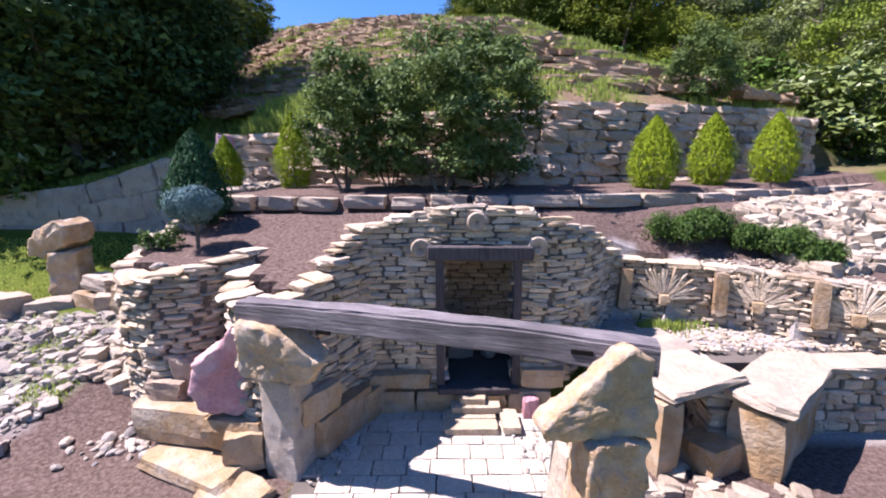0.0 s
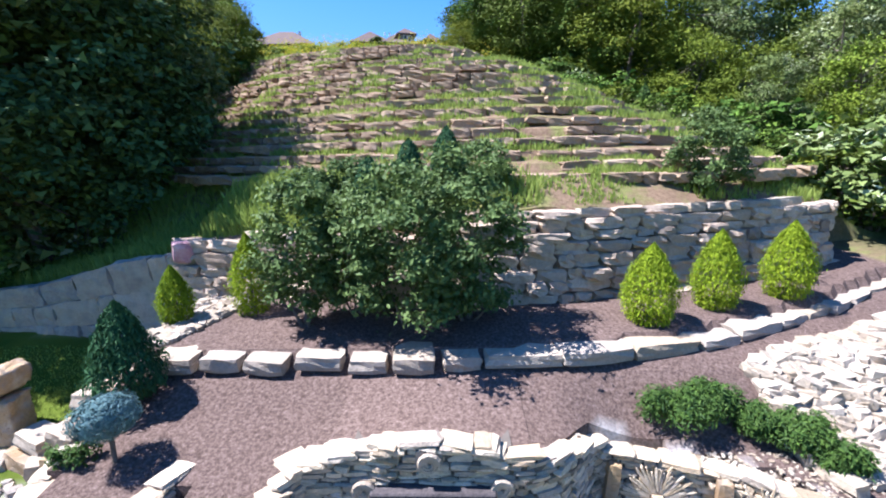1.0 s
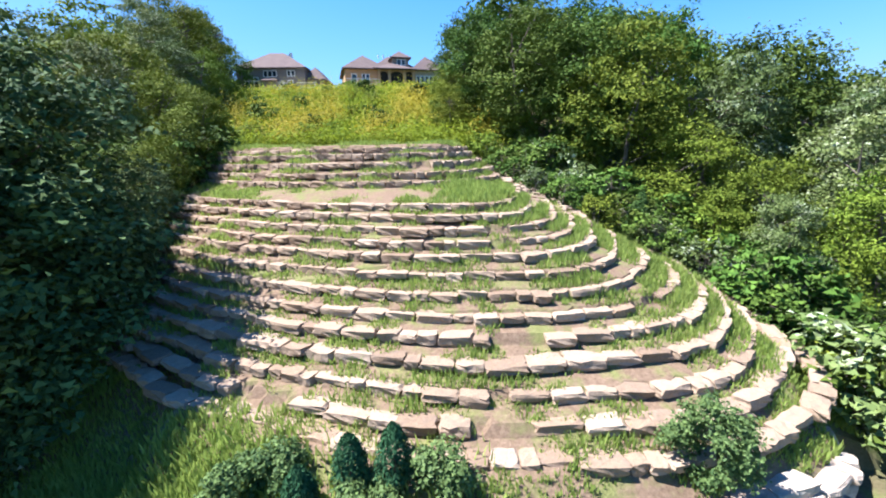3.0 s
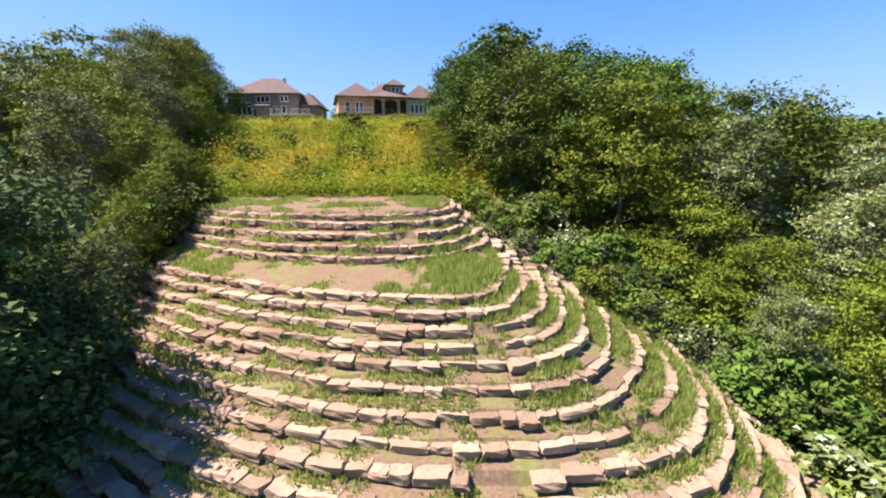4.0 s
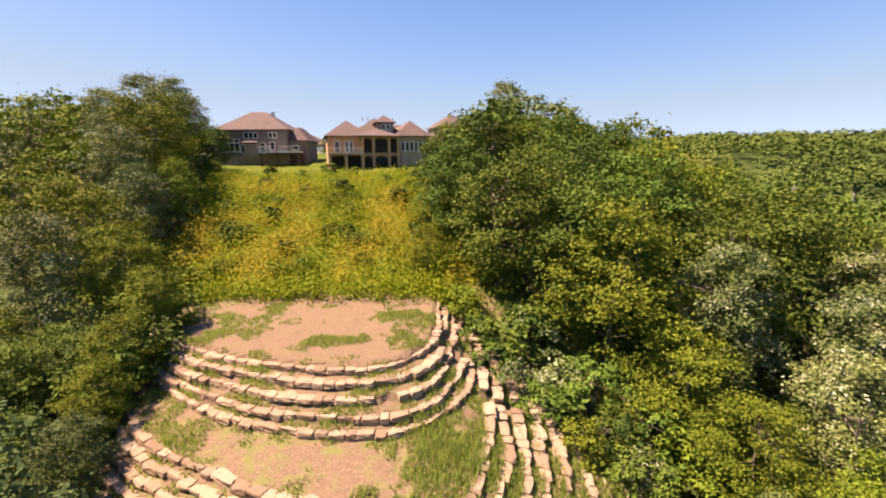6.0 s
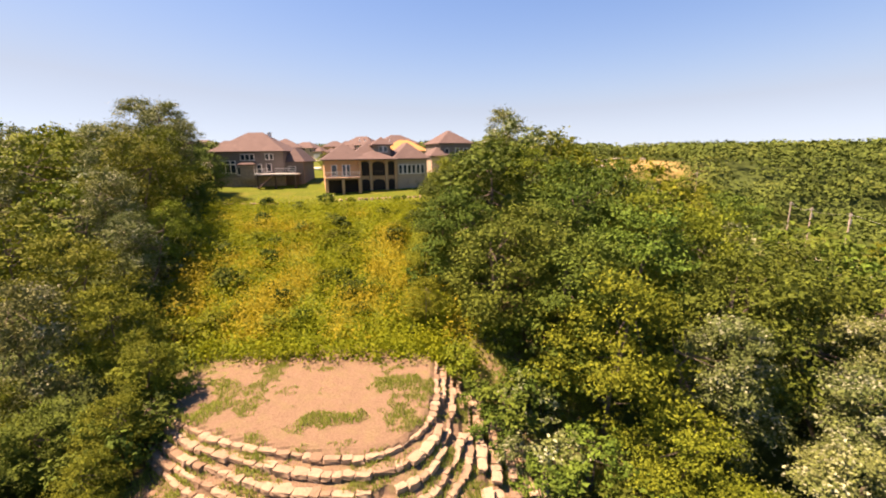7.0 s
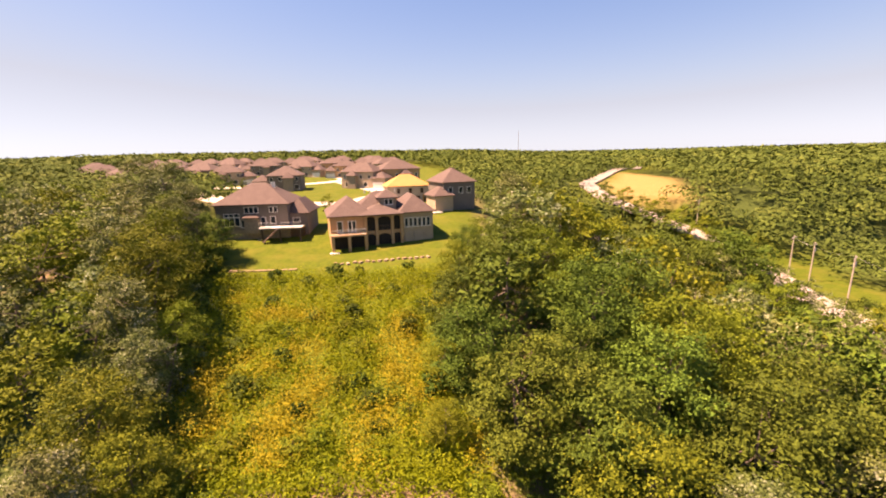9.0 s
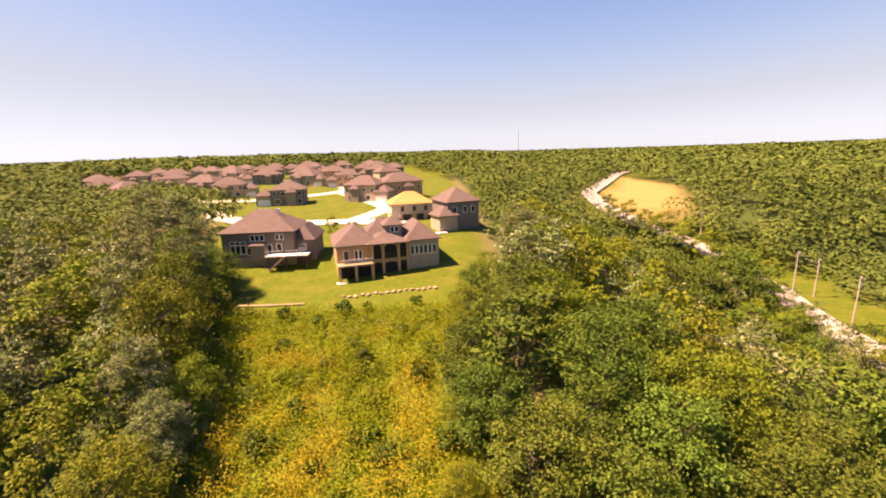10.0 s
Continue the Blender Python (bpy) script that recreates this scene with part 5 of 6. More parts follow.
scatter_stones("rubble", "cream flat stones capping the west bed", RIPS, RIPRAP, 160, lambda r: (-5.6 + r.gauss(0, 0.35), r.uniform(6.6, 9.6)), lambda r: r.uniform(0.15, 0.45), 36)

scatter_stones("rubble", "broken tan stones at the foot of the seat and the pier", RIPS, RIPRAP, 90, lambda r: (r.uniform(2.0, 4.4), r.uniform(3.7, 5.3)), lambda r: 0.06 + 0.3 * r.random() ** 2, 37)

# ---- garden plants ----
LEAF_CONE = leaf_mat("arborvitae_leaves", (0.05, 0.1, 0.004), (0.29, 0.365, 0.013), 0.7, 0.25, spec=0.1)
LEAF_DARK = leaf_mat("spruce_needles", (0.014, 0.045, 0.018), (0.05, 0.115, 0.045), 0.7, 0.12, spec=0.1)
LEAF_BLUE = leaf_mat("blue_needles", (0.05, 0.1, 0.105), (0.15, 0.235, 0.235), 0.7, 0.12, spec=0.1)
LEAF_JUN = leaf_mat("juniper_leaves", (0.016, 0.045, 0.01), (0.085, 0.145, 0.025), 0.6, 0.2)
LEAF_BUSH = leaf_mat("bush_leaves", (0.028, 0.058, 0.016), (0.135, 0.195, 0.055), 0.6, 0.22, back=(0.165, 0.22, 0.065), spec=0.14)
GRASS = leaf_mat("grass_blades", (0.13, 0.19, 0.032), (0.31, 0.39, 0.08), 0.7, 0.45, back=(0.36, 0.39, 0.11), spec=0.1)
GOLDENROD = leaf_mat("goldenrod", (0.2, 0.19, 0.012), (0.4, 0.33, 0.022), 0.7, 0.35)
WEED = leaf_mat("weed_leaves", (0.085, 0.14, 0.008), (0.23, 0.28, 0.016), 0.7, 0.4, back=(0.3, 0.3, 0.02), spec=0.1)


def cone_shrub(name, label, x, y, h, r, mat, seed, base=0.0, power=0.75, n=2600, leaf=0.1, category="shrub", group="", egg=False):
    """A clipped shrub: egg or cone outline, made of upright sprays."""
    rng = np.random.default_rng(seed)
    t = rng.random(n) ** 0.85
    a = rng.uniform(0, 2 * np.pi, n)
    prof = np.where(t < 0.36, 0.62 + 0.38 * np.sin(np.clip(t / 0.36, 0, 1) * np.pi / 2), np.clip(1 - np.clip((t - 0.36) / 0.64, 0, 1) ** 1.45, 0, 1) ** 0.85) if egg else np.minimum(1, (t / 0.22) ** 0.6) * np.clip(1 - np.clip((t - 0.2) / 0.8, 0, 1) ** (1 / power), 0, 1) ** power
    lump = 1 + 0.10 * np.sin(5 * a + 9 * t) + 0.07 * rng.normal(size=n)
    rad = r * prof * lump * rng.uniform(0.72, 1.04, n)
    p = np.stack([np.cos(a) * rad, np.sin(a) * rad, base + t * (h - base)], 1)
    nn = np.stack([np.cos(a), np.sin(a), np.full(n, 0.45)], 1) + rng.normal(size=(n, 3)) * 0.4
    nn /= np.linalg.norm(nn, axis=1, keepdims=True)
    root = thing(name, (x, y, gz(x, y) - 0.02), 0, label, category, group)
    vs, fs = [], []
    limb(vs, fs, (0, 0, -0.1), (0, 0, h * 0.7), 0.05, 0.015)
    link_mesh("stem", np.concatenate(vs), fs, BARK, root)
    v, q = leaf_quads(p, nn, leaf * 1.25, rng, 0.32, up=2.5)
    link_mesh("foliage", v, q, mat, root)
    return root


for i, (x, y, h, r) in enumerate([(4.95, 10.05, 1.68, 0.56), (6.75, 10.75, 1.78, 0.52), (8.75, 11.3, 1.82, 0.54)]):
    cone_shrub("arborvitae", "egg-shaped bright yellow-green arborvitae on the mulch terrace", x, y, h, r, LEAF_CONE, 300 + i, 0.0, 0.62, 9000, 0.062, egg=True, group="arborvitae on the upper terrace")
for i, (x, y, h, r) in enumerate([(-5.2, 10.25, 1.3, 0.36), (-3.75, 10.75, 1.85, 0.45)]):
    cone_shrub("arborvitae", "narrow yellow-green arborvitae by the slab wall", x, y, h, r, LEAF_CONE, 310 + i, 0.0, 0.75, 6500, 0.062, egg=True, group="arborvitae on the upper terrace")
cone_shrub("spruce", "dark green cone-shaped dwarf spruce in the mulch bed", -4.72, 8.1, 1.8, 0.58, LEAF_DARK, 320, 0.0, 0.72, 6000, 0.09)


cone_shrub("cedar", "small dark green cedar at the edge of the woods", 12.6, 28.4, 3.2, 0.9, LEAF_JUN, 321, 0.0, 0.8, 3500, 0.16, category="tree")


def ball_tree():
    x, y = -4.12, 6.9
    root = thing("blue_spruce", (x, y, gz(x, y)), 0, "small grafted blue spruce with a round top on a bare stem", "shrub")
    vs, fs = [], []
    limb(vs, fs, (0, 0, -0.1), (0.02, 0, 0.5), 0.035, 0.03)
    for k in range(7):
        a = k * 0.9
        limb(vs, fs, (0.02, 0, 0.45), (0.3 * math.cos(a), 0.3 * math.sin(a), 0.62), 0.02, 0.006)
    link_mesh("trunk", np.concatenate(vs), fs, BARK, root)
    rng = np.random.default_rng(5)
    n = 3400
    d = rng.normal(size=(n, 3))
    d /= np.linalg.norm(d, axis=1, keepdims=True)
    p = d * (np.array([0.42, 0.42, 0.3]) * (1 + 0.08 * np.sin(7 * d[:, :1]) + 0.06 * rng.normal(size=(n, 1))) * rng.uniform(0.6, 1, (n, 1)) ** 0.4) + np.array([0, 0, 0.74])
    v, q = leaf_quads(p, d, 0.08, rng, 0.3)
    link_mesh("crown", v, q, LEAF_BLUE, root)


ball_tree()


def mound(name, label, x, y, rx, ry, h, mat, seed, n=2500, leaf=0.09, lumps=22, category="shrub", group="", ratio=0.55, up=0.0, airy=False):
    """A spreading bush of leafy lumps on short stems."""
    rng = np.random.default_rng(seed)
    p, nn, c = spray_points(rng, n, h, 1.0, -h * 0.06, lumps, -0.2) if airy else crown_points(rng, n, h, 1.0, -h * 0.12, lumps, 0.34, 0.2)
    p *= np.array([rx, ry, 1.0])
    c = c * np.array([rx, ry, 1.0])
    p[:, 2] = np.maximum(p[:, 2], 0.02)
    root = thing(name, (x, y, gz(x, y) - 0.02), 0, label, category, group)
    for k in range(0, min(len(c), 12), 3):
        vs, fs = [], []
        limb(vs, fs, (c[k][0] * 0.1, c[k][1] * 0.1, -0.1), c[k] * 0.8, 0.012 * h + 0.006, 0.006)
        link_mesh("stem", np.concatenate(vs), fs, BARK, root)
    v, q = leaf_quads(p, nn, leaf, rng, ratio, up=up)
    link_mesh("foliage", v, q, mat, root)
    return root


for i, (x, y, rx, ry, h) in enumerate([(4.55, 7.95, 0.75, 0.5, 0.62), (5.1, 8.05, 0.6, 0.45, 0.6), (5.75, 7.8, 0.4, 0.35, 0.45), (6.3, 7.65, 0.6, 0.5, 0.55), (6.55, 7.2, 0.45, 0.4, 0.42)]):
    mound("juniper", "low spreading dark green juniper at the edge of the mulch bed", x, y, rx, ry, h, LEAF_JUN, 330 + i, 4200, 0.1, group="junipers on the lower terrace", ratio=0.25, up=1.2)
mound("low_plant", "small olive green ground-hugging plant beside the spruce", -4.75, 6.95, 0.35, 0.3, 0.25, LEAF_JUN, 340, 700, 0.07, 8)
for i, (x, y, r, h, n) in enumerate([(-2.3, 10.0, 0.85, 3.3, 7000), (-0.05, 9.75, 1.35, 3.5, 10000), (1.15, 10.15, 1.25, 3.7, 9500), (-1.3, 10.5, 0.8, 2.9, 6000)]):
    mound("viburnum", "tall loose deciduous shrub with grey-green leaves on the terrace", x, y, r, r, h, LEAF_BUSH, 350 + i, n, 0.12, 34, "shrub", "tall shrubs before the retaining wall", airy=True, up=0.6)
mound("hill_bush", "rounded grey-green bush on the slope above the wall", 7.85, 13.2, 0.85, 0.85, 2.3, LEAF_BUSH, 360, 7000, 0.1, 26, airy=True, up=0.6)
for i, (x, y, h) in enumerate([(-1.25, 12.5, 1.35), (-0.25, 12.95, 1.35), (0.75, 12.9, 1.5)]):
    cone_shrub("upright_juniper", "narrow dark blue-green juniper behind the wall", x, y, h, 0.42, LEAF_DARK, 370 + i, 0.0, 0.6, 2600, 0.1, group="upright junipers behind the wall")
for i, (x, y, r, h) in enumerate([(-2.9, 12.9, 0.8, 1.3), (1.7, 12.7, 0.9, 1.2), (-2.0, 13.2, 0.8, 1.2), (0.2, 12.4, 0.9, 0.8)]):
    mound("wild_bush", "wild grey-green bush in tall grass above the wall", x, y, r, r, h, LEAF_BUSH, 380 + i, 2200, 0.12, 22)


def blades(name, label, spots, height, mat, seed, width=0.03, lean=0.35):
    """Grass: thin leaning blades, three to a tuft or more."""
    rng = np.random.default_rng(seed)
    p = np.asarray(spots, float)
    z = ground_z(p[:, 0], p[:, 1]) - 0.02
    n = len(p)
    h = height * rng.uniform(0.5, 1.25, n) if np.isscalar(height) else height * rng.uniform(0.6, 1.2, n)
    a = rng.uniform(0, 2 * np.pi, n)
    s = np.stack([np.cos(a), np.sin(a), np.zeros(n)], 1) * (width * rng.uniform(0.7, 1.4, n))[:, None]
    l = np.stack([rng.normal(size=n), rng.normal(size=n), np.zeros(n)], 1) * (lean * h)[:, None] * 0.6
    b = np.stack([p[:, 0], p[:, 1], z], 1)
    up = np.stack([np.zeros(n), np.zeros(n), h], 1)
    v = np.stack([b - s, b + s, b + s * 0.75 + up * 0.6 + l * 0.45, b + up + l], 1).reshape(-1, 3)
    f = np.arange(4 * n).reshape(-1, 4)
    return tagged(link_mesh(name, v, f, mat), label, "grass", kind="stuff")


def hill_grass():
    rng = np.random.default_rng(40)
    n = 240000
    x, y = rng.uniform(-14, 14.5, n), rng.uniform(11.8, 41, n)
    g = np.array([noise.noise(Vector((a * 0.55, b * 0.55, 4.0))) + 0.5 * noise.noise(Vector((a * 1.7, b * 1.7, 9.0))) for a, b in zip(x, y)])
    _, cx, cy, b, ar, al = level_at(np.full(n, 2.35))
    big = np.exp(-(((x - 3.9) / 2.6) ** 2 + ((y - 25.2) / 2.0) ** 2))
    side = sstep(8, 11.5, x) * 0.4 + sstep(0.8, 0.0, y - wall_y(x) - 0.6) * 0.0 + sstep(-5, -9, x) * 0.25
    bench = (y > wall_y(x) + 0.7)
    flat = np.hypot((x + 4.6) / 9, (y - 36) / 6.5) < 1
    lower = (y < 15.5) & (x < 1.5)
    spots = np.exp(-((x - 1.0) / 1.5) ** 2 - ((y - 34.6) / 2.4) ** 2) + np.exp(-((x + 3.6) / 1.6) ** 2 - ((y - 31.4) / 0.9) ** 2) + 0.8 * np.exp(-((x + 10.2) / 1.2) ** 2 - ((y - 33.6) / 1.6) ** 2)
    dens = g + 0.16 + 0.9 * spots + 0.9 * big + side + 0.1 * lower - 0.42 * flat + 0.12 * sstep(3, -5, x) * (y < 22) - 0.45 * np.exp(-((x + 3.0) / 5.5) ** 2 - ((y - 24.6) / 1.3) ** 2) + 0.2 * sstep(3.5, 6, x) * (y > 18)
    keep = (dens > 0.04 + rng.random(n) * 0.25) & bench
    x, y, dens, big, lower = x[keep][:105000], y[keep][:105000], dens[keep][:105000], big[keep][:105000], lower[keep][:105000]
    blades("hill_grass", "tufts of green and dry grass growing between the stone rows", np.stack([x, y], 1), 0.11 + 0.27 * np.clip(dens, 0, 1) + 0.04 * (y > 17) * (x > -3) + 0.12 * big + 0.1 * lower, GRASS, 41, 0.024)


hill_grass()


def tall_grass():
    rng = np.random.default_rng(43)
    x = np.concatenate([rng.uniform(-13, -2.2, 5500), rng.uniform(-13, 3.0, 2500)])
    y = wall_y(x) + 0.75 + np.abs(rng.normal(0, 0.9, len(x)))
    blades("tall_grass", "band of tall ragged grass along the top of the wall", np.stack([x, y], 1), 0.42, GRASS, 44, 0.03)
    x, y = rng.uniform(-16, -5.6, 9000), rng.uniform(8.8, 12.2, 9000)
    k = y < wall_y(x) - 0.2
    blades("lawn_patch", "patch of mown lawn below the slab wall", np.stack([x[k], y[k]], 1), 0.08, GRASS, 45, 0.02)
    x, y = rng.normal(-6.9, 1.1, 3600), rng.normal(6.4, 1.0, 3600)
    c = np.round(x * 1.1) + np.round(y * 1.1)
    k = (c % 4 == 0) & (x < -6.1)
    blades("weed_tufts", "tufts of weeds among the river rocks", np.stack([x[k], y[k]], 1), 0.13, GRASS, 46, 0.012)
    x, y = 3.5 + np.abs(rng.normal(0, 0.5, 500)), 7.3 - np.abs(rng.normal(0, 0.12, 500)) - 0.25 * np.abs(rng.normal(0, 0.5, 500))
    blades("weed_tufts", "weeds at the foot of the low wall", np.stack([x, y], 1), 0.16, GRASS, 47, 0.02)


tall_grass()


# ---- the meadow ----
def weeds(name, label, mat, spots, seed, n_each, size, leaf):
    """Clumps of wild flowers and weeds as one mass of leaves."""
    rng = np.random.default_rng(seed)
    s = np.asarray(spots, float)
    k = np.repeat(np.arange(len(s)), n_each)
    d = rng.normal(size=(len(k), 3)) * np.array([0.45, 0.45, 0.3])
    r = size * (0.5 + rng.random(len(s)))[k][:, None]
    z = ground_z(s[:, 0], s[:, 1])
    p = np.stack([s[k, 0], s[k, 1], z[k]], 1) + d * r + np.stack([np.zeros(len(k))] * 2 + [0.55 * r[:, 0]], 1)
    nn = d / (np.linalg.norm(d, axis=1, keepdims=True) + 1e-6) + np.array([0, 0, 0.7]) + rng.normal(size=d.shape) * 0.4
    nn /= np.linalg.norm(nn, axis=1, keepdims=True)
    v, q = leaf_quads(p, nn, leaf, rng, 0.6)
    return tagged(link_mesh(name, v, q, mat), label, "wild plants", kind="stuff")


def meadow():
    rng = np.random.default_rng(50)
    n = 4200
    y = rng.uniform(38.5, 71, n)
    x = rng.uniform(0, 1, n) * (np.interp(y, [38, 48, 60, 71], [6, 6, 4, 8]) + np.interp(y, [38, 48, 60, 71], [17, 22, 26, 30])) - np.interp(y, [38, 48, 60, 71], [17, 22, 26, 30])
    g = np.array([noise.noise(Vector((a * 0.22, b * 0.3, 2.0))) + 0.4 * noise.noise(Vector((a * 0.7, b * 0.7, 5.0))) for a, b in zip(x, y)])
    on = ~((np.hypot((x + 4.6) / 9.8, (y - 35.5) / 2.9) < 1))
    yellow = (g > np.where(y < 54, 0.06, 0.26)) & (y > 41) & (y < 64) & on
    weeds("goldenrod", "yellow goldenrod in flower across the meadow", GOLDENROD, np.stack([x, y], 1)[yellow][:950], 51, 34, 1.5, 0.2)
    weeds("meadow_weeds", "rank green weeds and tall grass of the meadow", WEED, np.stack([x, y], 1)[~yellow & on][:2900], 52, 24, 1.15, 0.26)
    r = random.Random(9)
    for i, (a, b, h) in enumerate([(-8.0, 57.5, 2.2), (-12.5, 69.5, 2.4), (-15.5, 66.5, 1.8), (-4.0, 64.0, 1.6), (-9.5, 71.0, 1.3), (-14.0, 52.0, 1.8), (-6.0, 49.0, 1.6), (-1.5, 55.5, 2.0), (-18.0, 60.5, 2.0), (-2.5, 72.5, 1.6), (-20.5, 68.5, 2.0), (-11.0, 46.5, 1.6), (1.0, 48.0, 2.2), (-17.0, 48.5, 2.2)]):
        mound("meadow_bush", "green bush standing in the weedy meadow", a, b, h * 0.62, h * 0.62, h, LEAF_OAK, 400 + i, 900, 0.3, 16, group="bushes in the meadow")


    for i in range(46):
        b = r.uniform(42, 71)
        a = r.uniform(float(np.interp(b, [42, 55, 71], [-19, -23, -28])), float(np.interp(b, [42, 55, 71], [2, 0, 3])))
        ob = woods_tree(r.choice(["bush_c", "bush_c", "bush_a"]), a, b, r.uniform(0.9, 1.9), r.uniform(0, 360), r.uniform(1.0, 1.4))
        tagged(ob, "low green bush among the weeds of the meadow", "bush", "bushes in the meadow")


meadow()

# ---- houses on the plateau ----
STUCCO = plain_mat("tan_stucco", (0.42, 0.255, 0.135), 0.9, 0.2, vary=0.15, scale=0.8)
GREY_WALL = plain_mat("grey_stucco", (0.16, 0.135, 0.115), 0.9, 0.2, vary=0.15, scale=0.8)
BEIGE_WALL = plain_mat("beige_stucco", (0.36, 0.28, 0.2), 0.9, 0.2, vary=0.15, scale=0.8)
STONE_VENEER = plain_mat("stone_veneer", (0.25, 0.2, 0.15), 0.9, 0.2, vary=0.4, scale=2.5)
WHITE_TRIM = plain_mat("white_trim", (0.72, 0.68, 0.6), 0.6, 0.3, vary=0.05)
DARK_TRIM = plain_mat("dark_trim", (0.09, 0.06, 0.045), 0.7, 0.3, vary=0.1)
RAW_WOOD = plain_mat("raw_sheathing", (0.42, 0.225, 0.08), 0.85, 0.2, vary=0.15, scale=0.6)
WRAP = plain_mat("house_wrap", (0.45, 0.37, 0.29), 0.8, 0.2, vary=0.08, scale=0.4)
CONCRETE = plain_mat("pale_concrete", (0.55, 0.49, 0.4), 0.9, 0.2, vary=0.15, scale=0.3)


def shingle_mat():
    m, nt, b = mat_base("roof_shingles", 0.9, 0.2)
    v = world_at(nt)
    br = nt.nodes.new("ShaderNodeTexBrick")
    br.inputs["Scale"].default_value = 1.6
    br.inputs["Color1"].default_value, br.inputs["Color2"].default_value, br.inputs["Mortar"].default_value = (0.125, 0.092, 0.08, 1), (0.1, 0.072, 0.063, 1), (0.07, 0.05, 0.044, 1)
    nt.links.new(v, br.inputs["Vector"])
    c = mix(nt, 0.5, br.outputs[0], ramp(nt, noise_at(nt, v, 0.7, 5), [(0.3, (0.095, 0.068, 0.06)), (0.7, (0.15, 0.11, 0.094))]))
    nt.links.new(c, b.inputs["Base Color"])
    return m


ROOF = shingle_mat()
_g, _gn, _gb = mat_base("window_glass", 0.08, 0.6)
_gb.inputs["Base Color"].default_value = (0.02, 0.025, 0.03, 1)
GLASS = _g


def hip_bm(x0, x1, y0, y1, z, rise, over=0.5, thick=0.16):
    """A hipped roof over the box, with eaves and a fascia."""
    bm = bmesh.new()
    x0, x1, y0, y1 = x0 - over, x1 + over, y0 - over, y1 + over
    w, d = x1 - x0, y1 - y0
    r = min(w, d) / 2
    if w >= d:
        a, b = (x0 + r, (y0 + y1) / 2), (x1 - r + 0.02, (y0 + y1) / 2)
    else:
        a, b = ((x0 + x1) / 2, y0 + r), ((x0 + x1) / 2, y1 - r + 0.02)
    lo = [bm.verts.new((x, y, z - thick)) for x, y in ((x0, y0), (x1, y0), (x1, y1), (x0, y1))]
    up = [bm.verts.new((x, y, z)) for x, y in ((x0, y0), (x1, y0), (x1, y1), (x0, y1))]
    ra, rb = bm.verts.new((*a, z + rise)), bm.verts.new((*b, z + rise))
    bm.faces.new(lo[::-1])
    for i in range(4):
        bm.faces.new((lo[i], lo[(i + 1) % 4], up[(i + 1) % 4], up[i]))
    if w >= d:
        bm.faces.new((up[0], up[1], rb, ra)), bm.faces.new((up[2], up[3], ra, rb)), bm.faces.new((up[1], up[2], rb)), bm.faces.new((up[3], up[0], ra))
    else:
        bm.faces.new((up[1], up[2], rb, ra)), bm.faces.new((up[3], up[0], ra, rb)), bm.faces.new((up[0], up[1], ra)), bm.faces.new((up[2], up[3], rb))
    return bm


def window(house, x, z, w, h, y=0.0, frame=None, side=0):
    """A framed window set proud of a wall that faces front (side 0) or right (side 1)."""
    def turned(bm):
        if side:
            bmesh.ops.transform(bm, matrix=pose(y, 0, 0, 0, 0, 90), verts=bm.verts[:])
        return bm
    yy = y if not side else 0.0
    f = part("window", turned(box_bm(((x, yy - 0.03, z + h + 0.05), (w + 0.2, 0.1, 0.1)), ((x, yy - 0.03, z - 0.06), (w + 0.24, 0.14, 0.12)), ((x - w / 2 - 0.05, yy - 0.03, z + h / 2), (0.1, 0.1, h)), ((x + w / 2 + 0.05, yy - 0.03, z + h / 2), (0.1, 0.1, h)))), frame or WHITE_TRIM, house)
    part("pane", turned(box_bm(((x, yy - 0.015, z + h / 2), (w, 0.05, h)))), GLASS, f)


def rail(house, x0, x1, y, z, mat):
    r = part("railing", box_bm((((x0 + x1) / 2, y, z + 0.95), (x1 - x0, 0.08, 0.08)), (((x0 + x1) / 2, y, z + 0.12), (x1 - x0, 0.06, 0.06))), mat, house)
    for k in range(int((x1 - x0) / 0.3) + 1):
        part("baluster", box_bm(((x0 + k * 0.3, y, z + 0.52), (0.04, 0.04, 0.8))), mat, r)


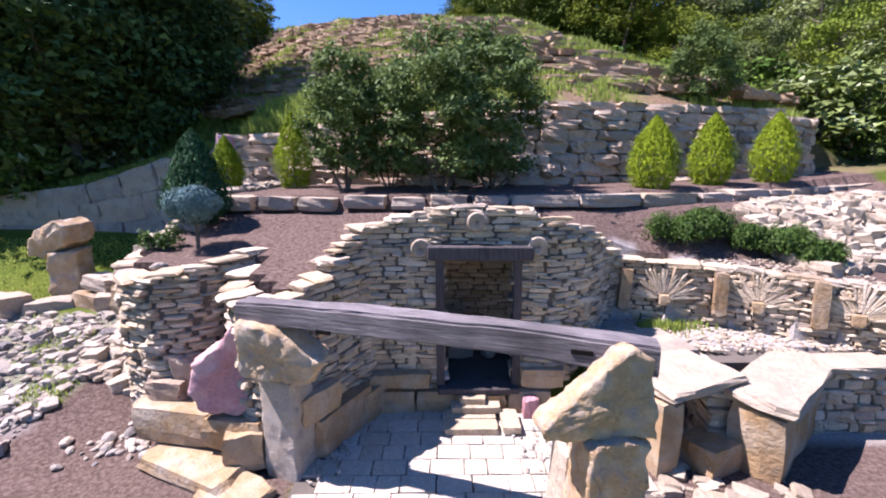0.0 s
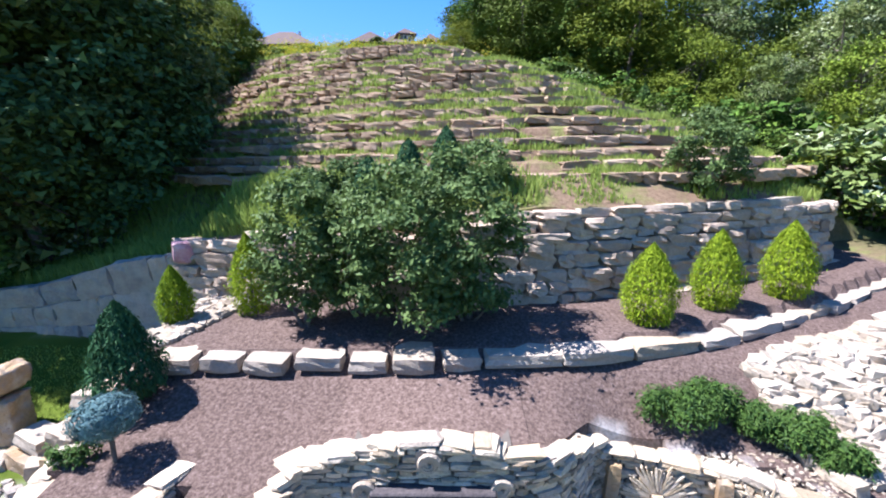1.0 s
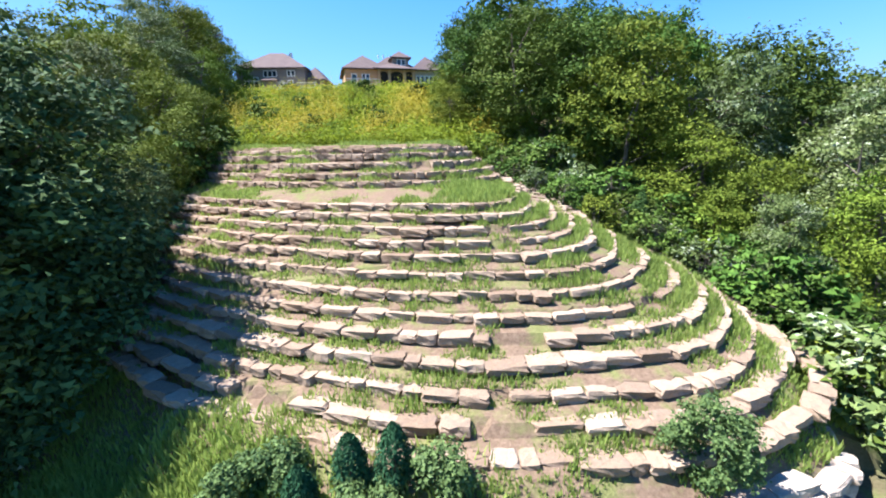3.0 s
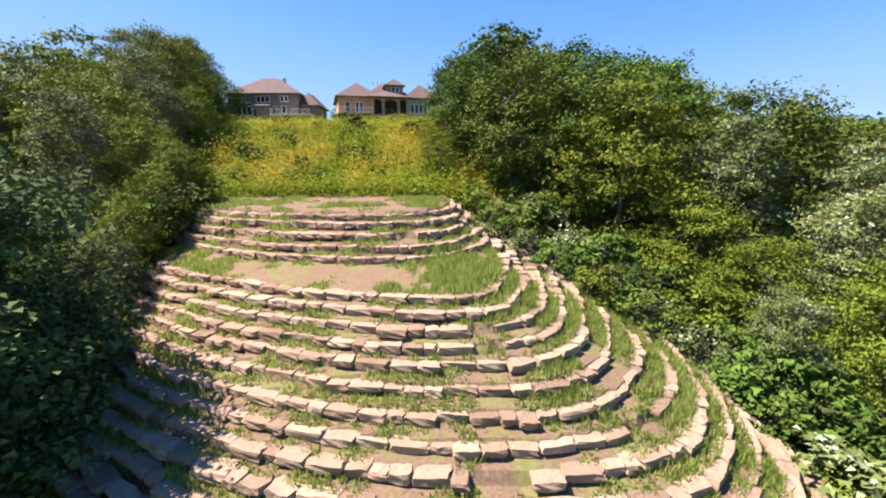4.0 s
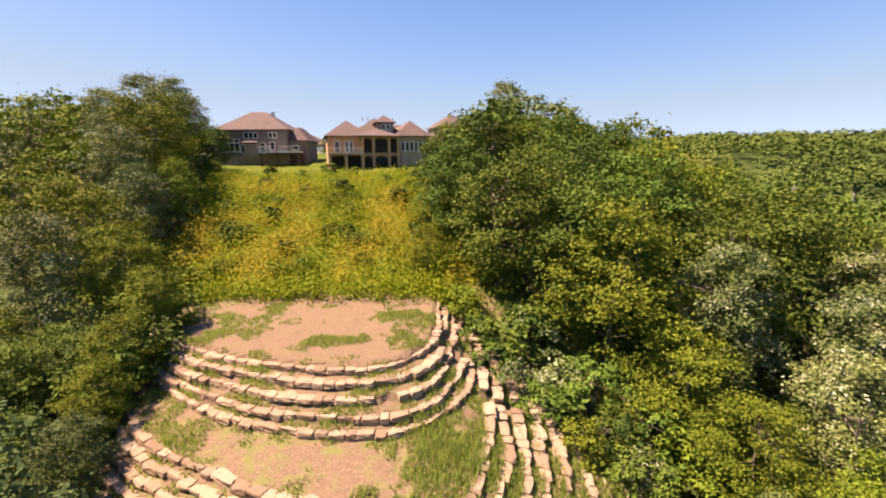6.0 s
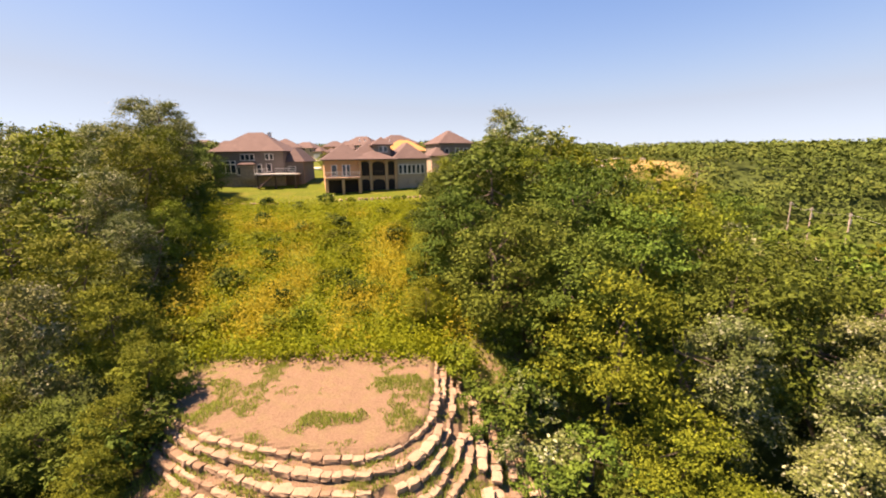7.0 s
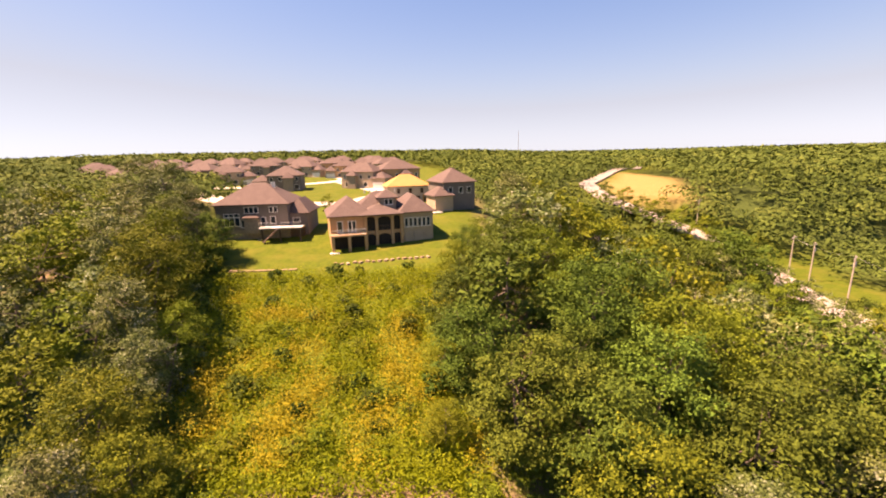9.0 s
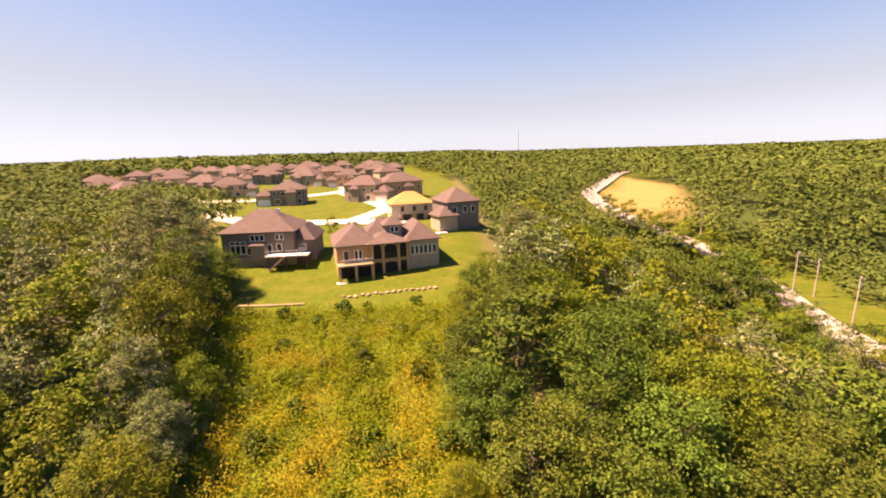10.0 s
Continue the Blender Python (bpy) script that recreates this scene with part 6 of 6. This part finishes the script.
def house_one():
    h = thing("house", (-39.4, 91.2, 22.75), 3.0, "two-storey grey-brown stucco house with a brown hipped roof and a deck", "house")
    part("wall", box_bm(((6.6, 5.2, 3.4), (13.2, 10.4, 6.8))), GREY_WALL, h)
    part("base_wall", box_bm(((6.6, 5.2, 1.0), (13.3, 10.5, 2.2))), STONE_VENEER, h)
    part("wall", box_bm(((14.2, 5.8, 2.2), (4.4, 8.6, 5.2))), GREY_WALL, h)
    part("bay", box_bm(((6.6, -0.4, 2.9), (2.6, 0.9, 2.8))), STONE_VENEER, h)
    part("roof", hip_bm(0, 13.2, 0, 10.4, 6.9, 3.7), ROOF, h)
    part("roof", hip_bm(12.6, 16.4, 1.5, 10.1, 4.9, 2.6), ROOF, h)
    part("bay_roof", hip_bm(5.3, 7.9, -0.9, 0.3, 4.5, 0.5, 0.3), ROOF, h)
    for i in range(3):
        window(h, 1.9 + i * 0.95, 2.9, 0.8, 1.5)
        window(h, 1.9 + i * 0.95, 4.6, 0.8, 0.5)
        window(h, 5.7 + i * 0.85, 5.3, 0.7, 1.0)
    for x, z, w, hh in [(4.9, 2.6, 0.7, 1.4), (8.6, 2.5, 0.8, 1.9), (10.2, 5.4, 0.55, 0.9), (11.0, 5.4, 0.55, 0.9), (10.4, 3.2, 0.8, 1.3), (14.3, 3.2, 1.2, 0.7)]:
        window(h, x, z, w, hh, 1.5 if x > 13.3 else 0.0)
    part("deck", box_bm(((12.3, -1.3, 2.65), (7.6, 2.9, 0.22))), WHITE_TRIM, h, "pale timber deck")
    for x in (9.0, 12.2, 15.8):
        part("post", box_bm(((x, -2.5, 1.2), (0.25, 0.25, 2.7))), DARK_TRIM, h)
    rail(h, 8.6, 11.2, -2.7, 2.75, WHITE_TRIM)
    rail(h, 12.4, 16.0, -2.7, 2.75, WHITE_TRIM)
    part("stair", box_bm(*[((11.9 - 0.32 * k, -3.1, 2.5 - 0.28 * k), (0.36, 1.0, 0.12)) for k in range(9)]), DARK_TRIM, h)
    part("underdeck", box_bm(((12.3, 0.9, 1.2), (7.0, 1.0, 2.4))), DARK_TRIM, h)
    part("chimney", box_bm(((9.4, 5.2, 10.0), (0.5, 0.5, 1.2))), WHITE_TRIM, h)
    for x in (5.4, 6.6, 7.6, 8.6):
        part("vent", box_bm(((x, 6.4, 10.2), (0.2, 0.2, 0.7))), WHITE_TRIM, h)
    part("footing", box_bm(((8.2, -0.8, 0.1), (1.4, 0.8, 0.3))), CONCRETE, h)


def arch(house, x, z, w, hgt, y, mat):
    """An arched opening: a flat panel painted as recess shade, with a rounded head and a trim band."""
    bm = bmesh.new()
    pts = [(x - w / 2, z), (x + w / 2, z)] + [(x + w / 2 * math.cos(a), z + hgt - w * 0.28 + w * 0.28 * math.sin(a)) for a in np.linspace(0, math.pi, 9)]
    f = [bm.verts.new((a, y - 0.02, b)) for a, b in pts]
    g = [bm.verts.new((a, y + 0.06, b)) for a, b in pts]
    bm.faces.new(f)
    for i in range(len(f)):
        j = (i + 1) % len(f)
        bm.faces.new((f[i], g[i], g[j], f[j]))
    part("arch", bm, mat, house)


def house_two():
    h = thing("house", (-16.5, 84.2, 21.85), 16.5, "tan stucco house with arched loggias and a brown hipped roof", "house")
    # near-black paint for the shade inside the loggias and under the deck
    shade = plain_mat("loggia_shade", (0.03, 0.025, 0.022), 0.9, 0.1)
    part("wall", box_bm(((3.0, 5.6, 3.0), (6.0, 11.0, 6.0))), STUCCO, h)
    part("wall", box_bm(((9.3, 4.9, 3.0), (6.8, 9.8, 6.0))), STUCCO, h)
    part("wall", box_bm(((15.4, 5.2, 3.0), (5.8, 10.2, 6.0))), BEIGE_WALL, h)
    part("tower", box_bm(((10.6, 4.4, 7.3), (3.0, 3.4, 2.8))), STONE_VENEER, h)
    part("roof", hip_bm(0, 7.2, 0.0, 11.0, 6.1, 2.9), ROOF, h)
    part("roof", hip_bm(5.4, 12.2, -0.6, 6.0, 6.12, 1.5), ROOF, h)
    part("roof", hip_bm(12.4, 18.3, 0.0, 10.4, 6.14, 2.9), ROOF, h)
    part("roof", hip_bm(5.6, 13.5, 4.0, 10.2, 6.9, 2.7), ROOF, h)
    part("tower_roof", hip_bm(9.1, 12.1, 2.7, 6.1, 8.7, 1.4), ROOF, h)
    window(h, 10.3, 7.4, 0.6, 0.9, 2.7)
    window(h, 11.1, 7.4, 0.6, 0.9, 2.7)
    for x, w in ((6.9, 1.5), (9.3, 2.3), (11.6, 1.3)):
        arch(h, x, 0.1, w, 2.5, 0.0, shade)
        arch(h, x, 3.2, w, 2.5, 0.0, shade)
    for x in (6.0, 7.9, 10.7, 12.4):
        part("pier", box_bm(((x, -0.2, 3.0), (0.5, 0.5, 6.0))), STUCCO, h)
    rail(h, 8.2, 10.5, -0.15, 3.1, DARK_TRIM)
    part("deck", box_bm(((2.9, -1.1, 2.95), (6.0, 2.4, 0.25))), STUCCO, h)
    rail(h, 0.0, 5.8, -2.2, 3.05, WHITE_TRIM)
    for x in (0.2, 2.9, 5.7):
        part("post", box_bm(((x, -2.1, 1.4), (0.45, 0.45, 2.9))), STUCCO, h)
    part("underdeck", box_bm(((3.0, -0.1, 1.3), (5.4, 0.3, 2.5))), shade, h)
    for x, w in ((1.6, 0.8), (3.3, 0.5), (4.0, 0.5)):
        window(h, x, 3.3, w, 1.8)
    for i in range(6):
        window(h, 13.3 + i * 0.82, 3.5, 0.5, 1.5)
    for i in range(3):
        part("panel_door", box_bm(((13.7 + i * 1.75, -0.03, 1.35), (1.5, 0.08, 2.2)), bevel=0.02), BEIGE_WALL, h)
    for x in (7.0, 8.0, 9.2, 12.8):
        part("vent", box_bm(((x, 7.1, 9.6), (0.2, 0.2, 0.6))), WHITE_TRIM, h)
    part("footing", box_bm(((0.3, -2.4, 0.1), (1.6, 0.9, 0.3))), WHITE_TRIM, h)


def house_three():
    h = thing("house", (1.5, 113.0, 24.6), 22, "brown hip-roofed house with a plain shaded rear wall", "house")
    part("wall", box_bm(((6.6, 5.5, 3.4), (8.4, 10.0, 6.8))), GREY_WALL, h)
    part("wall", box_bm(((2.0, 2.2, 1.9), (4.6, 6.0, 3.8))), BEIGE_WALL, h)
    part("roof", hip_bm(2.4, 10.8, 0.5, 10.5, 6.9, 3.2), ROOF, h)
    part("roof", hip_bm(-0.3, 4.3, -0.8, 5.2, 3.9, 2.0), ROOF, h)
    for x in (4.2, 7.0, 9.2):
        window(h, x, 4.2, 0.9, 1.4, 0.5)
    part("patio_slab", box_bm(((-0.5, -1.8, 0.1), (3.0, 1.6, 0.2))), CONCRETE, h)


def house_frame():
    h = thing("unfinished_house", (-10.5, 126.5, 24.6), 14, "unfinished house with bare orange roof boards and pale wrapped walls", "house")
    part("wall", box_bm(((5.0, 4.5, 2.7), (11.5, 9.0, 5.4))), WRAP, h)
    part("wall", box_bm(((0.4, 3.0, 1.6), (3.0, 5.0, 3.2))), WRAP, h)
    part("roof", hip_bm(-0.8, 10.8, 0, 9.0, 5.4, 3.0, 0.4), RAW_WOOD, h)
    # dark panels set on the wall paint the shade of the open bays
    dark = plain_mat("bay_shade", (0.06, 0.04, 0.03), 0.9, 0.1)
    for x, z, w, hh in [(3.4, 0.1, 2.4, 2.5), (7.0, 0.1, 2.0, 2.5), (2.2, 3.4, 0.8, 1.3), (5.4, 3.4, 0.8, 1.3), (8.6, 3.4, 0.8, 1.3), (9.6, 0.8, 0.9, 1.5)]:
        part("opening", box_bm(((x, -0.02 if x > 1.2 else 0.48, z + hh / 2), (w, 0.06, hh))), dark, h)
    for x in (1.5, 4.9, 8.9):
        part("stud", box_bm(((x, -0.4, 1.5), (0.25, 0.25, 3.0))), RAW_WOOD, h)


house_one(), house_two(), house_three(), house_frame()


def plain_house(x, y, turn, wall, w=12.0, tall=5.8, flip=1, seed=0):
    r = random.Random(seed)
    h = thing("house", (x, y, gz(x, y) - 0.2), turn, "brown-roofed stucco house of the subdivision", "house", "houses of the subdivision")
    d = r.uniform(9, 11)
    part("wall", box_bm(((0, d / 2, tall / 2), (w, d, tall))), wall, h)
    gx = flip * (w / 2 + 2.2)
    part("wall", box_bm(((gx, d / 2 - 1.5, 1.9), (5.4, 7.0, 3.8))), BEIGE_WALL, h)
    part("entry", box_bm(((-flip * 1.5, -0.8, 2.4), (3.4, 1.8, 4.8))), STONE_VENEER, h)
    part("roof", hip_bm(-w / 2, w / 2, 0, d, tall + 0.1, 3.3), ROOF, h)
    part("roof", hip_bm(gx - 2.7, gx + 2.7, d / 2 - 5, d / 2 + 2, 3.9, 2.2), ROOF, h)
    part("roof", hip_bm(-flip * 1.5 - 1.7, -flip * 1.5 + 1.7, -1.7, 2.0, 4.9, 1.9), ROOF, h)
    for k in range(4):
        window(h, -w / 2 + 1.5 + k * (w - 3) / 3, 3.7, 0.9, 1.3)
    window(h, -flip * 4.2, 0.9, 1.4, 1.5)
    window(h, flip * 3.4, 0.9, 1.6, 1.5)
    part("garage_door", box_bm(((gx, d / 2 - 5.04, 1.25), (4.2, 0.1, 2.3)), bevel=0.02), WHITE_TRIM, h)
    return h


SPOTS = [(-52, 164, 10), (-27, 168, -20), (-11, 172, 25), (-86, 192, 15), (-104, 203, -10), (-128, 224, 20), (-120, 186, 60), (-143, 200, 30), (-165, 222, 10), (-70, 240, -15), (-44, 232, 12), (-24, 250, 30),
         (-95, 255, 8), (-122, 268, -20), (-150, 262, 15), (-66, 290, 20), (-38, 288, -12), (-92, 318, 10), (-124, 325, 25), (-160, 318, -8), (-70, 352, 15), (-104, 380, -15), (-140, 390, 10), (-184, 300, 20), (-60, 400, -20), (-190, 360, 14), (-58, 262, 5), (-84, 282, -8), (-108, 300, 12), (-136, 296, -14), (-50, 316, 9), (-84, 400, 4), (-120, 420, 10), (-112, 352, 18), (-150, 350, -10), (-172, 262, 22), (-30, 320, -6), (-44, 352, 16)]
for i, (x, y, t) in enumerate(SPOTS):
    plain_house(x, y, t, [GREY_WALL, BEIGE_WALL, STUCCO, BEIGE_WALL][i % 4], 11.5 + (i * 7 % 5) * 0.8, 5.6 + (i % 3) * 0.5, 1 if i % 2 else -1, i)


# ---- roads ----
def ribbon(name, label, pts, width, mat, lift=0.08, category="road"):
    p = np.array(pts, float)
    s = np.r_[0, np.cumsum(np.hypot(*np.diff(p, axis=0).T))]
    t = np.arange(0, s[-1], 2.5)
    c = np.stack([np.interp(t, s, p[:, 0]), np.interp(t, s, p[:, 1])], 1)
    for _ in range(6):
        c[1:-1] = (c[:-2] + 2 * c[1:-1] + c[2:]) / 4
    g = np.gradient(c, axis=0)
    n = np.stack([-g[:, 1], g[:, 0]], 1) / (np.linalg.norm(g, axis=1, keepdims=True) + 1e-9)
    z = ground_z(c[:, 0], c[:, 1])
    for _ in range(4):
        z[1:-1] = (z[:-2] + 2 * z[1:-1] + z[2:]) / 4
    v, m = [], len(c)
    for off, dz in ((-0.5, -0.5), (-0.5, 0), (0.5, 0), (0.5, -0.5)):
        q = c + n * off * width
        zz = np.maximum(z, ground_z(q[:, 0], q[:, 1])) + lift
        v.append(np.stack([q[:, 0], q[:, 1], zz + dz], 1))
    v = np.concatenate(v)
    f = [(k * m + i, k * m + i + 1, (k + 1) * m + i + 1, (k + 1) * m + i) for k in range(3) for i in range(m - 1)]
    return tagged(link_mesh(name, v, f, mat), label, category, kind="structure")


GRAVEL_ROAD = plain_mat("pale_road", (0.36, 0.31, 0.27), 0.95, 0.1, vary=0.18, scale=0.25)
ribbon("road", "pale worn country road curving through the valley", [(72, 60), (78.7, 79.9), (81, 91.6), (83, 100.5), (91, 122), (84, 134.8), (66, 150), (59, 161), (64.8, 190.5), (89.9, 235.5), (127.4, 305), (185.6, 398.7), (340, 705)], 6.4, GRAVEL_ROAD, 0.8)
for pts, w in [([(-170, 224), (-142, 215), (-123, 211), (-105, 194), (-82, 163), (-63, 139), (-48, 129), (-32, 127), (-20, 128), (-6, 122)], 7.0), ([(-96, 182), (-73, 180), (-60, 185), (-44, 200), (-40, 215), (-63, 277), (-86, 340), (-100, 420)], 7.0), ([(-123, 211), (-112, 240), (-110, 290), (-130, 350)], 6.5), ([(-22, 128), (-14, 150), (-40, 200)], 6.0)]:
    ribbon("street", "pale concrete street of the subdivision", pts, w, CONCRETE, 0.1)
# rough stone edge along the lawns
ribbon("stone_edge", "low broken edge of tan stones below the lawn", [(-29.2, 73.6), (-24, 73.2), (-18.8, 73.7)], 0.5, ROCK, 0.2, "edge")
rng_e = random.Random(2)
for k in range(16):
    x, y = -14 + k * 0.95, 75.8 + 0.19 * k + rng_e.uniform(-0.3, 0.3)
    rocks("lawn_stone", "rough pale stone at the edge of the lawn", rng_e.choice(BOULDERS), (x, y, gz(x, y) + 0.1), (rng_e.uniform(0.4, 1.0), 0.5, 0.35), (0, 0, rng_e.uniform(0, 180)), "stone", "stones at the edge of the lawn")


# ---- utility poles ----
POLE_WOOD = wood_mat("pole_wood", (0.3, 0.25, 0.2), (0.5, 0.43, 0.35), (8, 8, 1), 0.9, 1.0)
STEEL = plain_mat("grey_steel", (0.45, 0.45, 0.45), 0.5, 0.4, 0.6, 0.1)


def pole(x, y, h, turn, can):
    p = thing("utility_pole", (x, y, gz(x, y) - 0.3), turn, "wooden utility pole with a crossarm beside the road", "utility pole", "utility poles by the road")
    vs, fs = [], []
    limb(vs, fs, (0, 0, 0), (0, 0, h + 0.3), 0.17, 0.12, 10)
    link_mesh("shaft", np.concatenate(vs), fs, POLE_WOOD, p)
    part("crossarm", box_bm(((0, 0, h - 0.35), (2.4, 0.14, 0.16)), bevel=0.02), POLE_WOOD, p)
    for k in (-1.05, -0.4, 0.4, 1.05):
        vs, fs = [], []
        limb(vs, fs, (k, 0, h - 0.28), (k, 0, h - 0.02), 0.06, 0.04, 8)
        link_mesh("insulator", np.concatenate(vs), fs, STEEL, p)
    if can:
        vs, fs = [], []
        limb(vs, fs, (0.35, 0, h - 2.2), (0.35, 0, h - 1.2), 0.26, 0.26, 12)
        link_mesh("transformer", np.concatenate(vs), fs, STEEL, p)


for x, y, h, t, can in [(92.5, 116.0, 11.0, 30, False), (94.5, 112.0, 10.0, 30, True), (87.0, 94.5, 11.0, 35, True), (84.5, 143.5, 8.0, 20, False)]:
    pole(x, y, h, t, can)
for a, b in [((92.5, 116.0, 11.0), (87.0, 94.5, 11.0)), ((94.5, 112.0, 10.0), (92.5, 116.0, 11.0)), ((87.0, 94.5, 11.0), (80, 66, 11.0))]:
    vs, fs = [], []
    A, B = Vector((a[0], a[1], gz(a[0], a[1]) + a[2] - 0.3)), Vector((b[0], b[1], gz(b[0], b[1]) + b[2] - 0.3))
    pts = [A.lerp(B, k / 8) - Vector((0, 0, 1.0 * math.sin(math.pi * k / 8))) for k in range(9)]
    for q, r in zip(pts[:-1], pts[1:]):
        limb(vs, fs, q, r, 0.012, 0.012, 4)
    tagged(link_mesh("power_line", np.concatenate(vs), fs, STEEL), "thin sagging power line between the poles", "power line")
mast = thing("radio_mast", (195, 1010, gz(195, 1010)), 0, "thin radio mast on the far ridge", "mast")
vs, fs = [], []
limb(vs, fs, (0, 0, 0), (0, 0, 60), 0.7, 0.35, 6)
link_mesh("mast_tube", np.concatenate(vs), fs, STEEL, mast)
# young trees in the yards
for x, y, h in [(-24.0, 112.0, 5.0), (-28.5, 110.5, 3.0), (-19.5, 114.0, 3.2), (-70, 172, 4.5), (-96, 215, 5.0), (-36, 190, 4.5)]:
    woods_tree("bush_a" if h < 4 else "lime_far", x, y, h, x * 7, 0.9)
